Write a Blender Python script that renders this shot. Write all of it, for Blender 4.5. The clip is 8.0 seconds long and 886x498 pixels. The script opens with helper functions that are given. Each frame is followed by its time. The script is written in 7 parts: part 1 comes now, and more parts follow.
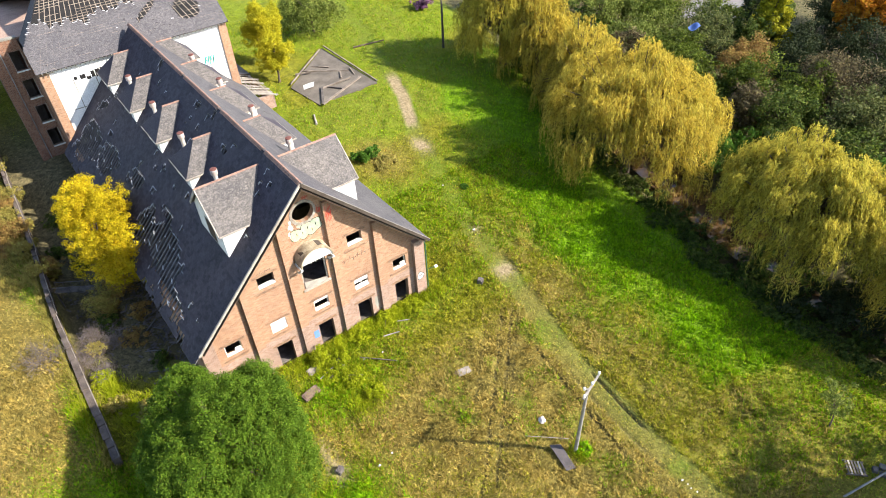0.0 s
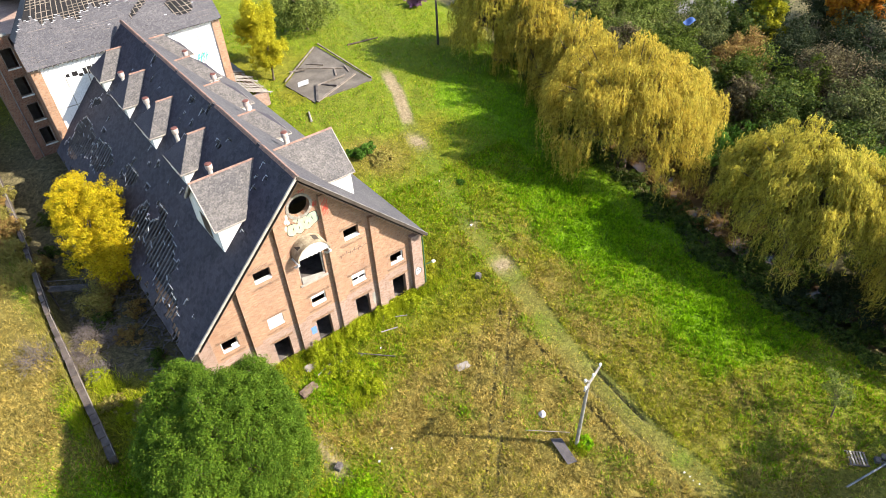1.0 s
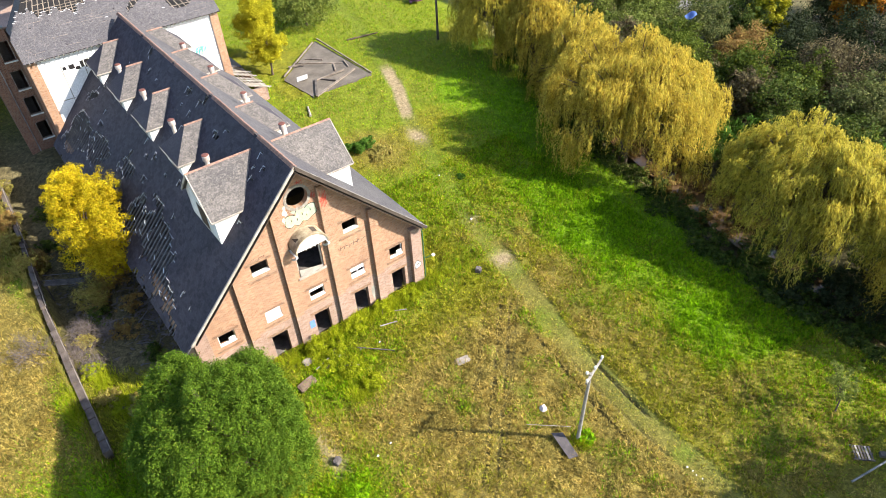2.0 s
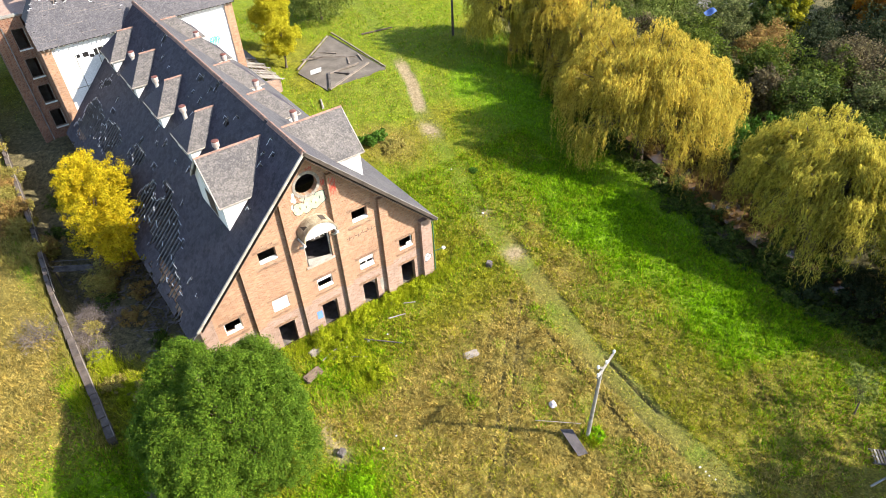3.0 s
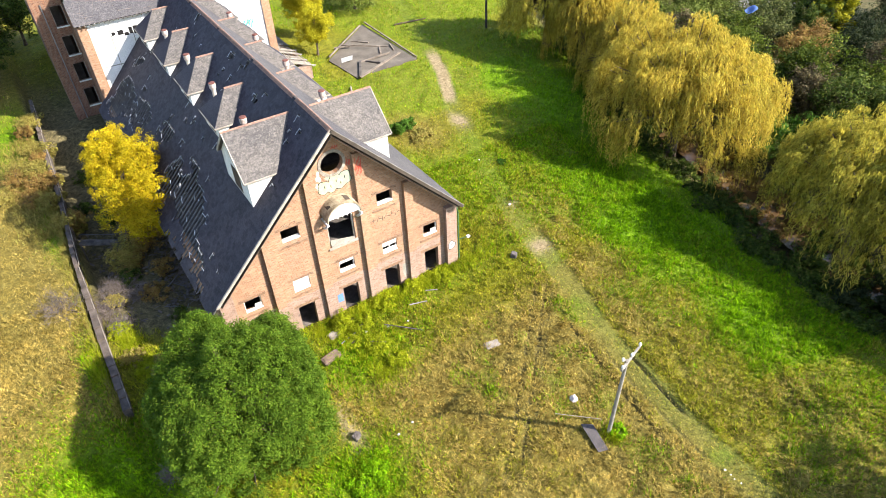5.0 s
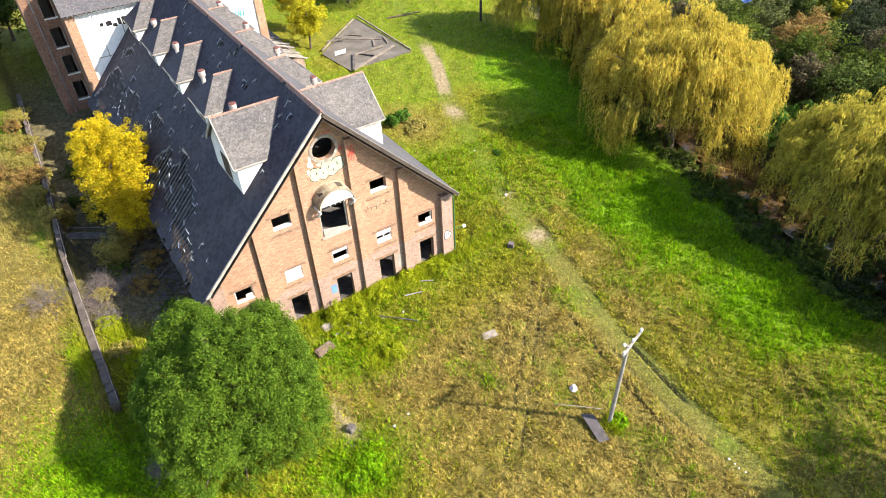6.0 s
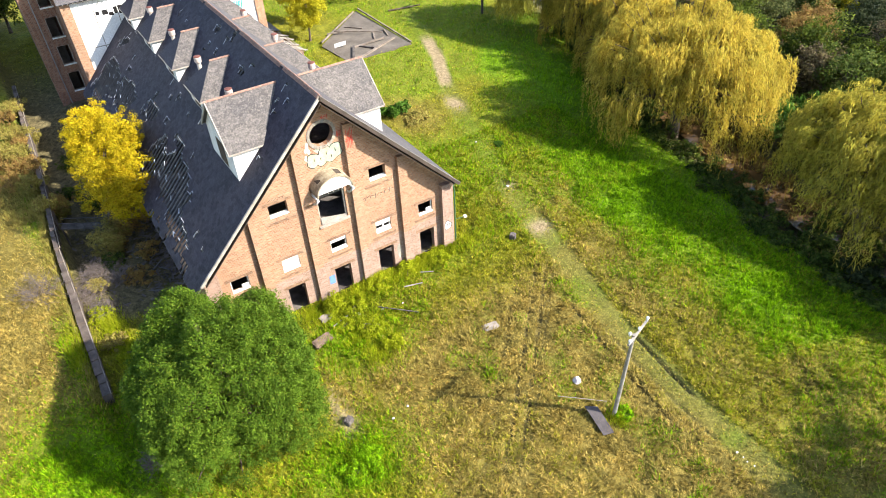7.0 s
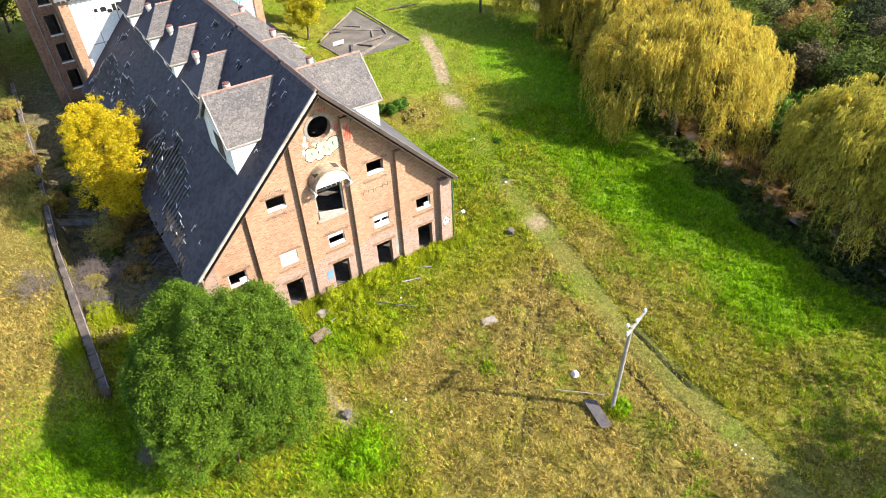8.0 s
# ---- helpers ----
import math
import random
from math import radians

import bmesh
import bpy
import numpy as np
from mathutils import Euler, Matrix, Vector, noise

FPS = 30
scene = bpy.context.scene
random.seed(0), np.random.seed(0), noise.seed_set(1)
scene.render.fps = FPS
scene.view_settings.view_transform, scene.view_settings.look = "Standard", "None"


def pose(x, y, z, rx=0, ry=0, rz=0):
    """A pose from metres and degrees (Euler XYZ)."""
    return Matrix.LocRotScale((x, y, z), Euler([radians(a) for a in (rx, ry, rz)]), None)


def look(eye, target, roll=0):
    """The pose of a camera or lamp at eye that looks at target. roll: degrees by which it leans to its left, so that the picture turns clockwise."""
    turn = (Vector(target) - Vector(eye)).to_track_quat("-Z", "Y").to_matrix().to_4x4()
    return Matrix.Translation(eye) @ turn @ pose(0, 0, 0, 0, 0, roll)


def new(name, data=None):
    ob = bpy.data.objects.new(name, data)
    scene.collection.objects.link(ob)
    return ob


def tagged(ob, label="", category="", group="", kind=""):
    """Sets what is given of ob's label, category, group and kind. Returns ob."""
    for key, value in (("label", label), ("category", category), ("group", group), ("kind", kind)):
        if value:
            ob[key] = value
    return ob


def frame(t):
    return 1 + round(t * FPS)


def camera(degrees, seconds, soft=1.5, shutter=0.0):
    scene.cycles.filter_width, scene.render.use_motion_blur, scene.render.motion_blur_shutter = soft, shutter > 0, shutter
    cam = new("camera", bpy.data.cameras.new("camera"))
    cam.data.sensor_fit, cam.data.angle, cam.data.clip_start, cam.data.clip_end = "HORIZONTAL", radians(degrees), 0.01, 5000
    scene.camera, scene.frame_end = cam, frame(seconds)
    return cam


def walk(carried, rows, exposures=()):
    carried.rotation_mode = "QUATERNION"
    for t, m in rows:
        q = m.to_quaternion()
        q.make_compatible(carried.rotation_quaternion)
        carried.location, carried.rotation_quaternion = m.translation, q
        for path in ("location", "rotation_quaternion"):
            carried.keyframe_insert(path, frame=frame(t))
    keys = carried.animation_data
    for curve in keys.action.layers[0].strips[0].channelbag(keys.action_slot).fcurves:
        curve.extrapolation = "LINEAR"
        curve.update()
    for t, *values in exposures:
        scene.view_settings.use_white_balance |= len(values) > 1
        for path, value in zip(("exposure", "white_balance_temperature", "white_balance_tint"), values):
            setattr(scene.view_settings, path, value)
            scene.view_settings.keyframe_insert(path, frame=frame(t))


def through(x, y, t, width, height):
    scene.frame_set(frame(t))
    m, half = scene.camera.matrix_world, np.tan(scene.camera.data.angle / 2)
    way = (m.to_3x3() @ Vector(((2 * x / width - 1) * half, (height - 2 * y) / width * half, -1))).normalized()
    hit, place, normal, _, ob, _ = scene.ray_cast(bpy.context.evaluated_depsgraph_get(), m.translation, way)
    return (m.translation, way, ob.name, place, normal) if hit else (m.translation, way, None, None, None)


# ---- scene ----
cam = camera(68.5, 8.0, soft=0.8)
PATH = [
    (0, (-12.559, -34.052, 38.758), (-11.682, -32.809, 37.459), -3.2),
    (0.5, (-12.735, -34.017, 38.426), (-11.848, -32.78, 37.128), -3.2),
    (1, (-12.819, -33.967, 38.071), (-11.927, -32.731, 36.776), -3.3),
    (1.5, (-12.842, -33.922, 37.732), (-11.949, -32.687, 36.437), -3.3),
    (3, (-12.677, -33.967, 36.198), (-11.812, -32.703, 34.912), -3.2),
    (3.5, (-12.855, -33.926, 35.703), (-12.031, -32.631, 34.42), -2.8),
    (4, (-12.815, -33.98, 35.407), (-12.012, -32.67, 34.127), -2.6),
    (4.5, (-12.795, -34.044, 35.215), (-11.992, -32.733, 33.936), -2.6),
    (6, (-12.719, -33.924, 33.394), (-11.899, -32.616, 32.123), -2.8),
    (6.5, (-12.615, -33.854, 32.63), (-11.796, -32.542, 31.362), -2.8),
    (7, (-12.592, -33.719, 32.148), (-11.773, -32.407, 30.88), -2.8),
    (7.5, (-12.651, -33.812, 31.891), (-11.83, -32.499, 30.625), -2.7),
    (8, (-12.726, -34.047, 31.708), (-11.902, -32.732, 30.446), -2.8),
]
walk(cam, [(t, look(eye, target, roll)) for t, eye, target, roll in PATH], exposures=[(0, 1.74), (1.5, 1.75), (3.5, 1.82), (6, 1.86), (8, 1.86)])

# ---- light ----
SUN_WAY = Vector((0.544, -0.606, 0.581)).normalized()
SUN_UP = math.asin(SUN_WAY.z)
world = bpy.data.worlds.new("sky")
scene.world = world
world.use_nodes = True
wn = world.node_tree.nodes
sky = wn.new("ShaderNodeTexSky")
sky.sky_type = "NISHITA"
sky.sun_disc = False
sky.sun_elevation = SUN_UP
sky.sun_rotation = math.atan2(SUN_WAY.x, SUN_WAY.y)
sky.air_density, sky.dust_density, sky.ozone_density = 1.0, 1.0, 1.0
wn["Background"].inputs["Strength"].default_value = 0.125
world.node_tree.links.new(sky.outputs[0], wn["Background"].inputs["Color"])
sun = new("sun", bpy.data.lights.new("sun", "SUN"))
sun.data.energy, sun.data.angle, sun.data.color = 4.5, radians(0.53), (1.0, 0.93, 0.82)
sun.matrix_world = look(SUN_WAY * 200, (0, 0, 0))

# ---- materials ----
DULL = 0.72  # share of its set colour a surface reflects; lowered to weaken bounced light


class Nodes:
    """Short hand for building a node material."""

    def __init__(self, name, rough=0.8, metal=0.0, spec=0.3):
        self.m = bpy.data.materials.new(name)
        self.m.use_nodes = True
        self.t = self.m.node_tree
        self.b = self.t.nodes["Principled BSDF"]
        self.b.inputs["Roughness"].default_value = rough
        self.b.inputs["Metallic"].default_value = metal
        self.b.inputs["Specular IOR Level"].default_value = spec
        self.co = self.t.nodes.new("ShaderNodeTexCoord").outputs["Object"]

    def n(self, kind, **values):
        node = self.t.nodes.new(kind)
        for key, value in values.items():
            node.inputs[key].default_value = value
        return node

    def link(self, a, b):
        self.t.links.new(a, b)

    def scaled(self, sx, sy, sz, rz=0.0):
        mp = self.t.nodes.new("ShaderNodeMapping")
        mp.inputs["Scale"].default_value = (sx, sy, sz)
        mp.inputs["Rotation"].default_value = (0, 0, rz)
        self.link(self.co, mp.inputs["Vector"])
        return mp.outputs[0]

    def noise(self, scale, detail=4.0, rough=0.6, co=None):
        node = self.n("ShaderNodeTexNoise", Scale=scale, Detail=detail, Roughness=rough)
        self.link(co or self.co, node.inputs["Vector"])
        return node.outputs["Fac"]

    def ramp(self, fac, stops):
        node = self.t.nodes.new("ShaderNodeValToRGB")
        e = node.color_ramp.elements
        while len(e) < len(stops):
            e.new(0.5)
        for k, (p, c) in zip(e, stops):
            k.position = p
            k.color = (*c, 1) if len(c) == 3 else c
        self.link(fac, node.inputs[0])
        return node.outputs[0]

    def mix(self, fac, a, b, blend="MIX"):
        node = self.t.nodes.new("ShaderNodeMix")
        node.data_type, node.blend_type = "RGBA", blend
        for value, sock in ((fac, node.inputs[0]), (a, node.inputs[6]), (b, node.inputs[7])):
            if isinstance(value, (int, float)):
                sock.default_value = value
            elif isinstance(value, tuple):
                sock.default_value = (*value, 1)
            else:
                self.link(value, sock)
        return node.outputs[2]

    def math(self, op, a, b=0.0):
        node = self.t.nodes.new("ShaderNodeMath")
        node.operation = op
        for value, sock in ((a, node.inputs[0]), (b, node.inputs[1])):
            if isinstance(value, (int, float)):
                sock.default_value = value
            else:
                self.link(value, sock)
        return node.outputs[0]

    def island(self):
        return self.t.nodes.new("ShaderNodeNewGeometry").outputs["Random Per Island"]

    def each(self):
        return self.t.nodes.new("ShaderNodeObjectInfo").outputs["Random"]

    def bump(self, fac, strength=0.4, distance=0.02):
        node = self.n("ShaderNodeBump", Strength=strength, Distance=distance)
        self.link(fac, node.inputs["Height"])
        self.link(node.outputs[0], self.b.inputs["Normal"])

    def dulled(self, colour, gain):
        if isinstance(colour, tuple):
            return tuple(c * gain for c in colour)
        return self.mix(1.0, colour, (gain, gain, gain), "MULTIPLY")

    def done(self, colour, gain=DULL):
        colour = self.dulled(colour, gain)
        if isinstance(colour, tuple):
            self.b.inputs["Base Color"].default_value = (*colour, 1)
        else:
            self.link(colour, self.b.inputs["Base Color"])
        return self.m


def mottled(name, dark, light, scale=2.0, fine=30.0, rough=0.85, metal=0.0, relief=0.3, depth=0.01, gain=DULL):
    k = Nodes(name, rough, metal)
    a = k.ramp(k.noise(scale), [(0.3, dark), (0.7, light)])
    b = k.ramp(k.noise(fine, 3), [(0.25, (0.72, 0.72, 0.72)), (0.75, (1.15, 1.15, 1.15))])
    k.bump(k.noise(fine, 4), relief, depth)
    return k.done(k.mix(1.0, a, b, "MULTIPLY"), gain)


def brickwork(name, across, tones, mortar, soot=0.5):
    """Stretcher-bond brick; across: 'x' for walls along x, 'y' for walls along y."""
    k = Nodes(name, 0.9)
    sep = k.t.nodes.new("ShaderNodeSeparateXYZ")
    k.link(k.co, sep.inputs[0])
    com = k.t.nodes.new("ShaderNodeCombineXYZ")
    k.link(sep.outputs[0 if across == "x" else 1], com.inputs[0])
    k.link(sep.outputs[2], com.inputs[1])
    br = k.n("ShaderNodeTexBrick", Scale=1.0)
    br.inputs["Brick Width"].default_value = 0.24
    br.inputs["Row Height"].default_value = 0.1
    br.inputs["Mortar Size"].default_value = 0.013
    br.inputs["Color1"].default_value = (0, 0, 0, 1)
    br.inputs["Color2"].default_value = (1, 1, 1, 1)
    br.inputs["Bias"].default_value = 0.0
    k.link(com.outputs[0], br.inputs["Vector"])
    body = k.ramp(br.outputs["Color"], [(0.05, tones[0]), (0.4, tones[1]), (0.75, tones[2]), (0.97, tones[3])])
    patch = k.ramp(k.noise(0.35, 5, 0.65), [(0.3, (0.78, 0.74, 0.72)), (0.65, (1.12, 1.1, 1.06))])
    body = k.mix(1.0, body, patch, "MULTIPLY")
    stain = k.ramp(k.noise(1.0, 6, 0.7, k.scaled(2.2, 2.2, 0.35)), [(0.48, (0, 0, 0)), (0.72, (1, 1, 1))])
    body = k.mix(k.math("MULTIPLY", stain, soot), body, (0.11, 0.075, 0.055))
    colour = k.mix(br.outputs["Fac"], body, mortar)
    k.bump(k.math("ADD", k.math("MULTIPLY", br.outputs["Fac"], -1.0), k.math("MULTIPLY", k.noise(60, 3), 0.5)), 0.6, 0.012)
    return k.done(colour)


def island_leaf(name, tones, shine=0.35, through=0.35, grain=None):
    """Leaves: every blade or leaf takes its own tone; light comes through."""
    k = Nodes(name, 0.7, 0, shine * 0.35)
    tone = k.ramp(k.island(), tones)
    drift = k.ramp(k.noise(0.55, 3), [(0.3, (0.72, 0.76, 0.7)), (0.7, (1.2, 1.16, 1.1))])
    colour = k.mix(1.0, tone, drift, "MULTIPLY")
    tuft = k.ramp(k.noise(2.6, 3), [(0.32, (0.74, 0.76, 0.74)), (0.66, (1.2, 1.18, 1.16))])
    colour = k.mix(1.0, colour, tuft, "MULTIPLY")
    if grain:
        lock = k.ramp(k.noise(grain, 4, 0.7), [(0.34, (0.42, 0.42, 0.42)), (0.5, (1.06, 1.06, 1.06)), (0.66, (1.68, 1.65, 1.6))])
        colour = k.mix(1.0, colour, lock, "MULTIPLY")
    out = k.t.nodes["Material Output"]
    tr = k.t.nodes.new("ShaderNodeBsdfTranslucent")
    k.link(k.dulled(colour, DULL), tr.inputs["Color"])
    mx = k.t.nodes.new("ShaderNodeMixShader")
    mx.inputs[0].default_value = through
    k.link(k.b.outputs[0], mx.inputs[1])
    k.link(tr.outputs[0], mx.inputs[2])
    k.link(mx.outputs[0], out.inputs["Surface"])
    return k.done(colour)


ORANGE = [(0.32, 0.165, 0.095), (0.395, 0.215, 0.127), (0.44, 0.25, 0.15), (0.50, 0.31, 0.2)]
PINKISH = [(0.27, 0.16, 0.12), (0.35, 0.22, 0.17), (0.40, 0.26, 0.205), (0.45, 0.31, 0.25)]
REDDISH = [(0.16, 0.07, 0.045), (0.22, 0.10, 0.062), (0.26, 0.125, 0.075), (0.31, 0.16, 0.10)]
M_BRICK = brickwork("orange_brick", "x", ORANGE, (0.36, 0.27, 0.2), 0.18)
M_BRICK_LOW = brickwork("pinkish_weathered_brick", "x", PINKISH, (0.37, 0.30, 0.25), 0.35)
M_BRICK_SIDE = brickwork("orange_brick_side", "y", ORANGE, (0.36, 0.27, 0.18), 0.5)
M_BRICK_RED = brickwork("red_brick", "x", REDDISH, (0.28, 0.2, 0.15), 0.35)
M_BRICK_RED_SIDE = brickwork("red_brick_side", "y", REDDISH, (0.28, 0.2, 0.15), 0.4)
M_BAND = brickwork("dark_brick_band", "x", [(0.19, 0.105, 0.065), (0.28, 0.155, 0.095), (0.33, 0.19, 0.115), (0.39, 0.245, 0.16)], (0.25, 0.19, 0.14), 0.4)


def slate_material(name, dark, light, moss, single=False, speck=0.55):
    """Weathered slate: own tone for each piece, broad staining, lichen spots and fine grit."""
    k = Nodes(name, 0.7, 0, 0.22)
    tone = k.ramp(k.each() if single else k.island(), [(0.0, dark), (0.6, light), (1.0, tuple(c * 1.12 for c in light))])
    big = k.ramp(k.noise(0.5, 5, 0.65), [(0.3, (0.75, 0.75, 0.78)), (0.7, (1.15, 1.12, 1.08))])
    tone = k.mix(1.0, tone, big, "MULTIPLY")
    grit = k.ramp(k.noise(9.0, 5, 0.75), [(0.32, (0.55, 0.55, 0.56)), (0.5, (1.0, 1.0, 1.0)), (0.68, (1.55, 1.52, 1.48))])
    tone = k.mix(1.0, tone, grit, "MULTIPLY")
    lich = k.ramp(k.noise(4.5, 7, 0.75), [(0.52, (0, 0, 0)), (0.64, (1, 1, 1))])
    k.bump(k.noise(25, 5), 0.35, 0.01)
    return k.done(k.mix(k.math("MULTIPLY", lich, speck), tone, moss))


# shaded and sunlit slopes get separate slate colours, so light is painted in
M_SLATE_SHADE_EACH = slate_material("shaded_blue_slate_piece", (0.026, 0.023, 0.034), (0.050, 0.044, 0.060), (0.070, 0.063, 0.074), True)
M_SLATE_SUN_EACH = slate_material("sunlit_lichened_slate_piece", (0.082, 0.078, 0.086), (0.098, 0.093, 0.101), (0.17, 0.155, 0.145), True)
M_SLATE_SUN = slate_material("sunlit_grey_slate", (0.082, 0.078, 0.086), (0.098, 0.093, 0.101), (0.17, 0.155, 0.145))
M_SLATE_SHADE = slate_material("shaded_blue_slate", (0.026, 0.023, 0.034), (0.050, 0.044, 0.060), (0.070, 0.063, 0.074))
M_SLATE_GREY = slate_material("grey_lichened_slate", (0.100, 0.091, 0.088), (0.128, 0.117, 0.113), (0.23, 0.205, 0.175))
M_RIDGE = mottled("lichened_terracotta_ridge", (0.17, 0.10, 0.08), (0.42, 0.25, 0.185), 5.0, 25)
M_WHITE = mottled("weathered_white_paint", (0.60, 0.59, 0.56), (0.82, 0.81, 0.79), 1.2, 14, 0.7, 0, 0.2, gain=0.88)
M_RENDER = mottled("white_render", (0.72, 0.72, 0.70), (0.86, 0.86, 0.85), 0.6, 9, 0.8, 0, 0.15, gain=0.88)
M_BOARD = mottled("grey_barge_board", (0.26, 0.22, 0.18), (0.55, 0.50, 0.44), 1.6, 18, 0.85)
M_SLIP = mottled("fresh_broken_slate_edge", (0.42, 0.42, 0.44), (0.68, 0.68, 0.70), 4, 30, 0.8)
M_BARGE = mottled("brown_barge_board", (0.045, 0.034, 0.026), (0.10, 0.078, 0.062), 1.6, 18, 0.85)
M_CAPPING = mottled("patchy_mortar_capping", (0.12, 0.105, 0.095), (0.40, 0.37, 0.34), 3.0, 18, 0.85)
M_BROWN = mottled("brown_batten", (0.13, 0.105, 0.085), (0.34, 0.28, 0.23), 1.2, 20, 0.9)
M_RAFTER = mottled("grey_rafter", (0.10, 0.095, 0.10), (0.22, 0.21, 0.215), 1.5, 22, 0.9)
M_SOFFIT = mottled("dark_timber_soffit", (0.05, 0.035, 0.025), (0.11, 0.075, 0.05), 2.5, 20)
M_TIMBER = mottled("bleached_timber", (0.22, 0.19, 0.16), (0.46, 0.42, 0.37), 1.5, 22, 0.85)
M_TIMBER_DARK = mottled("dark_brown_timber", (0.06, 0.05, 0.045), (0.16, 0.14, 0.125), 1.5, 22, 0.9)
M_INSIDE = mottled("brown_interior_plaster", (0.10, 0.085, 0.07), (0.22, 0.19, 0.16), 0.8, 9, 0.95)
M_CONCRETE = mottled("weathered_concrete", (0.24, 0.22, 0.19), (0.40, 0.37, 0.32), 0.7, 12, 0.9)
M_WALLTOP = mottled("brown_wall_top", (0.06, 0.047, 0.04), (0.17, 0.135, 0.115), 1.3, 14, 0.95)
M_SLAB = mottled("stained_concrete_slab", (0.10, 0.085, 0.07), (0.20, 0.17, 0.14), 0.5, 8, 0.9)
M_POLE = mottled("silvered_pole_timber", (0.22, 0.20, 0.175), (0.42, 0.385, 0.34), 2, 30, 0.85)
M_IRON = mottled("galvanised_sheet", (0.22, 0.22, 0.23), (0.40, 0.41, 0.42), 1.5, 20, 0.5, 0.7)
# near-black colour painted in for unlit space behind holes and battens
M_VOID = mottled("black_unlit_void", (0.008, 0.008, 0.009), (0.025, 0.022, 0.022), 1.5, 12, 0.95)
M_VENTHEAD = mottled("faded_cream_metal", (0.46, 0.36, 0.32), (0.70, 0.60, 0.55), 3, 25, 0.6)
M_VENT = mottled("cream_painted_vent", (0.50, 0.42, 0.36), (0.72, 0.66, 0.6), 3, 25, 0.6)
M_RUST = mottled("red_oxide_metal", (0.15, 0.055, 0.045), (0.26, 0.11, 0.085), 4, 25, 0.7, 0.2)
M_BARK = mottled("grey_brown_bark", (0.07, 0.05, 0.038), (0.19, 0.145, 0.105), 3, 28, 0.95, 0, 0.8, 0.03)
M_HOOD = mottled("stained_tan_canopy", (0.22, 0.16, 0.10), (0.52, 0.44, 0.31), 2.2, 16, 0.75)
M_DEBRIS = mottled("dark_rubble", (0.07, 0.06, 0.056), (0.24, 0.205, 0.19), 1.2, 14, 0.95, 0, 0.8, 0.05)
M_STONE = mottled("grey_stone", (0.22, 0.19, 0.16), (0.42, 0.36, 0.3), 1.5, 18, 0.9, 0, 0.6, 0.03)
M_PAINT_YELLOW = mottled("pale_yellow_spray_paint", (0.52, 0.52, 0.26), (0.66, 0.65, 0.40), 2, 20, 0.7)
M_PAINT_GREEN = mottled("pale_green_spray_paint", (0.30, 0.38, 0.28), (0.45, 0.50, 0.38), 2, 20, 0.7)
M_PAINT_RED = mottled("red_spray_paint", (0.5, 0.05, 0.03), (0.62, 0.09, 0.06), 2, 20, 0.7)
M_PAINT_DARK = mottled("black_spray_paint", (0.02, 0.02, 0.02), (0.05, 0.045, 0.045), 2, 20, 0.7)
M_PAINT_WHITE = mottled("white_spray_paint", (0.62, 0.6, 0.58), (0.78, 0.77, 0.75), 2, 20, 0.7)
M_PAINT_BLUE = mottled("blue_spray_paint", (0.10, 0.22, 0.55), (0.18, 0.33, 0.66), 2, 20, 0.7)
M_PAINT_TEAL = mottled("teal_spray_paint", (0.05, 0.45, 0.40), (0.12, 0.6, 0.52), 2, 20, 0.7)
M_RAG = mottled("pale_pink_plastic", (0.62, 0.5, 0.55), (0.8, 0.72, 0.75), 4, 30, 0.5)
M_TARP = mottled("blue_tarpaulin", (0.05, 0.10, 0.30), (0.09, 0.17, 0.42), 3, 20, 0.7)
M_PIPE = mottled("green_painted_pipe", (0.03, 0.10, 0.05), (0.07, 0.18, 0.09), 3, 25, 0.5)
M_SHEET = mottled("dark_weathered_sheet", (0.05, 0.045, 0.05), (0.13, 0.11, 0.11), 1.5, 18, 0.7, 0.2)
M_REDSTONE = mottled("reddish_masonry", (0.13, 0.09, 0.065), (0.27, 0.19, 0.14), 1.5, 18, 0.9, 0, 0.6, 0.03)
M_WATER = Nodes("muddy_creek_water", 0.12, 0, 0.5).done((0.10, 0.06, 0.028))
M_ROAD = mottled("pale_asphalt", (0.16, 0.145, 0.14), (0.26, 0.24, 0.23), 0.5, 14, 0.9)

M_LEAF_GREEN = island_leaf("camphor_leaf", [(0, (0.052, 0.108, 0.007)), (0.5, (0.098, 0.178, 0.011)), (0.9, (0.145, 0.235, 0.018)), (1, (0.19, 0.22, 0.028))], 0.3, 0.28)
M_LEAF_GOLD = island_leaf("golden_leaf", [(0, (0.34, 0.23, 0.010)), (0.4, (0.62, 0.47, 0.014)), (0.8, (0.80, 0.62, 0.02)), (1, (0.50, 0.49, 0.016))], 0.3, 0.42)
M_LEAF_WILLOW = island_leaf("willow_leaf", [(0, (0.30, 0.225, 0.045)), (0.4, (0.64, 0.49, 0.075)), (0.8, (0.85, 0.67, 0.11)), (1, (0.56, 0.53, 0.08))], 0.3, 0.48)
M_LEAF_OLIVE = island_leaf("olive_willow_leaf", [(0, (0.28, 0.235, 0.045)), (0.4, (0.54, 0.46, 0.07)), (0.8, (0.76, 0.64, 0.10)), (1, (0.52, 0.53, 0.075))], 0.3, 0.48)
M_LEAF_LEMON = island_leaf("lemon_leaf", [(0, (0.40, 0.38, 0.02)), (0.5, (0.66, 0.60, 0.03)), (1, (0.80, 0.72, 0.05))], 0.3, 0.5)
M_LEAF_DARK = island_leaf("dark_thicket_leaf", [(0, (0.04, 0.068, 0.012)), (0.5, (0.085, 0.13, 0.020)), (0.85, (0.135, 0.18, 0.028)), (1, (0.20, 0.18, 0.05))], 0.35, 0.35, 1.2)
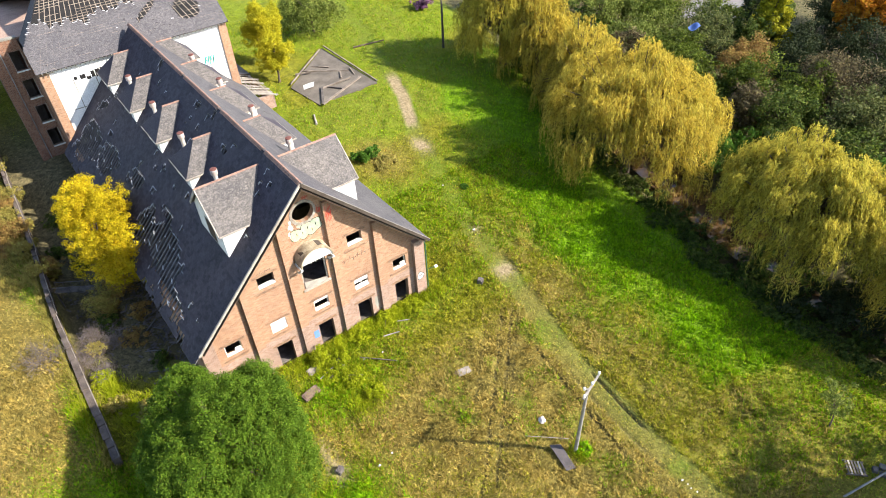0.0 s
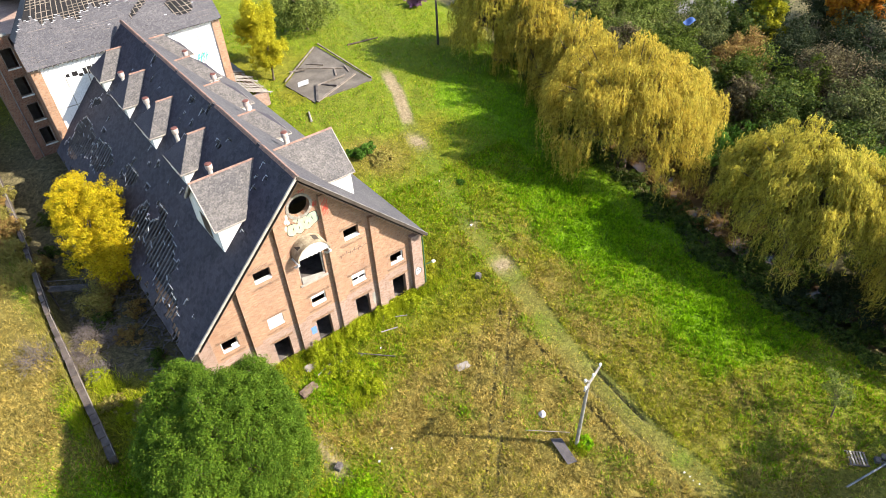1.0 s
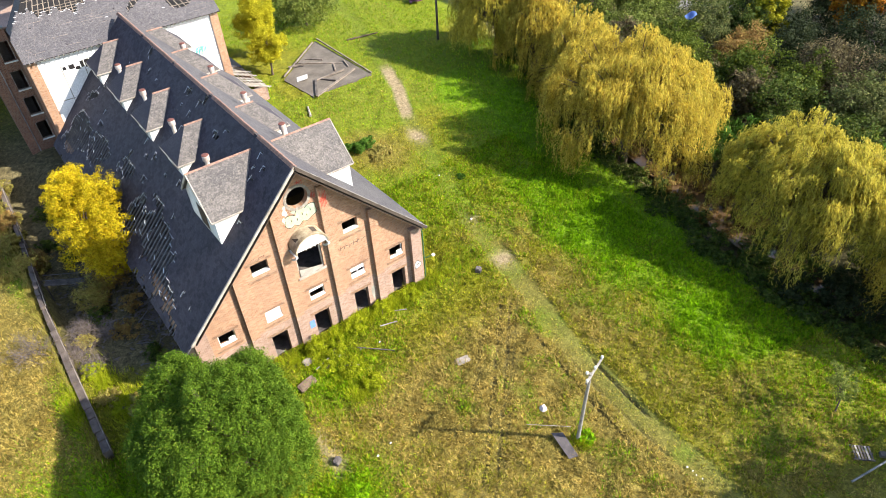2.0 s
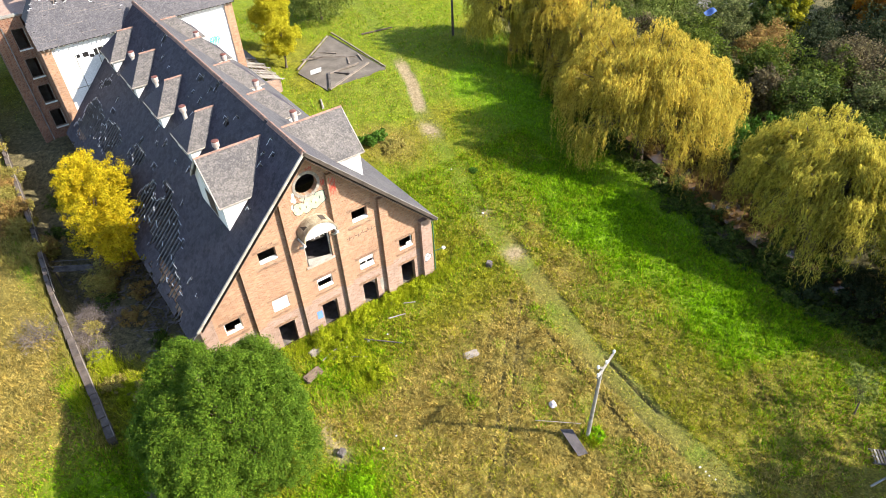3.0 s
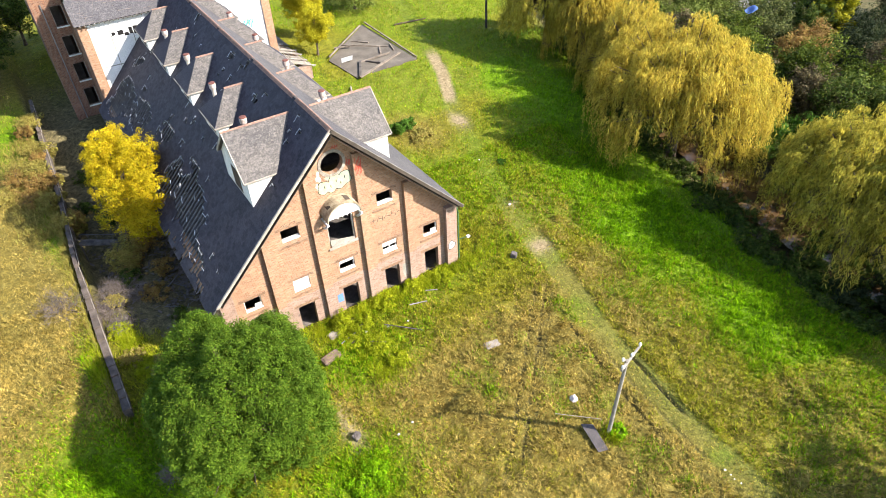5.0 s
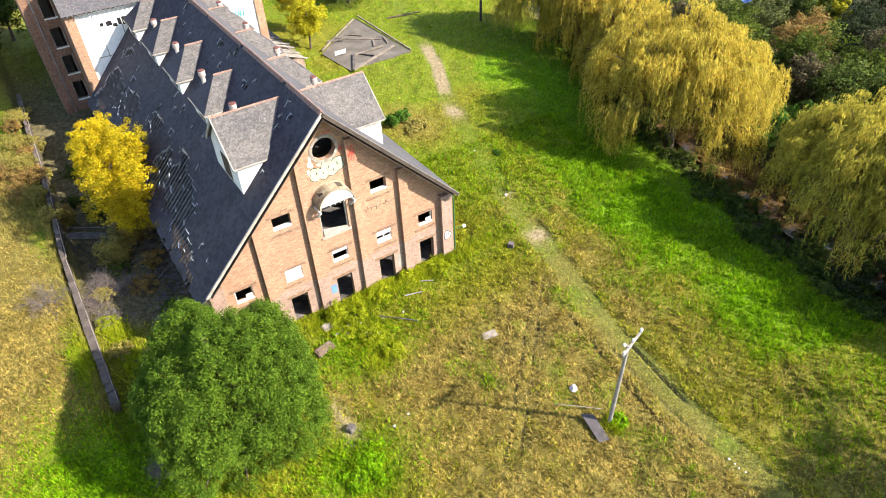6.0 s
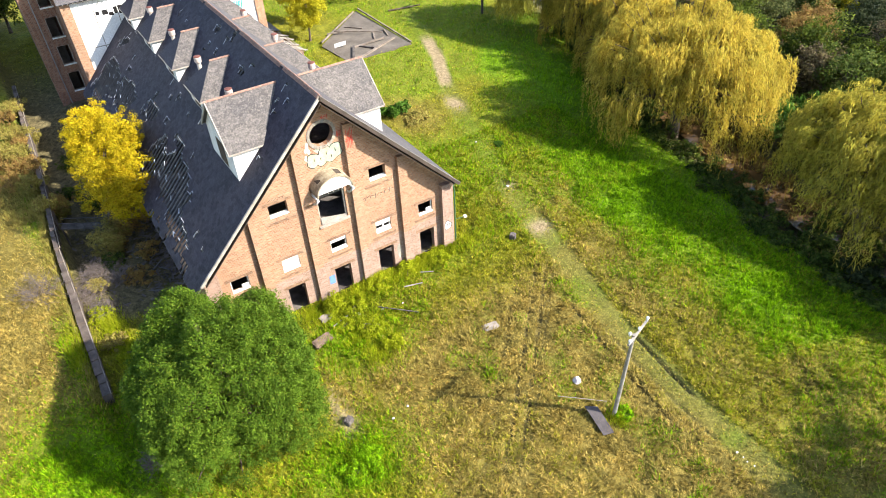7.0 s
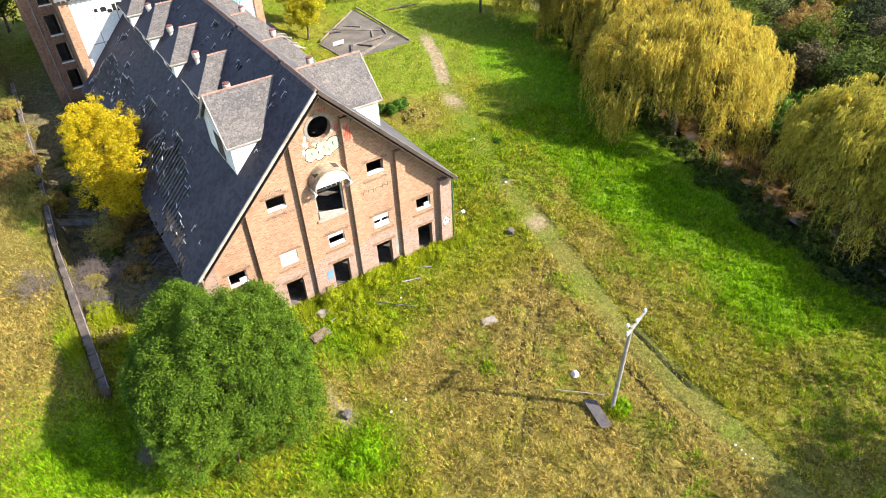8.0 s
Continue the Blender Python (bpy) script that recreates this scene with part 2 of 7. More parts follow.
M_LEAF_GREY = island_leaf("grey_green_leaf", [(0, (0.06, 0.08, 0.025)), (0.5, (0.115, 0.14, 0.04)), (1, (0.19, 0.195, 0.07))], 0.35, 0.35, 1.2)
M_LEAF_MOSS = island_leaf("mossy_green_leaf", [(0, (0.055, 0.085, 0.010)), (0.5, (0.105, 0.15, 0.017)), (1, (0.18, 0.215, 0.03))], 0.35, 0.4, 1.2)
M_LEAF_BROWN = island_leaf("withered_brown_leaf", [(0, (0.075, 0.055, 0.035)), (0.5, (0.14, 0.11, 0.06)), (1, (0.21, 0.185, 0.09))], 0.3, 0.3, 1.2)
M_LEAF_FRESH = island_leaf("fresh_green_leaf", [(0, (0.05, 0.12, 0.012)), (0.5, (0.08, 0.19, 0.018)), (1, (0.13, 0.26, 0.03))])
M_LEAF_RUSSET = island_leaf("russet_leaf", [(0, (0.26, 0.15, 0.055)), (0.5, (0.42, 0.25, 0.085)), (1, (0.42, 0.34, 0.10))], 0.3, 0.45)
M_LEAF_ORANGE = island_leaf("orange_autumn_leaf", [(0, (0.42, 0.13, 0.01)), (0.5, (0.6, 0.22, 0.015)), (1, (0.65, 0.32, 0.02))])
M_LEAF_LIME = island_leaf("lime_conifer_leaf", [(0, (0.2, 0.22, 0.01)), (0.5, (0.38, 0.36, 0.015)), (1, (0.48, 0.44, 0.02))])
M_LEAF_PURPLE = island_leaf("purple_flower", [(0, (0.12, 0.06, 0.12)), (0.5, (0.30, 0.13, 0.30)), (1, (0.45, 0.25, 0.42))])
M_LEAF_PALE = island_leaf("pale_soft_leaf", [(0, (0.12, 0.165, 0.03)), (0.5, (0.20, 0.25, 0.05)), (1, (0.30, 0.33, 0.08))])
M_LEAF_STRAW = island_leaf("straw_scrub_leaf", [(0, (0.24, 0.18, 0.045)), (0.5, (0.40, 0.32, 0.09)), (1, (0.42, 0.41, 0.09))])
# leaf colour darkened to paint in the deep shade these plants stand in
M_LEAF_SHADED = island_leaf("shade_darkened_leaf", [(0, (0.02, 0.032, 0.012)), (0.6, (0.038, 0.055, 0.02)), (1, (0.065, 0.075, 0.03))])
M_PINKROOF = mottled("pinkish_roof_screed", (0.34, 0.22, 0.17), (0.46, 0.32, 0.25), 0.8, 10, 0.9)
M_TWIG = mottled("bare_grey_twig", (0.13, 0.10, 0.09), (0.27, 0.22, 0.19), 3, 20, 0.9)
M_GRASS = island_leaf("meadow_blade", [(0, (0.19, 0.205, 0.010)), (0.5, (0.33, 0.34, 0.02)), (1, (0.46, 0.43, 0.045))], 0.25, 0.35, 4.6)
M_GRASS_LUSH = island_leaf("lush_grass_blade", [(0, (0.12, 0.27, 0.003)), (0.5, (0.21, 0.42, 0.004)), (1, (0.32, 0.52, 0.008))], 0.25, 0.4, 4.6)
M_GRASS_DRY = island_leaf("dry_grass_blade", [(0, (0.24, 0.175, 0.038)), (0.5, (0.39, 0.293, 0.074)), (1, (0.52, 0.413, 0.135))], 0.25, 0.3, 4.6)
M_WEED = island_leaf("tall_yellow_green_weed", [(0, (0.27, 0.35, 0.008)), (0.5, (0.42, 0.50, 0.014)), (1, (0.56, 0.57, 0.04))], 0.25, 0.5)


# ---- building kit ----
def part(name, bm, material, parent=None, label="", kind="", smooth=False):
    """Links a bmesh as one mesh object, under a thing or a part."""
    me = bpy.data.meshes.new(name)
    bm.normal_update()
    bm.to_mesh(me)
    bm.free()
    return hang(name, me, material, parent, label, kind, smooth)


def hang(name, me, material, parent=None, label="", kind="", smooth=False):
    if smooth:
        for p in me.polygons:
            p.use_smooth = True
    me.materials.append(material)
    ob = new(name, me)
    if parent:
        ob.parent = parent
        if parent.type == "EMPTY":
            ob.matrix_parent_inverse = Matrix.Translation(-parent.location)
    return tagged(ob, label, kind=kind)


def thing(name, place, label, category, group="", kind=""):
    ob = new(name)
    ob.empty_display_size = 0.3
    ob.location = place
    return tagged(ob, label, category, group, kind)


def block(bm, lo, hi):
    x0, y0, z0 = lo
    x1, y1, z1 = hi
    prism(bm, [(x0, y0), (x1, y0), (x1, y1), (x0, y1)], z0, z1)


def prism(bm, plan, z0, z1):
    a = [bm.verts.new((x, y, z0)) for x, y in plan]
    b = [bm.verts.new((x, y, z1)) for x, y in plan]
    n = len(plan)
    bm.faces.new(a[::-1])
    bm.faces.new(b)
    for i in range(n):
        bm.faces.new((a[i], a[(i + 1) % n], b[(i + 1) % n], b[i]))


def slab(bm, pts, thick):
    """A plate with the corners pts, thick along its normal, downwards."""
    p = [Vector(q) for q in pts]
    nrm = (p[1] - p[0]).cross(p[2] - p[0]).normalized()
    if nrm.z < 0:
        p.reverse()
        nrm = -nrm
    a = [bm.verts.new(q) for q in p]
    b = [bm.verts.new(q - nrm * thick) for q in p]
    n = len(p)
    bm.faces.new(a)
    bm.faces.new(b[::-1])
    for i in range(n):
        bm.faces.new((b[i], b[(i + 1) % n], a[(i + 1) % n], a[i]))


def beam(bm, a, b, w, h=None):
    """A squared timber from a to b."""
    a, b = Vector(a), Vector(b)
    h = h or w
    d = (b - a).normalized()
    side = d.cross(Vector((0, 0, 1)))
    side = side.normalized() if side.length > 1e-4 else Vector((1, 0, 0))
    up = side.cross(d).normalized()
    ring = [side * w / 2 + up * h / 2, -side * w / 2 + up * h / 2, -side * w / 2 - up * h / 2, side * w / 2 - up * h / 2]
    p = [bm.verts.new(a + r) for r in ring]
    q = [bm.verts.new(b + r) for r in ring]
    bm.faces.new(p)
    bm.faces.new(q[::-1])
    for i in range(4):
        bm.faces.new((p[i], q[i], q[(i + 1) % 4], p[(i + 1) % 4]))


def rod(bm, pts, radii, n=8):
    """A tapering round limb along the points."""
    rings = []
    for i, p in enumerate(pts):
        p = Vector(p)
        d = (Vector(pts[min(i + 1, len(pts) - 1)]) - Vector(pts[max(i - 1, 0)])).normalized()
        s = d.orthogonal().normalized()
        u = d.cross(s)
        rings.append([bm.verts.new(p + (s * math.cos(k * 2 * math.pi / n) + u * math.sin(k * 2 * math.pi / n)) * radii[i]) for k in range(n)])
    for a, b in zip(rings, rings[1:]):
        for k in range(n):
            bm.faces.new((a[k], a[(k + 1) % n], b[(k + 1) % n], b[k]))
    bm.faces.new(rings[0][::-1])
    bm.faces.new(rings[-1])


def mesh_of(name, verts, quads):
    """A mesh from arrays of vertices (n, 3) and faces (m, 3) or (m, 4)."""
    me = bpy.data.meshes.new(name)
    verts, quads = np.asarray(verts, dtype=np.float32), np.asarray(quads, dtype=np.int32)
    me.vertices.add(len(verts))
    me.vertices.foreach_set("co", verts.ravel())
    me.loops.add(quads.size)
    me.loops.foreach_set("vertex_index", quads.ravel())
    me.polygons.add(len(quads))
    me.polygons.foreach_set("loop_start", np.arange(0, quads.size, quads.shape[1], dtype=np.int32))
    me.update(calc_edges=True)
    me.shade_flat()
    return me


def bmesh_boxes(items):
    bm = bmesh.new()
    for lo, hi in items:
        block(bm, lo, hi)
    return bm


rng = np.random.default_rng(7)


def rise(x, y):
    """The ground's height: it climbs gently behind, and drops into the creek."""
    x, y = np.asarray(x, dtype=float), np.asarray(y, dtype=float)
    z = 0.045 * np.clip(y, -60, 60)
    edge = np.interp(y, [-1, 15, 24, 38], [-16.75, -16.75, -16.25, -15.95])
    z = z + 1.1 * np.clip((edge - 0.1 - x) / 0.4, 0, 1) * np.clip((y + 6) / 8, 0, 1)
    line = 38.0 + 5.0 * np.sin(np.maximum((y + 6) * 0.05, -0.35)) + np.where(y > 10, (y - 10) * 0.35, 0)
    z = z - 2.2 * np.exp(-(((x - line) / 5.0) ** 2)) * (y > -400)
    # yard floor lowered by an assumed depth, to draw the building's shade further out
    t = np.clip((x + 16.4) / 0.3, 0, 1) * np.clip((-11.6 - x) / 2.0, 0, 1) * np.clip((y - 12) / 3, 0, 1) * np.clip((40 - y) / 4, 0, 1)
    z = z - 1.3 * t
    z = z + 0.10 * np.sin(x * 0.31 + 1.3) * np.sin(y * 0.27) + 0.05 * np.sin(x * 0.9 + y * 0.7)
    return z


# ---- ground ----
def lattice(n, seed):
    return np.random.default_rng(seed).random((n, n))


LAT = lattice(256, 3)


def fuzz(x, y, size, octaves=4):
    """Smooth random field from 0 to 1 with features of that size in metres."""
    out, amp, total = 0.0, 1.0, 0.0
    for o in range(octaves):
        u, v = np.asarray(x) / size + 37.1 * o + 100, np.asarray(y) / size + 17.7 * o + 100
        i, j = np.floor(u).astype(int), np.floor(v).astype(int)
        a, b = u - i, v - j
        a, b = a * a * (3 - 2 * a), b * b * (3 - 2 * b)
        i, j, i1, j1 = i % 256, j % 256, (i + 1) % 256, (j + 1) % 256
        out = out + amp * ((LAT[i, j] * (1 - a) + LAT[i1, j] * a) * (1 - b) + (LAT[i, j1] * (1 - a) + LAT[i1, j1] * a) * b)
        total, amp, size = total + amp, amp * 0.55, size / 2.1
    return out / total


def ease(v, a, b):
    t = np.clip((v - a) / (b - a), 0, 1)
    return t * t * (3 - 2 * t)


TRACK = [(12.2, -45), (12.7, -26.6), (12.8, -22.5), (13.2, -17), (13.7, -12.4), (14.6, -9.4), (16.2, -2.6), (17.0, 1.4), (18.5, 7.5), (20.5, 13.2), (22.1, 18.1), (23.7, 22.2), (26.1, 27.1), (28.2, 33.2), (33, 48), (38, 75)]


def off_track(x, y):
    """Distance to the worn track, signed: plus to the east."""
    ty, tx = np.array([p[1] for p in TRACK]), np.array([p[0] for p in TRACK])
    return (np.asarray(x) - np.interp(y, ty, tx)) * 0.93


ROWS_X, ROWS_SLANT = 4.9, 1.02
LUSH_EDGE = [(-26, 42), (-23.5, 26), (-21.5, 19.4), (-17, 20.4), (-14.6, 21.8), (-10.9, 20.2), (-2, 21.6), (3, 22.6), (9, 21.4), (17.7, 25.6), (27, 30.6), (31, 36), (36, 60)]


def spot(x, y, cx, cy, rx, ry=None):
    ry = ry or rx
    return np.exp(-(((x - cx) / rx) ** 2) - ((y - cy) / ry) ** 2)


def cover(x, y):
    """How lush, dry and bare the ground is at a place."""
    x, y = np.asarray(x, dtype=float), np.asarray(y, dtype=float)
    d = off_track(x, y)
    n, m = fuzz(x, y, 9), fuzz(x + 50, y - 20, 3)
    edge = np.interp(y, [p[0] for p in LUSH_EDGE], [p[1] for p in LUSH_EDGE])
    lush = ease(x - edge + (n - 0.5) * 5 + (m - 0.5) * 2.5, -1.2, 2.6)
    lush = np.maximum(lush, 0.5 * ease(x - edge + (n - 0.5) * 6, -6.5, 0.0) * ease(m, 0.35, 0.6) * ease(y, -16, -10))
    rich = 0.42 + 0.3 * ease(m + 0.5 * n, 0.55, 0.85) + 0.6 * spot(x, y, 23.5, -18.5, 4.0, 3.2) + 0.45 * spot(x, y, 27.5, -4, 6, 6) + 0.4 * spot(x, y, 33, 18, 5, 9)
    lush = lush * np.clip(rich, 0, 1)
    lush = np.maximum(lush, 0.4 * spot(x, y, 27, -27, 7, 6))
    lush = np.maximum(lush, 0.42 * ease(y + 0.3 * x, 4, 12) * (x > 9.5) * ease(n, 0.3, 0.55))
    lush = np.maximum(lush, ease(m + n, 1.0, 1.3) * 0.3 * (x > -14))
    lush = np.maximum(lush, 0.8 * spot(x, y, -16.5, -6.5, 4.5, 5) + 0.6 * spot(x, y, -20.5, -4, 3.5, 3.5) + 0.9 * spot(x, y, -6.5, -12.5, 3.2, 2.2) + 1.1 * spot(x, y, -5.6, -13.2, 1.2, 1.5))
    lush = np.maximum(lush, 0.35 * spot(x, y, 2, -1.6, 11, 1.6))
    lush = np.maximum(lush, 0.8 * spot(x, y, -2, -4.5, 3.5, 2.5))
    lush = np.maximum(lush, 0.9 * spot(x, y, -20, 39, 5, 6) + 0.8 * spot(x, y, -17.4, 20, 0.9, 3) + 0.8 * spot(x, y, -17.5, 3.5, 0.8, 3))
    dry = ease(-x, 15.5, 18.5) * ease(m + n * 0.8, 0.38, 0.68) * ease(y, -8, 0)
    field = ease(-d, -2.5, 2.0) * ease(-y, 3.5, 9.0) * ease(x, -6, -1)
    dry = np.maximum(dry, field * (0.55 + 0.45 * ease(n + 0.5 * m, 0.4, 0.7)))
    dry = np.maximum(dry, (0.3 + 0.5 * ease(n, 0.4, 0.62)) * ease(d, 0.8, 2.0) * ease(edge - x, 0.0, 3.0) * ease(-y, 2.0, 6.5))
    dry = np.maximum(dry, ease(n, 0.52, 0.68) * 0.6 * (d < 6))
    dry = np.maximum(dry, 0.9 * spot(x, y, 17, 19, 3, 5) + 0.6 * spot(x, y, 18, -30, 12, 6) + 0.5 * spot(x, y, 19, -14, 3, 6) + 0.9 * spot(x, y, -4.3, -8.5, 1.3, 4.5))
    lush, dry = np.clip(lush, 0, 1), np.clip(dry * (1 - 0.85 * np.clip(lush, 0, 1)), 0, 1)
    worn = ease(1.2 - np.abs(d + 0.3 * (m - 0.5)), 0, 0.45) * (1 - 0.55 * ease(y, -4, 6))
    bare = 0.95 * spot(x, y, 16.2, -2.6, 1.0, 0.8) + 0.9 * spot(x, y, 22.0, 18.1, 0.8, 1.5)
    bare = bare + ease(0.95 - np.abs(d + 0.6 * (m - 0.5)), 0, 0.5) * ease(y, 20.5, 23.5) * ease(-y, -35, -32)
    bare = np.maximum(bare, 0.5 * spot(x, y, 17.6, 3.2, 0.6) + 0.6 * spot(x, y, -5.3, -9.5, 0.6, 2.5))
    return lush, dry, np.clip(bare * (0.8 + m), 0, 1), np.clip(worn, 0, 1)


def mould(x, y):
    """Dark leaf mould: the sunken yard, and the woods across the creek."""
    line = 38.0 + 5.0 * np.sin(np.maximum((y + 6) * 0.05, -0.35)) + np.where(y > 10, (y - 10) * 0.35, 0)
    yard = ease(x, -16.6, -16.3) * ease(-x, 8.5, 9.0) * ease(y + 0.6 * (x + 12), 3.5, 6.0) * ease(-y, -60, -40)
    wood = ease(x - line + 4 * (fuzz(x, y, 5) - 0.5), -5.0, -2.0)
    return np.clip(np.maximum(yard, wood * 0.95), 0, 1)


def rut_lines(x, y):
    """Wheel ruts beside the track."""
    d = off_track(x, y)
    a = np.exp(-(((x - 11.95 - 0.15 * (y + 13.15)) / 0.11) ** 2)) * ease(y, -21.5, -20.5) * ease(-y, 9.5, 10.5)
    b = np.exp(-(((x - 13.9 - 0.1 * (y + 16)) / 0.11) ** 2)) * ease(y, -21, -20) * ease(-y, 14.5, 15.5)
    c = np.exp(-(((d + 0.75) / 0.1) ** 2)) * ease(y, -24, -22) * ease(-y, 13, 15) * 0.4
    return (a + b + c) * ease(fuzz(x, y, 1.2, 2), 0.12, 0.26)


def row_lines(x, y):
    """Old furrows across the dry field."""
    out = 0
    for x0, w, s in ((ROWS_X, 0.17, 1.0), (ROWS_X - 1.15, 0.17, 0.9), (ROWS_X - 2.9, 0.16, 0.45), (ROWS_X + 0.7, 0.13, 0.5)):
        out = out + s * np.exp(-(((x - x0 - ROWS_SLANT * (y + 15)) / w) ** 2))
    return out * ease(-y, 5.5, 7) * ease(y, -20, -16.5) * ease(fuzz(x + 7, y, 1.5, 2), 0.1, 0.26)


def spread(lo, hi, step, far):
    """Grid lines: even between lo and hi, then ever wider out to far."""
    mid = list(np.arange(lo, hi + step, step))
    out, g = [], step
    edge = mid[-1]
    while edge < far:
        g *= 1.35
        edge += g
        out.append(edge)
    left, g, edge = [], step, mid[0]
    while edge > -far:
        g *= 1.35
        edge -= g
        left.append(edge)
    return np.array(left[::-1] + mid + out)


def tussocks(x, y):
    """Small unevenness of the turf, over rise()."""
    return (fuzz(x, y, 0.9, 3) - 0.5) * 0.42


def build_ground():
    gx, gy = np.union1d(spread(-40, 62, 0.4, 2500), np.arange(2, 16, 0.13)), spread(-36, 70, 0.35, 2500)
    X, Y = np.meshgrid(gx, gy)
    Z = rise(X, Y)
    near = np.exp(-((np.clip(np.abs(X - 10) - 50, 0, None) / 20) ** 2) - (np.clip(np.abs(Y - 15) - 55, 0, None) / 20) ** 2)
    lush, dry, bare, worn = cover(X, Y)
    Z = Z + near * (tussocks(X, Y) * (1 - worn) * (1 - bare) - 0.06 * worn)
    d = off_track(X, Y)
    ruts = rut_lines(X, Y)
    rows = row_lines(X, Y)
    Z = Z - near * (0.3 * ruts + 0.36 * rows)
    under = (np.abs(X) < 9.6) & (Y > 0.2) & (Y < 60)
    Z = np.where(under, np.minimum(Z, -0.7), Z)
    V = np.stack([X, Y, Z], -1).reshape(-1, 3)
    ny, nx = X.shape
    idx = np.arange(nx * ny).reshape(ny, nx)
    Q = np.stack([idx[:-1, :-1], idx[:-1, 1:], idx[1:, 1:], idx[1:, :-1]], -1).reshape(-1, 4)
    me = mesh_of("ground", V, Q)
    # ruts and furrows also take the dark mould colour
    for label, values in (("lush", lush), ("dry", dry), ("bare", np.maximum(bare, 0.2 * np.maximum(ruts, rows) * near)), ("worn", worn), ("mould", np.maximum(mould(X, Y), near * np.clip(0.85 * ruts + 0.85 * rows, 0, 0.9)))):
        at = me.attributes.new(label, "FLOAT", "POINT")
        at.data.foreach_set("value", values.astype(np.float32).ravel())
    k = Nodes("meadow_ground", 0.95, 0, 0.15)

    def field(label):
        node = k.t.nodes.new("ShaderNodeAttribute")
        node.attribute_name = label
        return node.outputs["Fac"]
    mid = k.ramp(k.noise(1.3, 6, 0.7), [(0.3, (0.12, 0.125, 0.010)), (0.5, (0.205, 0.205, 0.017)), (0.72, (0.30, 0.28, 0.03))])
    green = k.ramp(k.noise(1.7, 6, 0.7), [(0.3, (0.08, 0.16, 0.003)), (0.55, (0.155, 0.285, 0.005)), (0.75, (0.24, 0.38, 0.010))])
    straw = k.ramp(k.noise(2.2, 7, 0.75), [(0.3, (0.13, 0.10, 0.02)), (0.5, (0.225, 0.178, 0.04)), (0.72, (0.33, 0.27, 0.075))])
    soil = k.ramp(k.noise(3, 6), [(0.3, (0.25, 0.185, 0.105)), (0.7, (0.46, 0.37, 0.23))])
    trod = k.ramp(k.noise(2.6, 6), [(0.3, (0.10, 0.135, 0.024)), (0.7, (0.17, 0.205, 0.044))])
    c = k.mix(k.math("MULTIPLY", field("worn"), 0.9), mid, trod)
    c = k.mix(field("dry"), c, straw)
    c = k.mix(field("lush"), c, green)
    c = k.mix(field("bare"), c, soil)
    c = k.mix(field("mould"), c, k.ramp(k.noise(2.2, 6), [(0.3, (0.075, 0.062, 0.038)), (0.5, (0.14, 0.12, 0.06)), (0.7, (0.24, 0.20, 0.11))]))
    fine = k.ramp(k.noise(9, 5, 0.75), [(0.33, (0.38, 0.4, 0.4)), (0.66, (1.4, 1.36, 1.32))])
    k.bump(k.noise(7, 6, 0.75), 0.9, 0.12)
    tuft = k.ramp(k.noise(3.2, 4), [(0.32, (0.7, 0.72, 0.7)), (0.66, (1.2, 1.18, 1.16))])
    m = k.done(k.mix(1.0, k.mix(1.0, c, tuft, "MULTIPLY"), fine, "MULTIPLY"))
    return hang("ground", me, m, None, "sunlit overgrown meadow with lush green and straw patches", "structure", True)


ground = build_ground()
tagged(ground, category="ground")

# ---- malthouse: the long gabled brick building ----
RIDGE, PITCH, HALF, EAVE_X, BACK = 15.6, 1.015, 9.1, 9.45, 34.2
FRONT_EDGE = -1.02
UNIT = 3.55


def roof_z(x):
    return RIDGE - PITCH * abs(x)


house = thing("brick_malthouse", (0, 17, 0), "derelict orange brick malthouse with a steep slate roof", "building")


def cells_wall(spans, y0, y1):
    """A wall along x out of upright pieces: x0, x1, then the bottom and top heights at both."""
    bm = bmesh.new()
    for x0, x1, b0, b1, t0, t1 in spans:
        c = [(x0, b0), (x1, b1), (x1, t1), (x0, t0)]
        f = [bm.verts.new((x, y0, z)) for x, z in c]
        g = [bm.verts.new((x, y1, z)) for x, z in c]
        bm.faces.new(f)
        bm.faces.new(g[::-1])
        for i in range(4):
            bm.faces.new((f[i], g[i], g[(i + 1) % 4], f[(i + 1) % 4]))
    bmesh.ops.remove_doubles(bm, verts=bm.verts, dist=1e-4)
    return bm


DOOR, WIN2, WIN3, LOAD = (0.62, -0.6, 2.15), (0.6, 3.65, 4.68), (0.62, 8.12, 9.1), (1.0, 6.15, 9.5)
OCULUS = (0.1, 12.68, 0.78)


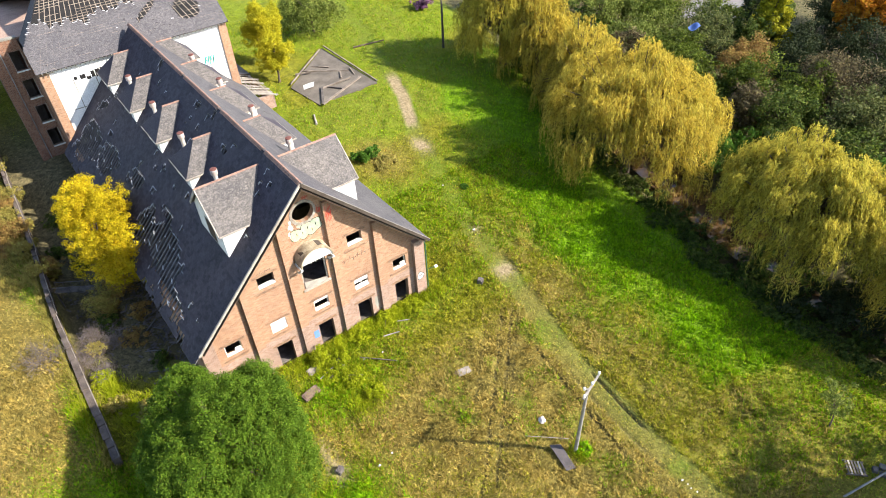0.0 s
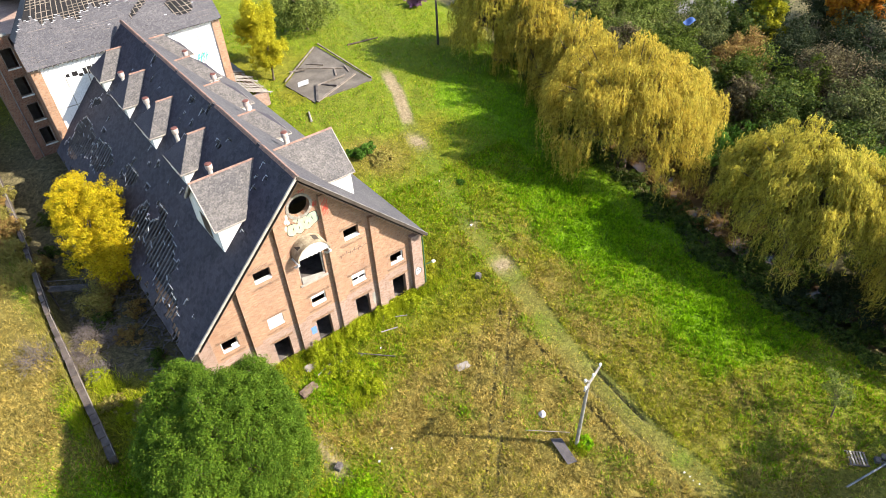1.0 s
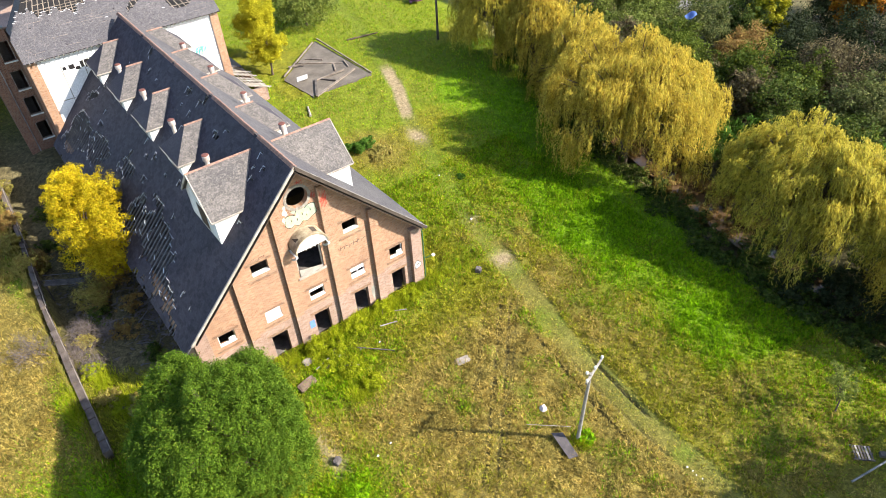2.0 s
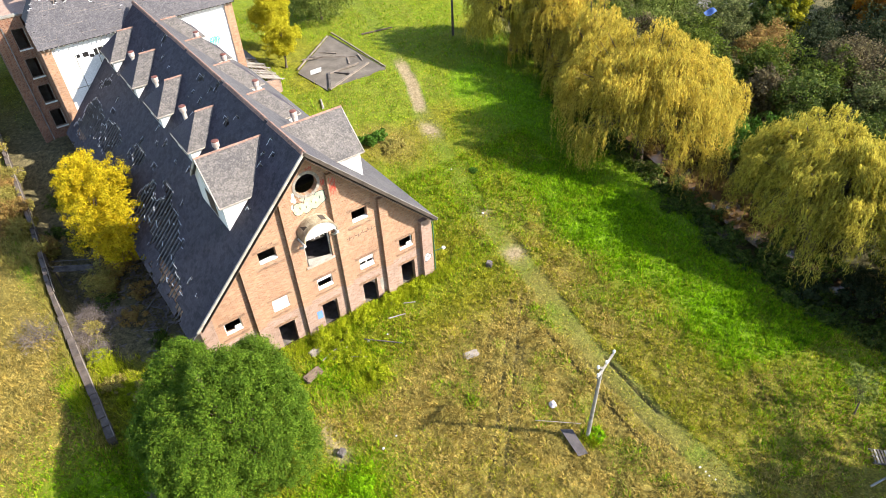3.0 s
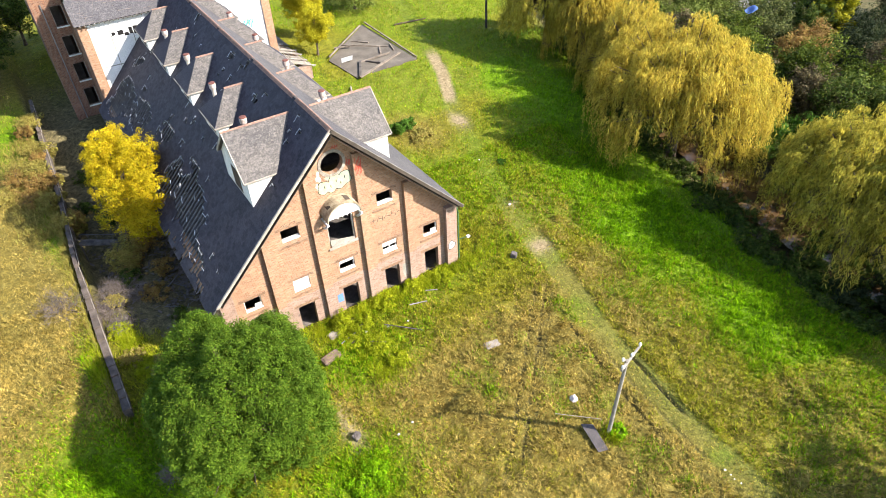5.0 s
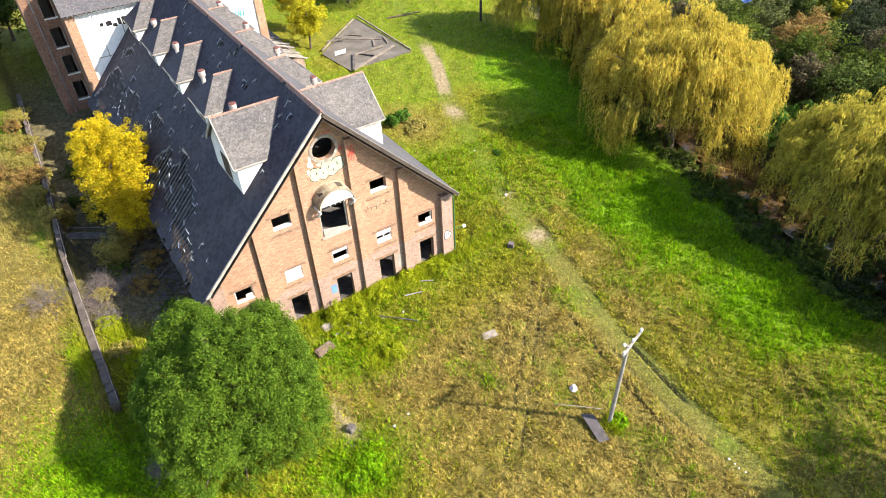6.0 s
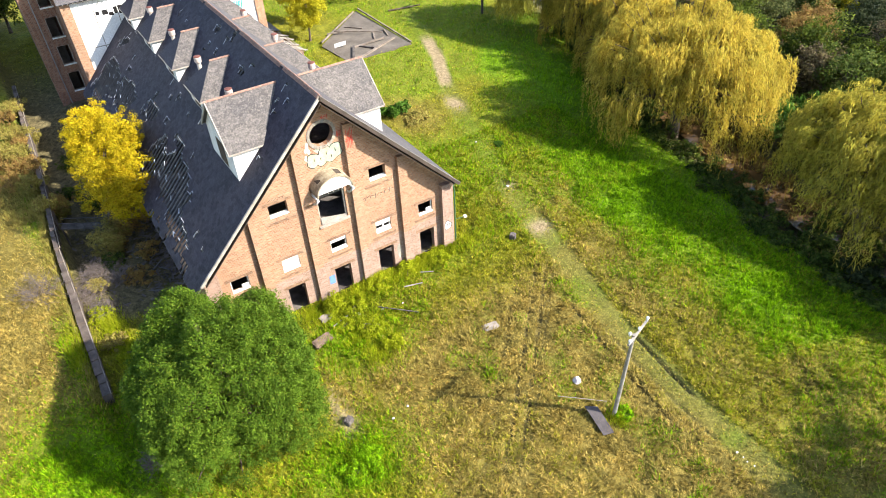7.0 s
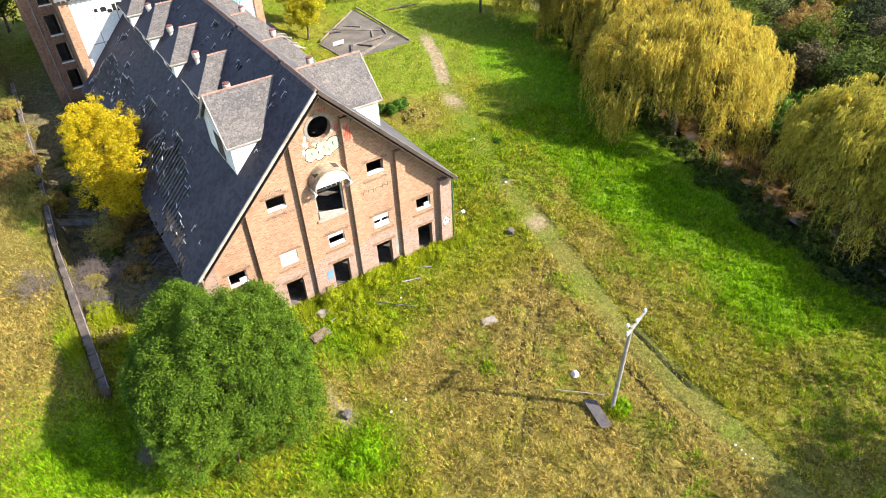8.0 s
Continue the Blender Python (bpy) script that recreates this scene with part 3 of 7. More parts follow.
def gable_spans(low, high):
    """Upright pieces of the gable between the heights low and high, with its openings left free."""
    holes = []
    for i in range(-2, 3):
        holes += [(i * UNIT - w, i * UNIT + w, a, b) for w, a, b in (DOOR, WIN2)]
        if abs(i) == 1:
            holes.append((i * UNIT - WIN3[0], i * UNIT + WIN3[0], WIN3[1], WIN3[2]))
    holes.append((-LOAD[0], LOAD[0], LOAD[1], LOAD[2]))
    cx, cz, r = OCULUS
    xs = {-HALF, HALF, 0.0}
    for a, b, *_ in holes:
        xs |= {a, b}
    xs |= {cx + r * math.cos(math.pi * i / 14) for i in range(15)}
    xs = sorted(xs)
    out = []
    for x0, x1 in zip(xs, xs[1:]):
        if x1 - x0 < 1e-5:
            continue
        mid = (x0 + x1) / 2
        gaps = [(a, a, b, b) for h0, h1, a, b in holes if h0 < mid < h1]
        if abs(mid - cx) < r:
            s0, s1 = (math.sqrt(max(r * r - (x - cx) ** 2, 0)) for x in (x0, x1))
            gaps.append((cz - s0, cz - s1, cz + s0, cz + s1))
        gaps.sort()
        c0 = c1 = low
        for b0, b1, t0, t1 in gaps + [(min(high, roof_z(x0) - 0.25), min(high, roof_z(x1) - 0.25), 0, 0)]:
            b0, b1 = min(b0, high), min(b1, high)
            if max(b0 - c0, b1 - c1) > 1e-4:
                out.append((x0, x1, c0, c1, max(b0, c0), max(b1, c1)))
            c0, c1 = max(t0, low), max(t1, low)
            if min(t0, t1) >= high:
                break
    return out


part("wall_lower", cells_wall(gable_spans(-1.0, 3.0), 0, 0.4), M_BRICK_LOW, house, "weathered pinkish brick at the ground storey")
part("wall_upper", cells_wall(gable_spans(3.0, 20), 0, 0.4), M_BRICK, house, "orange brick gable with round opening")
for s in (-1, 1):
    part("side_wall", bmesh_boxes([((s * HALF - 0.2, 0.4, -1), (s * HALF + 0.2, BACK, roof_z(HALF) - 0.28))]), M_BRICK_SIDE, house)
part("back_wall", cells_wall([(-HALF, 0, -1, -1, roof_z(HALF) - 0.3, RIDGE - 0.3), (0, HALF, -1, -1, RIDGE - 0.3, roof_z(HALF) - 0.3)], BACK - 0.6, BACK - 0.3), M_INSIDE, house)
# floors added inside to block light and keep the openings dark
for z in (-0.3, 2.75, 5.85):
    part("added_floor", bmesh_boxes([((-HALF + 0.25, 0.45, z - 0.2), (HALF - 0.25, BACK - 0.7, z))]), M_DEBRIS, house)
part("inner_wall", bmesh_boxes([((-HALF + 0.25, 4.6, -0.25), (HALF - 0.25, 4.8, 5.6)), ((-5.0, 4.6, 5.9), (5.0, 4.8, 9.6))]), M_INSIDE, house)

# pilasters, corner piers, bands, sills
for x in (-1.5 * UNIT, -0.5 * UNIT, 0.5 * UNIT, 1.5 * UNIT):
    t = roof_z(abs(x) + 0.36) - 0.45
    part("pilaster", bmesh_boxes([((x - 0.34, -0.31, 3.0), (x + 0.34, -0.003, t))]), M_BRICK, house)
    part("pilaster_base", bmesh_boxes([((x - 0.34, -0.31, -0.9), (x + 0.34, -0.003, 3.0))]), M_BRICK_LOW, house)
for s in (-1, 1):
    a, b = sorted((s * 8.35, s * (HALF + 0.2)))
    part("corner_pier", bmesh_boxes([((a, -0.42, -0.9), (b, -0.003, roof_z(9.25) - 0.45))]), M_BRICK_LOW, house)

for i in range(-2, 3):
    x = i * UNIT
    for w, z0, z1, kind in ((0.95, 2.15, 2.37, "lintel_band"), (0.95, 4.68, 4.88, "lintel_band"), (0.95, 3.18, 3.36, "string_band")):
        part(kind, bmesh_boxes([((x - w, -0.03, z0), (x + w, 0.05, z1))]), M_BAND, house)
    part("sill", bmesh_boxes([((x - 0.6, -0.04, 3.652), (x + 0.6, 0.118, 3.73))]), M_WHITE, house, "white painted sill")
for i in (-1, 1):
    x = i * UNIT
    part("lintel_band", bmesh_boxes([((x - 0.95, -0.03, 9.1), (x + 0.95, 0.05, 9.3))]), M_BAND, house)
    part("string_band", bmesh_boxes([((x - 1.05, -0.03, 7.62), (x + 1.05, 0.05, 7.8))]), M_BAND, house)
    part("sill", bmesh_boxes([((x - 0.62, -0.04, 8.122), (x + 0.62, 0.3, 8.22))]), M_WHITE, house, "white painted sill")


def window_frame(x, w, z0, z1, style):
    """White timber frame set in an opening; style: how much is boarded."""
    fr = bmesh.new()
    y0, y1, e = 0.12, 0.2, 0.07
    block(fr, (x - w, y0, z0), (x - w + e, y1, z1))
    block(fr, (x + w - e, y0, z0), (x + w, y1, z1))
    block(fr, (x - w + e, y0, z1 - e), (x + w - e, y1, z1))
    block(fr, (x - w + e, y0, z0), (x + w - e, y1, z0 + e * 1.3))
    win = part("window", fr, M_WHITE, house, "broken white timber window without glass")
    if style == "boarded":
        for n in range(3):
            a = z0 + (z1 - z0) * n / 3
            part("board", bmesh_boxes([((x - w - 0.03, 0.05, a + 0.01), (x + w + 0.03, 0.1, a + (z1 - z0) / 3 - 0.01))]), M_WHITE, win)
    if style == "slatted":
        for a, b in ((0.06, 0.36), (0.60, 0.94)):
            part("board", bmesh_boxes([((x - w - 0.02, 0.05, z0 + (z1 - z0) * a), (x + w + 0.02, 0.1, z0 + (z1 - z0) * b))]), M_WHITE, win)
        part("mullion", bmesh_boxes([((x - 0.05, 0.08, z0 + 0.1), (x + 0.05, 0.13, z1 - 0.1))]), M_WHITE, win)
    if style == "half":
        part("board", bmesh_boxes([((x - w, 0.06, z1 - 0.3), (x + w, 0.11, z1))]), M_WHITE, win)
        part("board", bmesh_boxes([((x - w, 0.06, z0), (x + w, 0.11, z0 + 0.24))]), M_WHITE, win)
    if style == "open":
        part("casement", bmesh_boxes([((x + w * 0.15, 0.08, z0 + 0.06), (x + w - 0.05, 0.12, z0 + 0.42))]), M_WHITE, win)


for i, style in zip(range(-2, 3), ("open", "boarded", "half", "slatted", "open")):
    window_frame(i * UNIT, WIN2[0], WIN2[1], WIN2[2], style)


# roof
SLOPE = math.hypot(1, PITCH)
LENGTH = EAVE_X * SLOPE
EAVE_Z = roof_z(EAVE_X)


def on_roof(side, y, s, up=0.0):
    """A place on the roof plane: s metres up the slope from the eaves, lifted by up."""
    x = EAVE_X - s / SLOPE
    return Vector((side * (x + up * PITCH / SLOPE), y, EAVE_Z + s * PITCH / SLOPE + up / SLOPE))


DORMERS = [3.95] + [11.3 + 6.75 * i for i in range(4)]
VENTS = [7.1 + 6.62 * i for i in range(4)]


def missing(y, s, side):
    """Where the slates have slid off."""
    n = fuzz(y * 1.0, s * 1.0 + 40, 1.5, 3)
    hole = np.zeros_like(y)
    if side < 0:
        for cy, cs, ry, rs in ((9.5, 1.9, 4.2, 1.7), (13.2, 2.0, 1.7, 2.0), (24.6, 2.6, 2.2, 1.5), (30.0, 2.0, 3.2, 1.9), (17.6, 3.9, 1.5, 1.0), (5.4, 0.5, 2.0, 0.7)):
            hole = np.maximum(hole, 1.25 - np.hypot((y - cy) / ry, (s - cs) / rs))
        small = ((11.0, 4.3, 1.3, 0.5), (14.8, 4.5, 1.0, 0.45), (18.6, 4.3, 1.3, 0.5), (26.3, 4.6, 0.8, 0.3), (2.2, 10.75, 0.35, 0.3), (2.6, 11.45, 0.3, 0.35), (8.5, 11.3, 0.5, 0.35),
                 (7.4, 12.05, 0.4, 0.2), (15.0, 11.1, 0.5, 0.3), (2.4, 12.2, 0.3, 0.2), (16, 6.0, 0.3, 0.25), (12, 6.2, 0.2, 0.2), (8.2, 4.6, 0.25, 0.25), (20.7, 11.2, 0.3, 0.2), (2.5, 1.5, 0.3, 0.6), (1.0, 1.2, 0.3, 0.3))
        dots = np.random.default_rng(5)
        small = small + tuple((dots.uniform(1, 33), dots.uniform(2.5, 12.6), dots.uniform(0.18, 0.5), dots.uniform(0.15, 0.4)) for _ in range(20))
        for cy, cs, ry, rs in small:
            hole = np.maximum(hole, (1.1 - np.hypot((y - cy) / ry, (s - cs) / rs)) * 0.9)
        hole = hole + 0.28 * np.clip(0.5 - s, 0, 1.0)
        return hole + (n - 0.5) * 1.1 > 0.33
    return (n > 0.78) & (s < 4)


def slates(side, y0, y1, s0, s1, keep=None, wide=0.32, show=0.26):
    """Corners of every slate that is still in place, (n, 8, 3)."""
    rows = np.arange(s0, s1 - 0.05, show)
    out = []
    for r, s in enumerate(rows):
        y = np.arange(y0 + (wide / 2 if r % 2 else 0), y1 - 0.02, wide)
        ss = np.full_like(y, s)
        ok = ~missing(y, ss, side)
        if keep is not None:
            ok &= keep(y, ss)
        y = y[ok]
        n = len(y)
        if not n:
            continue
        slip = np.where(rng.random(n) < 0.02, rng.random(n) * -0.12, 0) + rng.normal(0, 0.006, n)
        ya, yb = y + 0.003, np.minimum(y + wide - 0.003, y1)
        sa, sb = s + slip, s + slip + show * 1.45
        la, lb = 0.032 + rng.random(n) * 0.006, 0.018 + rng.random(n) * 0.004
        cs = []
        for yy, sx, up in ((ya, sa, la), (yb, sa, la), (yb, sb, lb), (ya, sb, lb), (ya, sa, la - 0.018), (yb, sa, la - 0.018), (yb, sb, lb - 0.012), (ya, sb, lb - 0.012)):
            x = EAVE_X - sx / SLOPE
            cs.append(np.stack([side * (x + up * PITCH / SLOPE), yy, EAVE_Z + sx * PITCH / SLOPE + up / SLOPE], -1))
        out.append(np.stack(cs, 1))
    return np.concatenate(out)


BOX_FACES = np.array([[0, 1, 2, 3], [0, 4, 5, 1], [1, 5, 6, 2], [3, 7, 4, 0], [7, 6, 5, 4]])


def boxes_mesh(name, corners, flip=False):
    n = len(corners)
    f = (BOX_FACES[None] + 8 * np.arange(n)[:, None, None]).reshape(-1, 4)
    return mesh_of(name, corners.reshape(-1, 3), f[:, ::-1] if flip else f)


ROOFS = {}
for side in (-1, 1):
    bm = bmesh.new()
    for s in (0.15, LENGTH - 0.12):
        beam(bm, on_roof(side, FRONT_EDGE + 0.15, s, -0.26), on_roof(side, BACK, s, -0.26), 0.1, 0.12)
    roof = part("roof_slope", bm, M_RAFTER, house, "steep slate roof slope with slates missing down to the rafters")
    ROOFS[side] = roof
    for y in np.arange(FRONT_EDGE + 0.15, BACK, 0.48):
        bm = bmesh.new()
        beam(bm, on_roof(side, y, -0.95 if side < 0 else -0.05, -0.09), on_roof(side, y, LENGTH - 0.05, -0.09), 0.06, 0.08)
        part("rafter", bm, M_RAFTER, roof)
    bm = bmesh.new()
    ys = np.arange(FRONT_EDGE, BACK - 0.3, 0.6)
    for s in np.arange(-0.94 if side < 0 else 0.1, LENGTH, 0.26):
        solid = ~missing(ys + 0.3, np.full_like(ys, s), side)
        for y, ok in zip(ys, solid):
            if ok or rng.random() < 0.10:
                a, b = (y - 0.12 * rng.random(), y + 0.6 + 0.35 * rng.random() ** 2) if ok else (y, y + 0.6)
                a = max(a, FRONT_EDGE + 0.07)
                beam(bm, on_roof(side, a, s, -0.022), on_roof(side, min(b, BACK), s, -0.022), 0.03, 0.04)
    part("batten_work", bm, M_TIMBER, roof, "weathered slate battens", "stuff")
    corners = slates(side, FRONT_EDGE, BACK, -0.91 if side < 0 else 0.0, LENGTH - 0.06)
    close = np.argsort(corners[:, 0, 1] * 1.0 + 0.2 * np.abs(corners[:, 0, 0] * side - 5))[:150]
    rest = np.setdiff1d(np.arange(len(corners)), close)
    hang("slate_covering", boxes_mesh("slate_covering", corners[rest], side > 0), M_SLATE_SHADE if side < 0 else M_SLATE_SUN, roof, "small overlapping slates", "stuff")
    if side < 0:
        # pale broken slips left along the edges of the holes
        bm = bmesh.new()
        for s in np.arange(0.0, LENGTH - 0.3, 0.26):
            yy = np.arange(FRONT_EDGE, BACK - 0.4, 0.32)
            gone = missing(yy, np.full_like(yy, s), side)
            above = missing(yy, np.full_like(yy, s + 0.26), side)
            for i in range(len(yy) - 1):
                if gone[i] and not gone[i + 1] and rng.random() < 0.8:
                    beam(bm, on_roof(side, yy[i + 1] - 0.02, s + rng.uniform(-0.03, 0.03), 0.03), on_roof(side, yy[i + 1] + rng.uniform(-0.08, 0.02), s + 0.27, 0.03), 0.036, 0.03)
                if gone[i] and not above[i] and rng.random() < 0.85:
                    beam(bm, on_roof(side, yy[i] + 0.02, s + 0.25, 0.035), on_roof(side, yy[i] + 0.3, s + 0.25 + rng.uniform(-0.04, 0.04), 0.035), 0.036, 0.03)
                elif gone[i] and rng.random() < 0.06:
                    beam(bm, on_roof(side, yy[i], s, 0.0), on_roof(side, yy[i] + rng.uniform(0.15, 0.4), s + rng.uniform(-0.2, 0.3), 0.03), 0.06, 0.02)
        part("broken_slip_edging", bm, M_SLIP, roof, "pale broken slate edges round the holes", "stuff")
    NEAR_SLATES = [(side, corners[i]) for i in close] + (NEAR_SLATES if side > 0 else [])

# ridge tiles
for n, y in enumerate(np.arange(FRONT_EDGE, BACK - 0.1, 0.45)):
    if n % 17 == 11:
        continue
    bm = bmesh.new()
    dz = 0.05 + rng.normal(0, 0.008)
    for s in (-1, 1):
        slab(bm, [(0, y, RIDGE + 0.11 + dz), (0, y + 0.44, RIDGE + 0.10 + dz), (s * 0.2, y + 0.44, RIDGE - 0.09 + dz), (s * 0.2, y, RIDGE - 0.08 + dz)], 0.025)
    part("ridge_tile", bm, M_RIDGE, ROOFS[-1])

# verges and soffits of the front gable
for s in (-1, 1):
    bm = bmesh.new()
    a, b = on_roof(s, FRONT_EDGE, -0.1, 0), on_roof(s, FRONT_EDGE, LENGTH, 0)
    slab(bm, [on_roof(s, FRONT_EDGE - 0.06, -0.1, 0.075), on_roof(s, FRONT_EDGE + 0.05, -0.1, 0.075), on_roof(s, FRONT_EDGE + 0.05, LENGTH, 0.075), on_roof(s, FRONT_EDGE - 0.06, LENGTH, 0.075)], 0.03)
    part("verge_capping", bm, M_BOARD if s < 0 else M_CAPPING, house, "pale mortar capping along the verge")
    bm = bmesh.new()
    slab(bm, [on_roof(s, FRONT_EDGE - 0.05, -0.1, 0.04), on_roof(s, FRONT_EDGE, -0.1, 0.04), on_roof(s, FRONT_EDGE, LENGTH, 0.04), on_roof(s, FRONT_EDGE - 0.05, LENGTH, 0.04)], 0.22 if s > 0 else 0.15)
    # right board is set darker than the left one
    part("barge_board", bm, M_BARGE if s > 0 else M_BOARD, house, "weathered barge board, darker on the right verge")
    bm = bmesh.new()
    slab(bm, [on_roof(s, FRONT_EDGE + 0.01, 0, -0.31), on_roof(s, 0.02, 0, -0.31), on_roof(s, 0.02, LENGTH - 0.25, -0.31), on_roof(s, FRONT_EDGE + 0.01, LENGTH - 0.25, -0.31)], 0.04)
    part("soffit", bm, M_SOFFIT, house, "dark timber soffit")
    for i, (s0, s1) in enumerate(((1.2, 5.2), (6.2, 9.9), (10.6, 12.6))):
        bm = bmesh.new()
        slab(bm, [on_roof(s, -0.36, s0, -0.355), on_roof(s, -0.003, s0, -0.355), on_roof(s, -0.003, s1, -0.355), on_roof(s, -0.36, s1, -0.355)], 0.32)
        part("corbel", bm, M_BRICK, house)
    if s > 0:
        part("eaves_gutter", (lambda bm: (beam(bm, on_roof(s, FRONT_EDGE, -0.12, -0.08), on_roof(s, BACK - 0.5, -0.12, -0.08), 0.14, 0.12), bm)[1])(bmesh.new()), M_IRON, house, "rusty sheet gutter")


# dormers
def dormer(side, y, big):
    """A roofed dormer: ridge along x. The big ones end in a gable, the small ones in a hip."""
    top = 14.92 if big else 14.35
    half = 2.6 if big else 1.85
    drop = 2.42 if big else 1.9
    front = 5.3 if big else 4.5
    inner = (RIDGE - top) / PITCH
    low = top - drop
    inner_low = (RIDGE - low) / PITCH
    ridge_front = front if big else front - 1.8
    roof = None
    for w in (-1, 1):
        pts = [(side * inner, y, top), (side * ridge_front, y, top), (side * front, y + w * half, low), (side * inner_low, y + w * half, low)]
        bm = bmesh.new()
        slab(bm, pts, 0.09)
        ob = part("dormer_roof", bm, M_SLATE_GREY, house, "grey slate dormer roof with lichen")
        roof = roof or ob
        dormer_slates(pts, ob)
    wall = front - 0.25
    bm = bmesh.new()
    base = roof_z(wall) - 0.05
    if not big:
        slab(bm, [(side * ridge_front, y, top), (side * front, y + half, low), (side * front, y - half, low)], 0.08)
        # hip takes the slate colour darkened for the shaded slope
        part("dormer_hip", bm, M_SLATE_SHADE, house)
        bm = bmesh.new()
    # front panel and cheeks
    hw = half - 0.18
    face = [(-hw, base - 0.2), (hw, base - 0.2), (hw, low), (0, top - 0.18), (-hw, low)] if big else [(-hw, base - 0.2), (hw, base - 0.2), (hw, low), (-hw, low)]
    a = [bm.verts.new((side * wall, y + u, z)) for u, z in face]
    b = [bm.verts.new((side * (wall - 0.1), y + u, z)) for u, z in face]
    bm.faces.new(a)
    bm.faces.new(b[::-1])
    for i in range(len(face)):
        j = (i + 1) % len(face)
        bm.faces.new((b[i], b[j], a[j], a[i]))
    bmesh.ops.recalc_face_normals(bm, faces=bm.faces)
    panel = part("dormer_front", bm, M_WHITE, house, "white boarded dormer front")
    bm = bmesh.new()
    block(bm, tuple(min(p, q) for p, q in zip((side * wall, y - 0.7, base + 0.25), (side * (wall + 0.03), y + 0.7, low - 0.25))), tuple(max(p, q) for p, q in zip((side * wall, y - 0.7, base + 0.25), (side * (wall + 0.03), y + 0.7, low - 0.25))))
    part("louvre", bm, M_SOFFIT, panel, "dark louvred opening")
    for w in (-1, 1):
        bm = bmesh.new()
        tri = [(side * (wall - 0.104), base - 0.1), (side * (wall - 0.104), low), (side * (inner_low - 0.15), low)]
        a = [bm.verts.new((x, y + w * hw, z)) for x, z in tri]
        b = [bm.verts.new((x, y + w * (hw - 0.08), z)) for x, z in tri]
        bm.faces.new(a)
        bm.faces.new(b[::-1])
        for i in range(3):
            j = (i + 1) % 3
            bm.faces.new((b[i], b[j], a[j], a[i]))
        bmesh.ops.recalc_face_normals(bm, faces=bm.faces)
        part("dormer_cheek", bm, M_WHITE, house, "white boarded dormer cheek")
    for x in np.arange(inner + 0.05, ridge_front, 0.42):
        bm = bmesh.new()
        end = min(x + 0.41, ridge_front + 0.05)
        for w in (-1, 1):
            slab(bm, [(side * x, y, top + 0.075), (side * end, y, top + 0.075), (side * end, y + w * 0.1, top - 0.01), (side * x, y + w * 0.1, top - 0.01)], 0.025)
        part("ridge_tile", bm, M_RIDGE, roof)
    # front eave and verge boards
    bm = bmesh.new()
    for w in (-1, 1):
        if big:
            beam(bm, (side * front, y, top - 0.08), (side * front, y + w * half, low - 0.08), 0.06, 0.2)
        beam(bm, (side * front, y + w * half, low - 0.06), (side * inner_low, y + w * half, low - 0.06), 0.05, 0.1)
    if not big:
        beam(bm, (side * front, y - half, low - 0.06), (side * front, y + half, low - 0.06), 0.05, 0.12)
    part("dormer_fascia", bm, M_BOARD, roof, "weathered fascia boards")


def dormer_slates(pts, parent):
    """Thin slates over a four-cornered roof plane: pts are ridge, ridge, eave, eave."""
    r0, r1, e1, e0 = (Vector(p) for p in pts)
    down0, down1 = e0 - r0, e1 - r1
    length = (down0.length + down1.length) / 2
    nrm = (r1 - r0).cross(e0 - r0).normalized()
    if nrm.z < 0:
        nrm = -nrm
    rows = int(length / 0.22)
    out = []
    for r in range(rows):
        a, b = r / rows, (r + 0.96) / rows
        b = min(b, 1.0)
        p0, p1, q0, q1 = r0 + down0 * a, r1 + down1 * a, r0 + down0 * b, r1 + down1 * b
        n = max(2, int((p1 - p0).length / 0.27))
        off = 0.5 if r % 2 else 0.0
        for c in range(-1, n + 1):
            u, v = max(0, (c + off + 0.012) / n), min(1, (c + off + 0.988) / n)
            if v - u < 0.2 / n or random.random() < 0.012:
                continue
            j = random.uniform(0, 0.003)
            t = [q0.lerp(q1, u) + nrm * (0.008 + j), q0.lerp(q1, v) + nrm * (0.008 + j), p0.lerp(p1, v) + nrm * 0.006, p0.lerp(p1, u) + nrm * 0.006]
            out.append([list(p) for p in t] + [list(p - nrm * 0.005) for p in t])
    arr = np.array(out)
    face = np.cross(arr[0, 1] - arr[0, 0], arr[0, 2] - arr[0, 0])
    hang("slate_covering", boxes_mesh("slate_covering", arr, face[2] < 0), M_SLATE_GREY, parent, "", "stuff")


for i, y in enumerate(DORMERS):
    for side in (-1, 1):
        dormer(side, y, i == 0)


# roof vents
def vent(x, y):
    z = roof_z(x) - 0.1 + (0.3 if x > 0 else 0.12)
    bm = bmesh.new()
    rod(bm, [(x, y, z - 0.4), (x, y, z + 0.9)], [0.16, 0.16], 14)
    pipe = part("roof_vent", bm, M_VENT, house, "cream metal roof ventilator")
    bm = bmesh.new()
    rod(bm, [(x, y, z + 0.84), (x, y, z + 0.9), (x, y, z + 1.25), (x, y, z + 1.28)], [0.2, 0.25, 0.26, 0.24], 14)
    part("vent_head", bm, M_VENTHEAD, pipe, "faded cream vent head")
    if x > 0:
        part("flashing_box", bmesh_boxes([((x + 0.25, y - 0.45, roof_z(x + 0.9) - 0.1), (x + 0.85, y + 0.1, roof_z(x + 0.3) + 0.12))]), M_WHITE, pipe, "white flashing box")
    bm = bmesh.new()
    rod(bm, [(x, y, z + 1.285), (x, y, z + 1.33), (x, y, z + 1.36)], [0.255, 0.25, 0.12], 14)
    part("cap", bm, M_RUST, pipe, "rusty red cap")


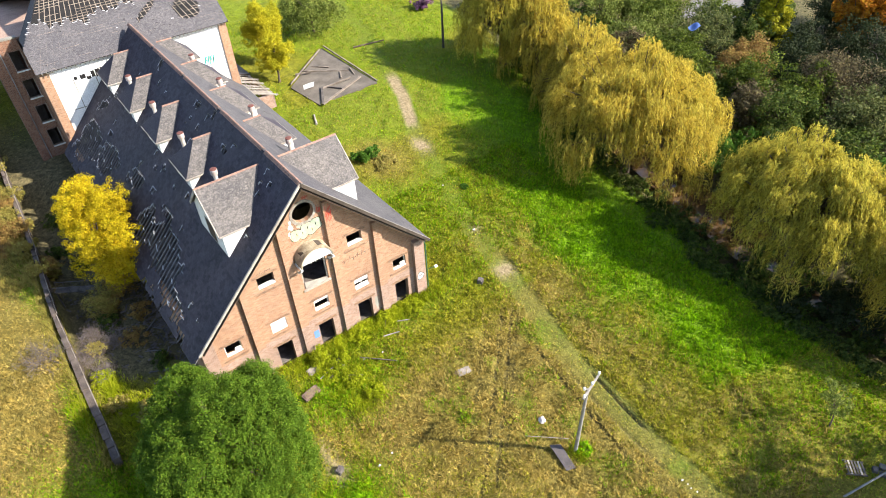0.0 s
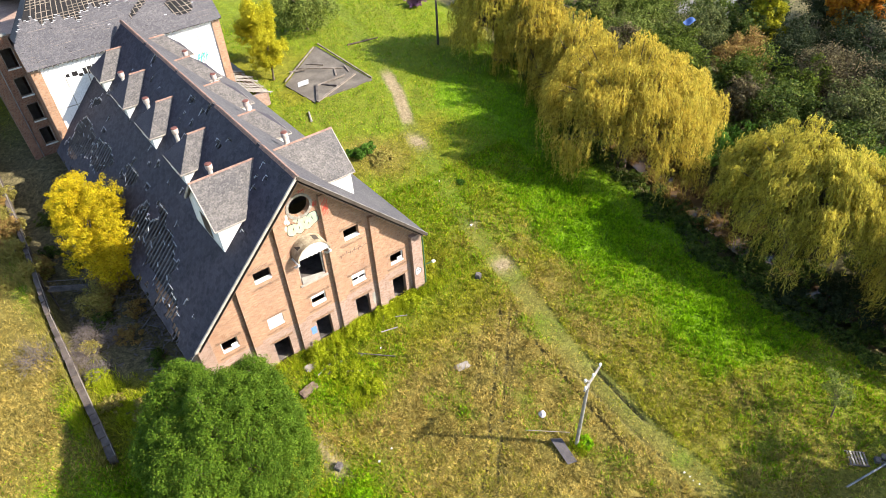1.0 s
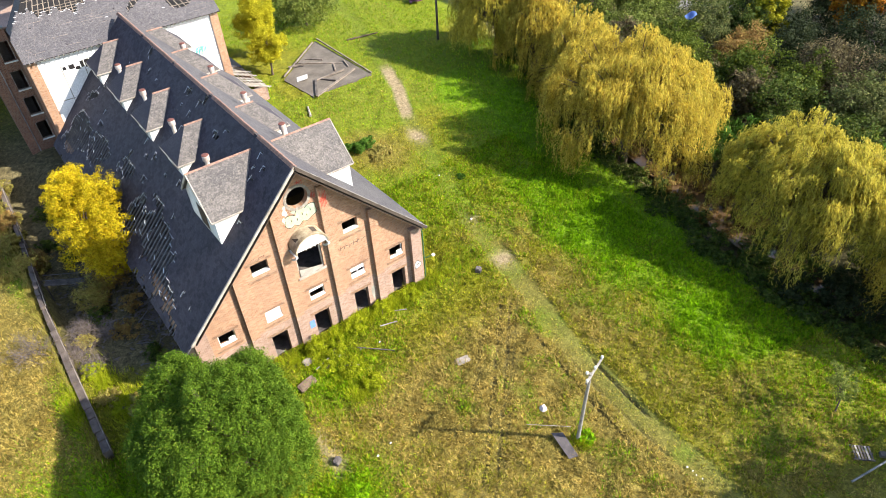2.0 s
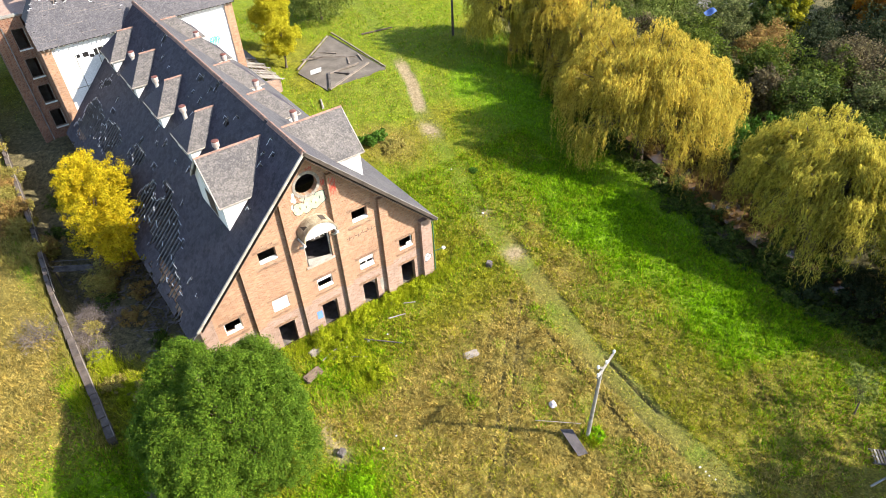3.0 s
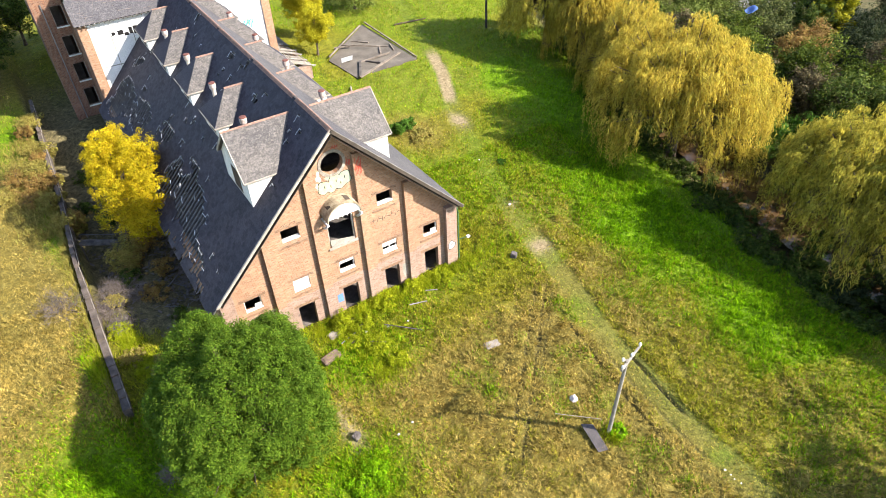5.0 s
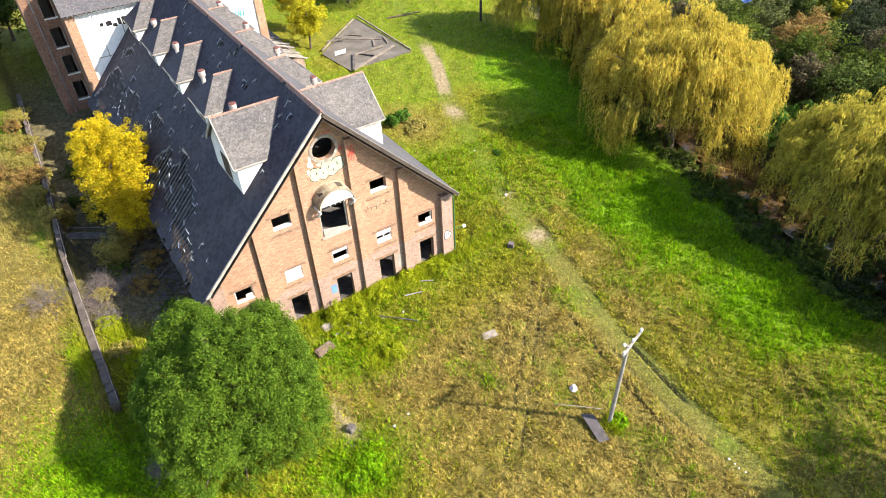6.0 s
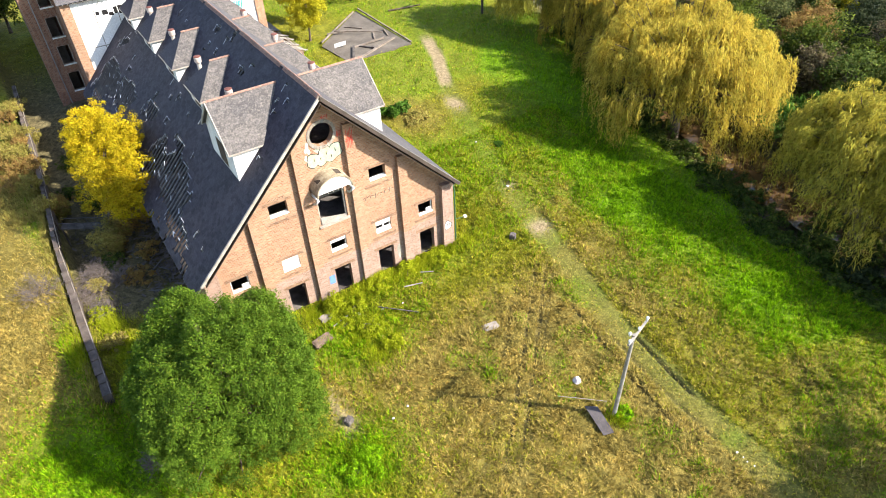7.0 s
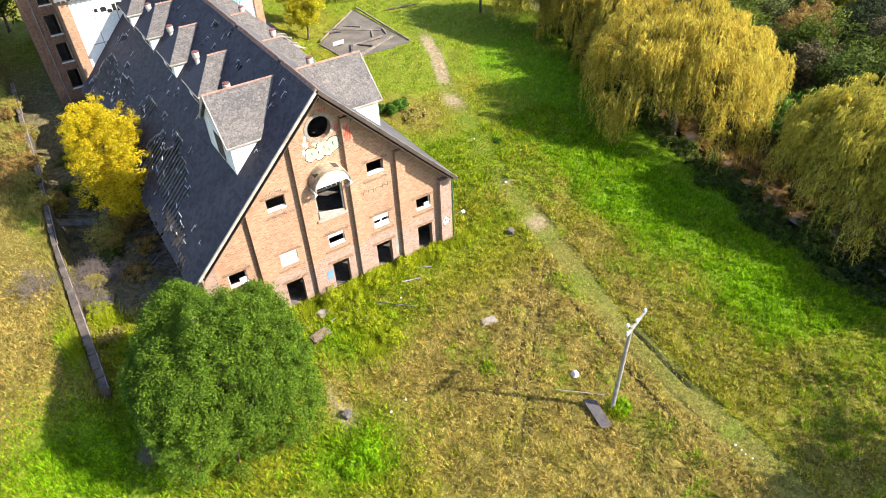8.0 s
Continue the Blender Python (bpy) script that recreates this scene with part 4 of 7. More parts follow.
for y in VENTS:
    vent(-2.97, y)
    vent(2.97, y)

# loading hood
bm = bmesh.new()
HW, H0, HR, HY = 1.28, 9.08, 1.2, -1.15
arch = [(HW * math.cos(math.pi * i / 20), H0 + HR * math.sin(math.pi * i / 20)) for i in range(21)]
for (xa, za), (xb, zb) in zip(arch, arch[1:]):
    inner = [(x * 0.93, H0 + (z - H0) * 0.93) for x, z in ((xa, za), (xb, zb))]
    ring = [(xa, za), (xb, zb), inner[1], inner[0]]
    f = [bm.verts.new((x, HY, z)) for x, z in ring]
    g = [bm.verts.new((x, -0.004, z)) for x, z in ring]
    bm.faces.new(f[::-1])
    for i in range(4):
        bm.faces.new((f[i], f[(i + 1) % 4], g[(i + 1) % 4], g[i]))
bmesh.ops.remove_doubles(bm, verts=bm.verts, dist=1e-4)
bmesh.ops.recalc_face_normals(bm, faces=bm.faces)
hood = part("loading_hood", bm, M_HOOD, house, "arched tan loading hood with white front")
bm = bmesh.new()
f = [bm.verts.new((x * 0.93, HY + 0.06, H0 + 0.1 + (z - H0 - 0.1) * 0.93)) for x, z in arch if z > H0 + 0.12]
g = [bm.verts.new((v.co.x, HY + 0.11, v.co.z)) for v in f]
bm.faces.new(f)
bm.faces.new(g[::-1])
for i in range(len(f)):
    bm.faces.new((f[i], g[i], g[(i + 1) % len(f)], f[(i + 1) % len(f)]))
bmesh.ops.recalc_face_normals(bm, faces=bm.faces)
part("hood_front", bm, M_WHITE, hood, "white boarded arch")
for s in (-1, 1):
    bm = bmesh.new()
    rod(bm, [(s * 1.24, -0.02, 8.05), (s * 1.24, -0.35, 8.22), (s * 1.24, -0.8, 8.64), (s * 1.24, -1.05, 8.92)], [0.07, 0.09, 0.09, 0.07], 8)
    rod(bm, [(s * 1.24, -0.02, 8.84), (s * 1.24, -1.1, 8.88)], [0.08, 0.08], 8)
    part("hood_bracket", bm, M_WHITE, hood, "curved white bracket")
part("loading_frame", bmesh_boxes([((-1.0, 0.1, 6.15), (-0.9, 0.25, 9.5)), ((0.9, 0.1, 6.15), (1.0, 0.25, 9.5)), ((-1.12, -0.12, 6.0), (1.12, 0.3, 6.148))]), M_BOARD, house, "worn timber loading door frame")
bm = bmesh.new()
slab(bm, [(-0.9, -0.02, 6.16), (0.9, -0.02, 6.16), (0.9, 0.06, 6.34), (-0.9, 0.06, 6.75)], 0.04)
part("loading_board", bm, M_CONCRETE, house, "broken plaster infill")
for z0 in (7.2, 8.1):
    part("inner_joist", bmesh_boxes([((-1.6, 1.4 + (z0 - 7) * 0.8, z0), (1.6, 1.52 + (z0 - 7) * 0.8, z0 + 0.12))]), M_TIMBER, house)
# oculus ring of header bricks
cx, cz, r = OCULUS
for i in range(30):
    a0, a1 = 2 * math.pi * (i + 0.06) / 30, 2 * math.pi * (i + 0.94) / 30
    bm = cells_wall([], 0, 1)
    f = [bm.verts.new((cx + q * math.cos(a), -0.045, cz + q * math.sin(a))) for a, q in ((a0, r), (a1, r), (a1, r + 0.2), (a0, r + 0.2))]
    g = [bm.verts.new((v.co.x, 0.05, v.co.z)) for v in f]
    bm.faces.new(f)
    for j in range(4):
        bm.faces.new((f[j], g[j], g[(j + 1) % 4], f[(j + 1) % 4]))
    bmesh.ops.recalc_face_normals(bm, faces=bm.faces)
    part("ring_brick", bm, M_STONE if i % 3 else M_CONCRETE, house)


# ---- rear wing ----
wing = thing("rear_wing", (0, 44, 0), "tall red brick wing with whitewashed panels and ruined slate roof", "building")
WY, WE, WX = 34.0, 13.5, 9.2
for x0, x1 in ((-WX, -8.35), (8.35, WX)):
    part("wing_pier", bmesh_boxes([((x0, WY + 0.05, -1), (x1, WY + 0.5, WE))]), M_BRICK, wing, "sunlit orange brick corner pier")
for s in (-1, 1):
    a, b = sorted((s * 8.35, 0.0))
    part("panel_wall", bmesh_boxes([((a, WY + 0.2, 4), (b, WY + 0.5, WE))]), M_RENDER, wing, "whitewashed wall panel with dark joints")
    for x in (2.6, 4.6, 6.6):
        part("joint", bmesh_boxes([((s * x - 0.03, WY + 0.17, 4.2), (s * x + 0.03, WY + 0.2, WE - 1.0))]), M_CONCRETE, wing)
    part("joint", bmesh_boxes([((a + 0.1, WY + 0.172, 9.2), (b - 0.1, WY + 0.2, 9.27))]), M_CONCRETE, wing)
for x0 in (-WX, WX - 0.4):
    part("side_wall", bmesh_boxes([((x0, WY + 0.5, -1), (x0 + 0.4, 54, WE))]), M_BRICK_RED_SIDE, wing)
part("back_wall", bmesh_boxes([((-WX, 54, -1), (WX, 54.4, WE))]), M_BRICK_RED, wing)
for x, z, w, h in ((-6.5, 12.3, 0.3, 0.3), (-5.95, 12.35, 0.5, 0.42), (-5.4, 12.05, 0.4, 0.3), (-4.9, 12.45, 0.32, 0.6), (-4.5, 12.5, 0.42, 0.75), (-4.0, 12.55, 0.4, 0.75), (-3.5, 12.6, 0.35, 0.6)):
    part("breach_block", bmesh_boxes([((x, WY + 0.17, z - h), (x + w, WY + 0.2, z))]), M_VOID, wing, "near-black block for the unlit inside of a hole in the render")
# wing roof: half-hipped, upper courses stripped to the battens
WP = 0.9
APEX_Y = 40.5


def wing_z(y):
    return WE + 0.1 + (y - (WY - 0.35)) * WP


bm = bmesh.new()
slab(bm, [(-WX, WY - 0.35, wing_z(WY - 0.35)), (WX + 0.2, WY - 0.35, wing_z(WY - 0.35)), (WX + 0.2, WY + 1.5, wing_z(WY + 1.5)), (5.2, APEX_Y, wing_z(APEX_Y)), (-5.2, APEX_Y, wing_z(APEX_Y)), (-WX, WY + 1.5, wing_z(WY + 1.5))], 0.06)
wing_roof = part("wing_roof", bm, M_VOID, wing, "near-black sheet for the unlit void under the battens")
for s in (-1, 1):
    bm = bmesh.new()
    slab(bm, [(s * WX, WY + 1.5, wing_z(WY + 1.5)), (s * 5.2, APEX_Y, wing_z(APEX_Y)), (s * 5.2, 41.2, wing_z(APEX_Y)), (s * WX, 38.9, wing_z(WY + 1.5))], 0.08)
    part("hip_slope", bm, M_SLATE_SHADE, wing, "shaded slate hip")
    bm = bmesh.new()
    slab(bm, [(s * 5.2, APEX_Y, wing_z(APEX_Y)), (s * (WX + 0.2), 54.4, wing_z(WY + 1.5) - 0.5), (0, 54.4, wing_z(WY + 1.5) - 0.5), (0, 47, wing_z(APEX_Y))], 0.08)
    part("back_slope", bm, M_SLATE_SHADE, wing)
out, slips = [], []
for r in range(66):
    y = WY - 0.35 + r * 0.1
    half = WX + 0.2 if y < WY + 1.5 else WX + 0.2 - (y - WY - 1.5) / (APEX_Y - WY - 1.5) * 4.2
    for c in range(int(2 * half / 0.22)):
        x = -half + c * 0.22 + (0.11 if r % 2 else 0)
        edge = 2.75 + 0.25 * math.sin(x * 0.9 + 2.0) + 0.22 * math.sin(x * 2.3) + 0.2 * math.sin(x * 6.1) + (2.0 if 1.5 < x < 4.5 else 0)
        hole = ((x - 6.0) / 1.3) ** 2 + ((y - WY - 1.5) / 0.95) ** 2 < 1 or ((x - 2.2) / 1.6) ** 2 + ((y - WY - 1.0 - 0.5 * x) / 0.4) ** 2 < 0.6
        if y - WY > edge or hole or random.random() < 0.012:
            continue
        z0, z1 = wing_z(y), wing_z(y + 0.16)
        if y - WY > edge - 0.1 or random.random() < 0.002:
            slips.append(((x, y + 0.2, z1 + 0.10), (x + 0.22, y + 0.16 + random.uniform(-0.12, 0.12), z1 + 0.10)))
        t = [(x, y, z0 + 0.062), (x + 0.214, y, z0 + 0.062), (x + 0.214, y + 0.16, z1 + 0.056), (x, y + 0.16, z1 + 0.056)]
        out.append([list(p) for p in t] + [[p[0], p[1], p[2] - 0.02] for p in t])
bm = bmesh.new()
for a, b in slips:
    beam(bm, a, b, 0.07, 0.04)
part("broken_slip_edging", bm, M_SLIP, wing_roof, "pale broken slate edges", "stuff")
hang("slate_covering", boxes_mesh("slate_covering", np.array(out)), M_SLATE_SUN, wing_roof, "grey slates with a ragged broken edge", "stuff")
bm = bmesh.new()
for r in range(32):
    y = WY - 0.2 + r * 0.2
    half = WX if y < WY + 1.5 else WX - (y - WY - 1.5) / (APEX_Y - WY - 1.5) * 4.2
    x = -half
    while x < half:
        w = random.uniform(0.8, 2.6)
        if random.random() < 0.72:
            beam(bm, (x, y, wing_z(y) + 0.016), (min(x + w, half), y + random.uniform(-0.03, 0.03), wing_z(y) + 0.016), 0.06, 0.04)
        x += w
for x in np.arange(-8.8, 8.9, 0.6):
    beam(bm, (x, WY, wing_z(WY) + 0.01), (x * 0.62, APEX_Y - 0.4, wing_z(APEX_Y - 0.4) + 0.01), 0.07, 0.06)
part("batten_work", bm, M_BROWN, wing_roof, "bleached slate battens", "stuff")
bm = bmesh.new()
for x in np.arange(-8.9, 9.0, 0.42):
    beam(bm, (x, WY - 0.5, WE + 0.02), (x, WY + 0.2, WE + 0.35), 0.07, 0.1)
part("rafter_feet", bm, M_TIMBER, wing_roof, "row of pale rafter feet", "stuff")

# stair tower beside the wing
tower = thing("stair_tower", (-10.7, 44, 1.5), "red brick stair tower with four stacked windows", "building")
TX0, TX1, TY, TZ = -12.05, -9.22, 41.0, 14.9
wins = [(-9.9, 11.75, 13.75), (-9.9, 8.8, 10.75), (-9.9, 6.0, 7.9), (-9.9, 3.2, 5.1)]
spans = [(TX0, -10.48, 0, 0, TZ, TZ), (-9.33, TX1, 0, 0, TZ, TZ)]
z = 0
for x, a, b in wins[::-1]:
    spans.append((-10.48, -9.33, z, z, a, a))
    z = b
spans.append((-10.48, -9.33, z, z, TZ, TZ))
part("tower_wall", cells_wall(spans, TY, TY + 0.35), M_BRICK_RED, tower)
part("tower_side", bmesh_boxes([((TX0, TY + 0.35, 0), (TX0 + 0.35, 62, TZ - 0.25)), ((TX0, 61.7, 0), (-5.5, 62, TZ - 0.25))]), M_BRICK_RED_SIDE, tower)
part("tower_roof", bmesh_boxes([((TX0 + 0.02, TY + 0.35, TZ - 0.25), (-5.5, 62, TZ - 0.05))]), M_PINKROOF, tower, "sunlit pinkish flat roof")
part("coping", bmesh_boxes([((TX0 - 0.1, TY - 0.1, TZ), (TX1, TY + 0.45, TZ + 0.15)),  ]), M_CONCRETE, tower, "pale concrete coping")
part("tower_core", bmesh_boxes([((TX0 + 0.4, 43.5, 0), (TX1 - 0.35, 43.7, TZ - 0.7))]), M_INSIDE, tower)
part("pier", bmesh_boxes([((-11.2, TY - 0.12, 0.5), (-11.1, TY - 0.003, TZ - 0.8))]), M_IRON, tower, "rusted downpipe")
for x, a, b in wins:
    win = part("window", bmesh_boxes([((-10.48, TY + 0.12, a), (-10.41, TY + 0.2, b)), ((-9.40, TY + 0.12, a), (-9.33, TY + 0.2, b)), ((-10.41, TY + 0.12, b - 0.07), (-9.40, TY + 0.2, b))]), M_BOARD, tower, "empty window with pale frame")
    part("sill", bmesh_boxes([((-10.488, TY - 0.1, a - 0.13), (-9.25, TY + 0.2, a - 0.004))]), M_WHITE, win, "white sill")

# low lean-to ruin against the wing's east side
leanto = thing("ruined_lean_to", (11.5, 40, 1.6), "collapsed lean-to with bare rafters over brick walls", "shed")
part("shed_wall", bmesh_boxes([((9.3, 35.6, 0.9), (13.2, 35.9, 3.3)), ((12.9, 35.9, 0.9), (13.2, 43, 3.1))]), M_BRICK_LOW, leanto)
for i in range(15):
    bm = bmesh.new()
    y = 35.5 + i * 0.5
    beam(bm, (9.3, y, 4.6 + random.uniform(-0.1, 0.1)), (13.4 + random.uniform(-0.3, 0.3), y + random.uniform(-0.25, 0.25), 3.1 + random.uniform(-0.25, 0.15)), 0.09, 0.12)
    part("rafter", bm, M_TIMBER, leanto, "bleached bare rafter")
for i in range(9):
    bm = bmesh.new()
    t = i / 8
    beam(bm, (9.3 + 4.0 * t, 35.4 + random.uniform(-0.3, 0.2), 4.65 - 1.5 * t), (9.3 + 4.0 * t, 41.5 + random.uniform(-0.6, 0.8), 4.65 - 1.5 * t + random.uniform(-0.1, 0.1)), 0.06, 0.05)
    part("purlin", bm, M_TIMBER, leanto)
bm = bmesh.new()
slab(bm, [(9.3, 42.6, 4.7), (13.3, 42.6, 3.3), (13.3, 47, 3.3), (9.3, 47, 4.7)], 0.1)
slab(bm, [(9.3, 48.5, 4.7), (13.3, 48.5, 3.3), (13.3, 54, 3.3), (9.3, 54, 4.7)], 0.1)
part("sheet_roof", bm, M_SLATE_SUN, leanto, "remaining grey roof sheeting")
part("end_wall", bmesh_boxes([((9.3, 46.7, 1.0), (13.2, 47.0, 3.2)), ((9.3, 53.6, 1.0), (13.2, 53.9, 3.2)), ((12.9, 43.2, 1.0), (13.2, 53.6, 3.1))]), M_BRICK_LOW, leanto)


# ---- plants ----
def quads_from(centres, along, across):
    """Pointed leaves with their half lengths and half widths, (n, 3, 3)."""
    return np.stack([centres - along - across, centres - along * 0.6 + across, centres + along], 1)


def unit(v):
    return v / np.maximum(np.linalg.norm(v, axis=-1, keepdims=True), 1e-6)


def leaf_mesh(name, quads):
    n = len(quads)
    return mesh_of(name, quads.reshape(-1, 3), np.arange(n * quads.shape[1]).reshape(n, -1))


def leaf_cloud(centres, radii, per, size, seed, flat=0.8):
    """Leaves gathered in clumps round the centres."""
    g = np.random.default_rng(seed)
    n = len(centres)
    d = unit(g.normal(size=(n, per, 3)))
    rad = g.random((n, per, 1)) ** 0.45
    p = centres[:, None] + d * rad * radii[:, None, None] * np.array([1, 1, flat])
    nrm = unit(d * 0.7 + g.normal(size=d.shape) * 0.6 + np.array([0, 0, 0.5]))
    a = unit(np.cross(nrm, g.normal(size=d.shape)))
    b = np.cross(nrm, a)
    s = size * g.uniform(0.55, 1.3, (n, per, 1))
    return quads_from(p.reshape(-1, 3), (a * s).reshape(-1, 3), (b * s * 0.6).reshape(-1, 3))


def crown_points(centre, radii, n, seed, lump=0.28, shell=0.55, low=-0.75):
    """Clump centres through a lumpy crown, most of them near its skin."""
    g = np.random.default_rng(seed)
    d = unit(g.normal(size=(n * 3, 3)))
    d = d[d[:, 2] > low][:n]
    k = g.normal(size=(9, 3))
    bump = np.mean([np.sin(d @ (q * 2.2) + i) for i, q in enumerate(k)], 0) * 2.0
    r = (shell + (1 - shell) * g.random(len(d)) ** 0.5) * (1 + lump * bump)
    return np.array(centre) + d * r[:, None] * np.array(radii)


def lobed_points(centre, radii, n, seed, lobes, fine=False):
    """Clump centres over several overlapping lobes, for an uneven outline."""
    g = np.random.default_rng(seed + 77)
    out = []
    for i in range(lobes):
        d = unit(g.normal(size=3))
        d[2] = d[2] * 0.8 + 0.1
        c = np.array(centre) + d * np.array(radii) * (g.uniform(0.5, 0.8) if fine else g.uniform(0.32, 0.55))
        out.append(crown_points(c, np.array(radii) * (g.uniform(0.2, 0.36) if fine else g.uniform(0.42, 0.62)), n // lobes, seed + i, 0.3, 0.6, -0.9))
    return np.concatenate(out)


def tree(name, base, height, spread_r, leaf, label, category, clumps, per, size, seed, bole=0.3, crown_low=0.22, group="", lump=0.28, crown_mid=None, shell=0.55, clump_r=None, lobes=8, fine=False, core=0):
    """A tapered trunk, limbs and a crown of clumped leaves."""
    x, y = base
    z = float(rise(x, y)) - 0.1
    ob = thing(name, (x, y, z), label, category, group)
    rx, ry = spread_r if isinstance(spread_r, tuple) else (spread_r, spread_r)
    bottom = z + height * crown_low
    mid = np.array([x, y, (bottom + z + height) / 2]) + (np.array(crown_mid) if crown_mid else 0)
    rad = (rx, ry, (z + height - bottom) / 2)
    pts = lobed_points(mid, rad, clumps, seed, lobes, fine) if lobes else crown_points(mid, rad, clumps, seed, lump, shell)
    g = np.random.default_rng(seed + 1)
    bm = bmesh.new()
    top = Vector(mid) + Vector((0, 0, rad[2] * 0.35))
    rod(bm, [(x, y, z), (x + 0.05, y, z + height * 0.08), Vector((x, y, z)).lerp(top, 0.5) + Vector((0.15, -0.1, 0)), top], [bole * 1.35, bole, bole * 0.65, bole * 0.2], 9)
    part("trunk", bm, M_BARK, ob)
    bm = bmesh.new()
    for i in g.choice(len(pts), min(18, len(pts)), replace=False):
        a = Vector((x, y, z)).lerp(top, g.uniform(0.25, 0.75))
        b = Vector(pts[i])
        m = a.lerp(b, 0.5) + Vector((0, 0, 0.08 * (b - a).length))
        rod(bm, [a, m, b], [bole * 0.35, bole * 0.2, bole * 0.06], 6)
    part("branchwork", bm, M_BARK, ob, "", "stuff")
    cr = clump_r or 0.19 * (rx + ry) / 2
    radii = cr * g.uniform(0.6, 1.25, len(pts))
    leaves = leaf_cloud(pts, radii, per, size, seed)
    if core:
        inner = leaf_cloud(crown_points(mid, np.array(rad) * 0.7, core // 20, seed + 9, 0.1, 0.1, -1.0), np.full(core // 20, 0.5), 20, size * 1.6, seed + 10)
        leaves = np.concatenate([leaves, inner])
    hang("crown", leaf_mesh("crown", leaves), leaf, ob)
    return ob


def willow(base, height, radius, seed, label, strands=1500, leaf=None, skirt=0.35, name="weeping_willow", group="willows along the creek", bole=0.5, droop=0.5):
    """A weeping willow: arching limbs and hanging strands of narrow leaves."""
    x, y = base
    z = float(rise(x, y)) - 0.1
    ob = thing(name, (x, y, z), label, "tree", group)
    g = np.random.default_rng(seed)
    rx, ry = radius
    bm = bmesh.new()
    rod(bm, [(x, y, z), (x + 0.1, y, z + height * 0.15), (x + 0.3, y + 0.2, z + height * 0.4)], [bole * 1.3, bole, bole * 0.8], 10)
    part("trunk", bm, M_BARK, ob)
    bm = bmesh.new()
    heads = []
    lean = g.uniform(0, 6.28, 3)
    for i in range(220):
        a = 2.39996 * i + g.normal() * 0.15
        q = math.sqrt((i + 0.5) / 220) * (1 + 0.08 * math.sin(3 * a + lean[0]) + 0.08 * math.sin(5 * a + lean[1]))
        head = Vector((x + rx * 0.8 * q * math.cos(a), y + ry * 0.8 * q * math.sin(a), z + height * (0.95 - droop * q ** (2 if droop > 0.4 else 3) + 0.03 * math.sin(4 * a + lean[2])) + g.normal() * 0.95))
        start = Vector((x + 0.2, y + 0.1, z + height * g.uniform(0.25, 0.42)))
        rod(bm, [start, start.lerp(head, 0.5) + Vector((0, 0, height * 0.08)), head], [0.16, 0.09, 0.03], 5)
        heads.append(np.array(head))
    part("branchwork", bm, M_BARK, ob, "", "stuff")
    heads = np.array(heads)
    pick = g.integers(0, len(heads), strands)
    size = g.uniform(0.5, 1.0, len(heads))
    d = g.normal(size=(strands, 3)) * np.array([1, 1, 0.45])
    start = heads[pick] + unit(d) * (g.random((strands, 1)) ** 0.5) * np.array([rx, ry, height * 0.4]) * 0.13 * size[pick][:, None]
    out_way = unit((start - np.array([x, y, 0])) * np.array([1, 1, 0]) + g.normal(size=(strands, 3)) * np.array([0.8, 0.8, 0]))
    far = np.hypot((start[:, 0] - x) / rx, (start[:, 1] - y) / ry)
    length = np.clip(g.uniform(0.10, 0.38, strands) * height * (0.35 + 0.65 * far), 1.0, start[:, 2] - z - height * skirt * g.uniform(0.15, 1.0, strands))
    length = np.maximum(length, 0.8)
    steps = 20
    t = np.linspace(0.02, 1, steps)[None, :, None]
    L = length[:, None, None]
    reach = g.uniform(0.2, 0.75, strands)[:, None, None]
    p = start[:, None] + out_way[:, None] * reach * np.minimum(t * 2.2, 1.0) ** 0.8 * 0.9 + np.array([0, 0, 1.0]) * (0.35 * np.sin(np.minimum(t * 3.0, 1.4) * 2.2) - t * t * 0.3 * L - t * 0.7 * L)
    p = p + g.normal(size=p.shape) * 0.05
    down = unit(out_way[:, None] * 0.55 * (1 - t) + np.array([0, 0, -1.0]) + g.normal(size=p.shape) * 0.5)
    side = unit(np.cross(down, g.normal(size=p.shape)))
    s = g.uniform(0.12, 0.27, p.shape[:2] + (1,))
    quads = np.stack([p - down * s - side * s * 0.17, p - down * s + side * s * 0.17, p + down * s], 2).reshape(-1, 3, 3)
    hang("crown", leaf_mesh("crown", quads), leaf or M_LEAF_WILLOW, ob, "hanging strands of yellowing leaves")
    return ob


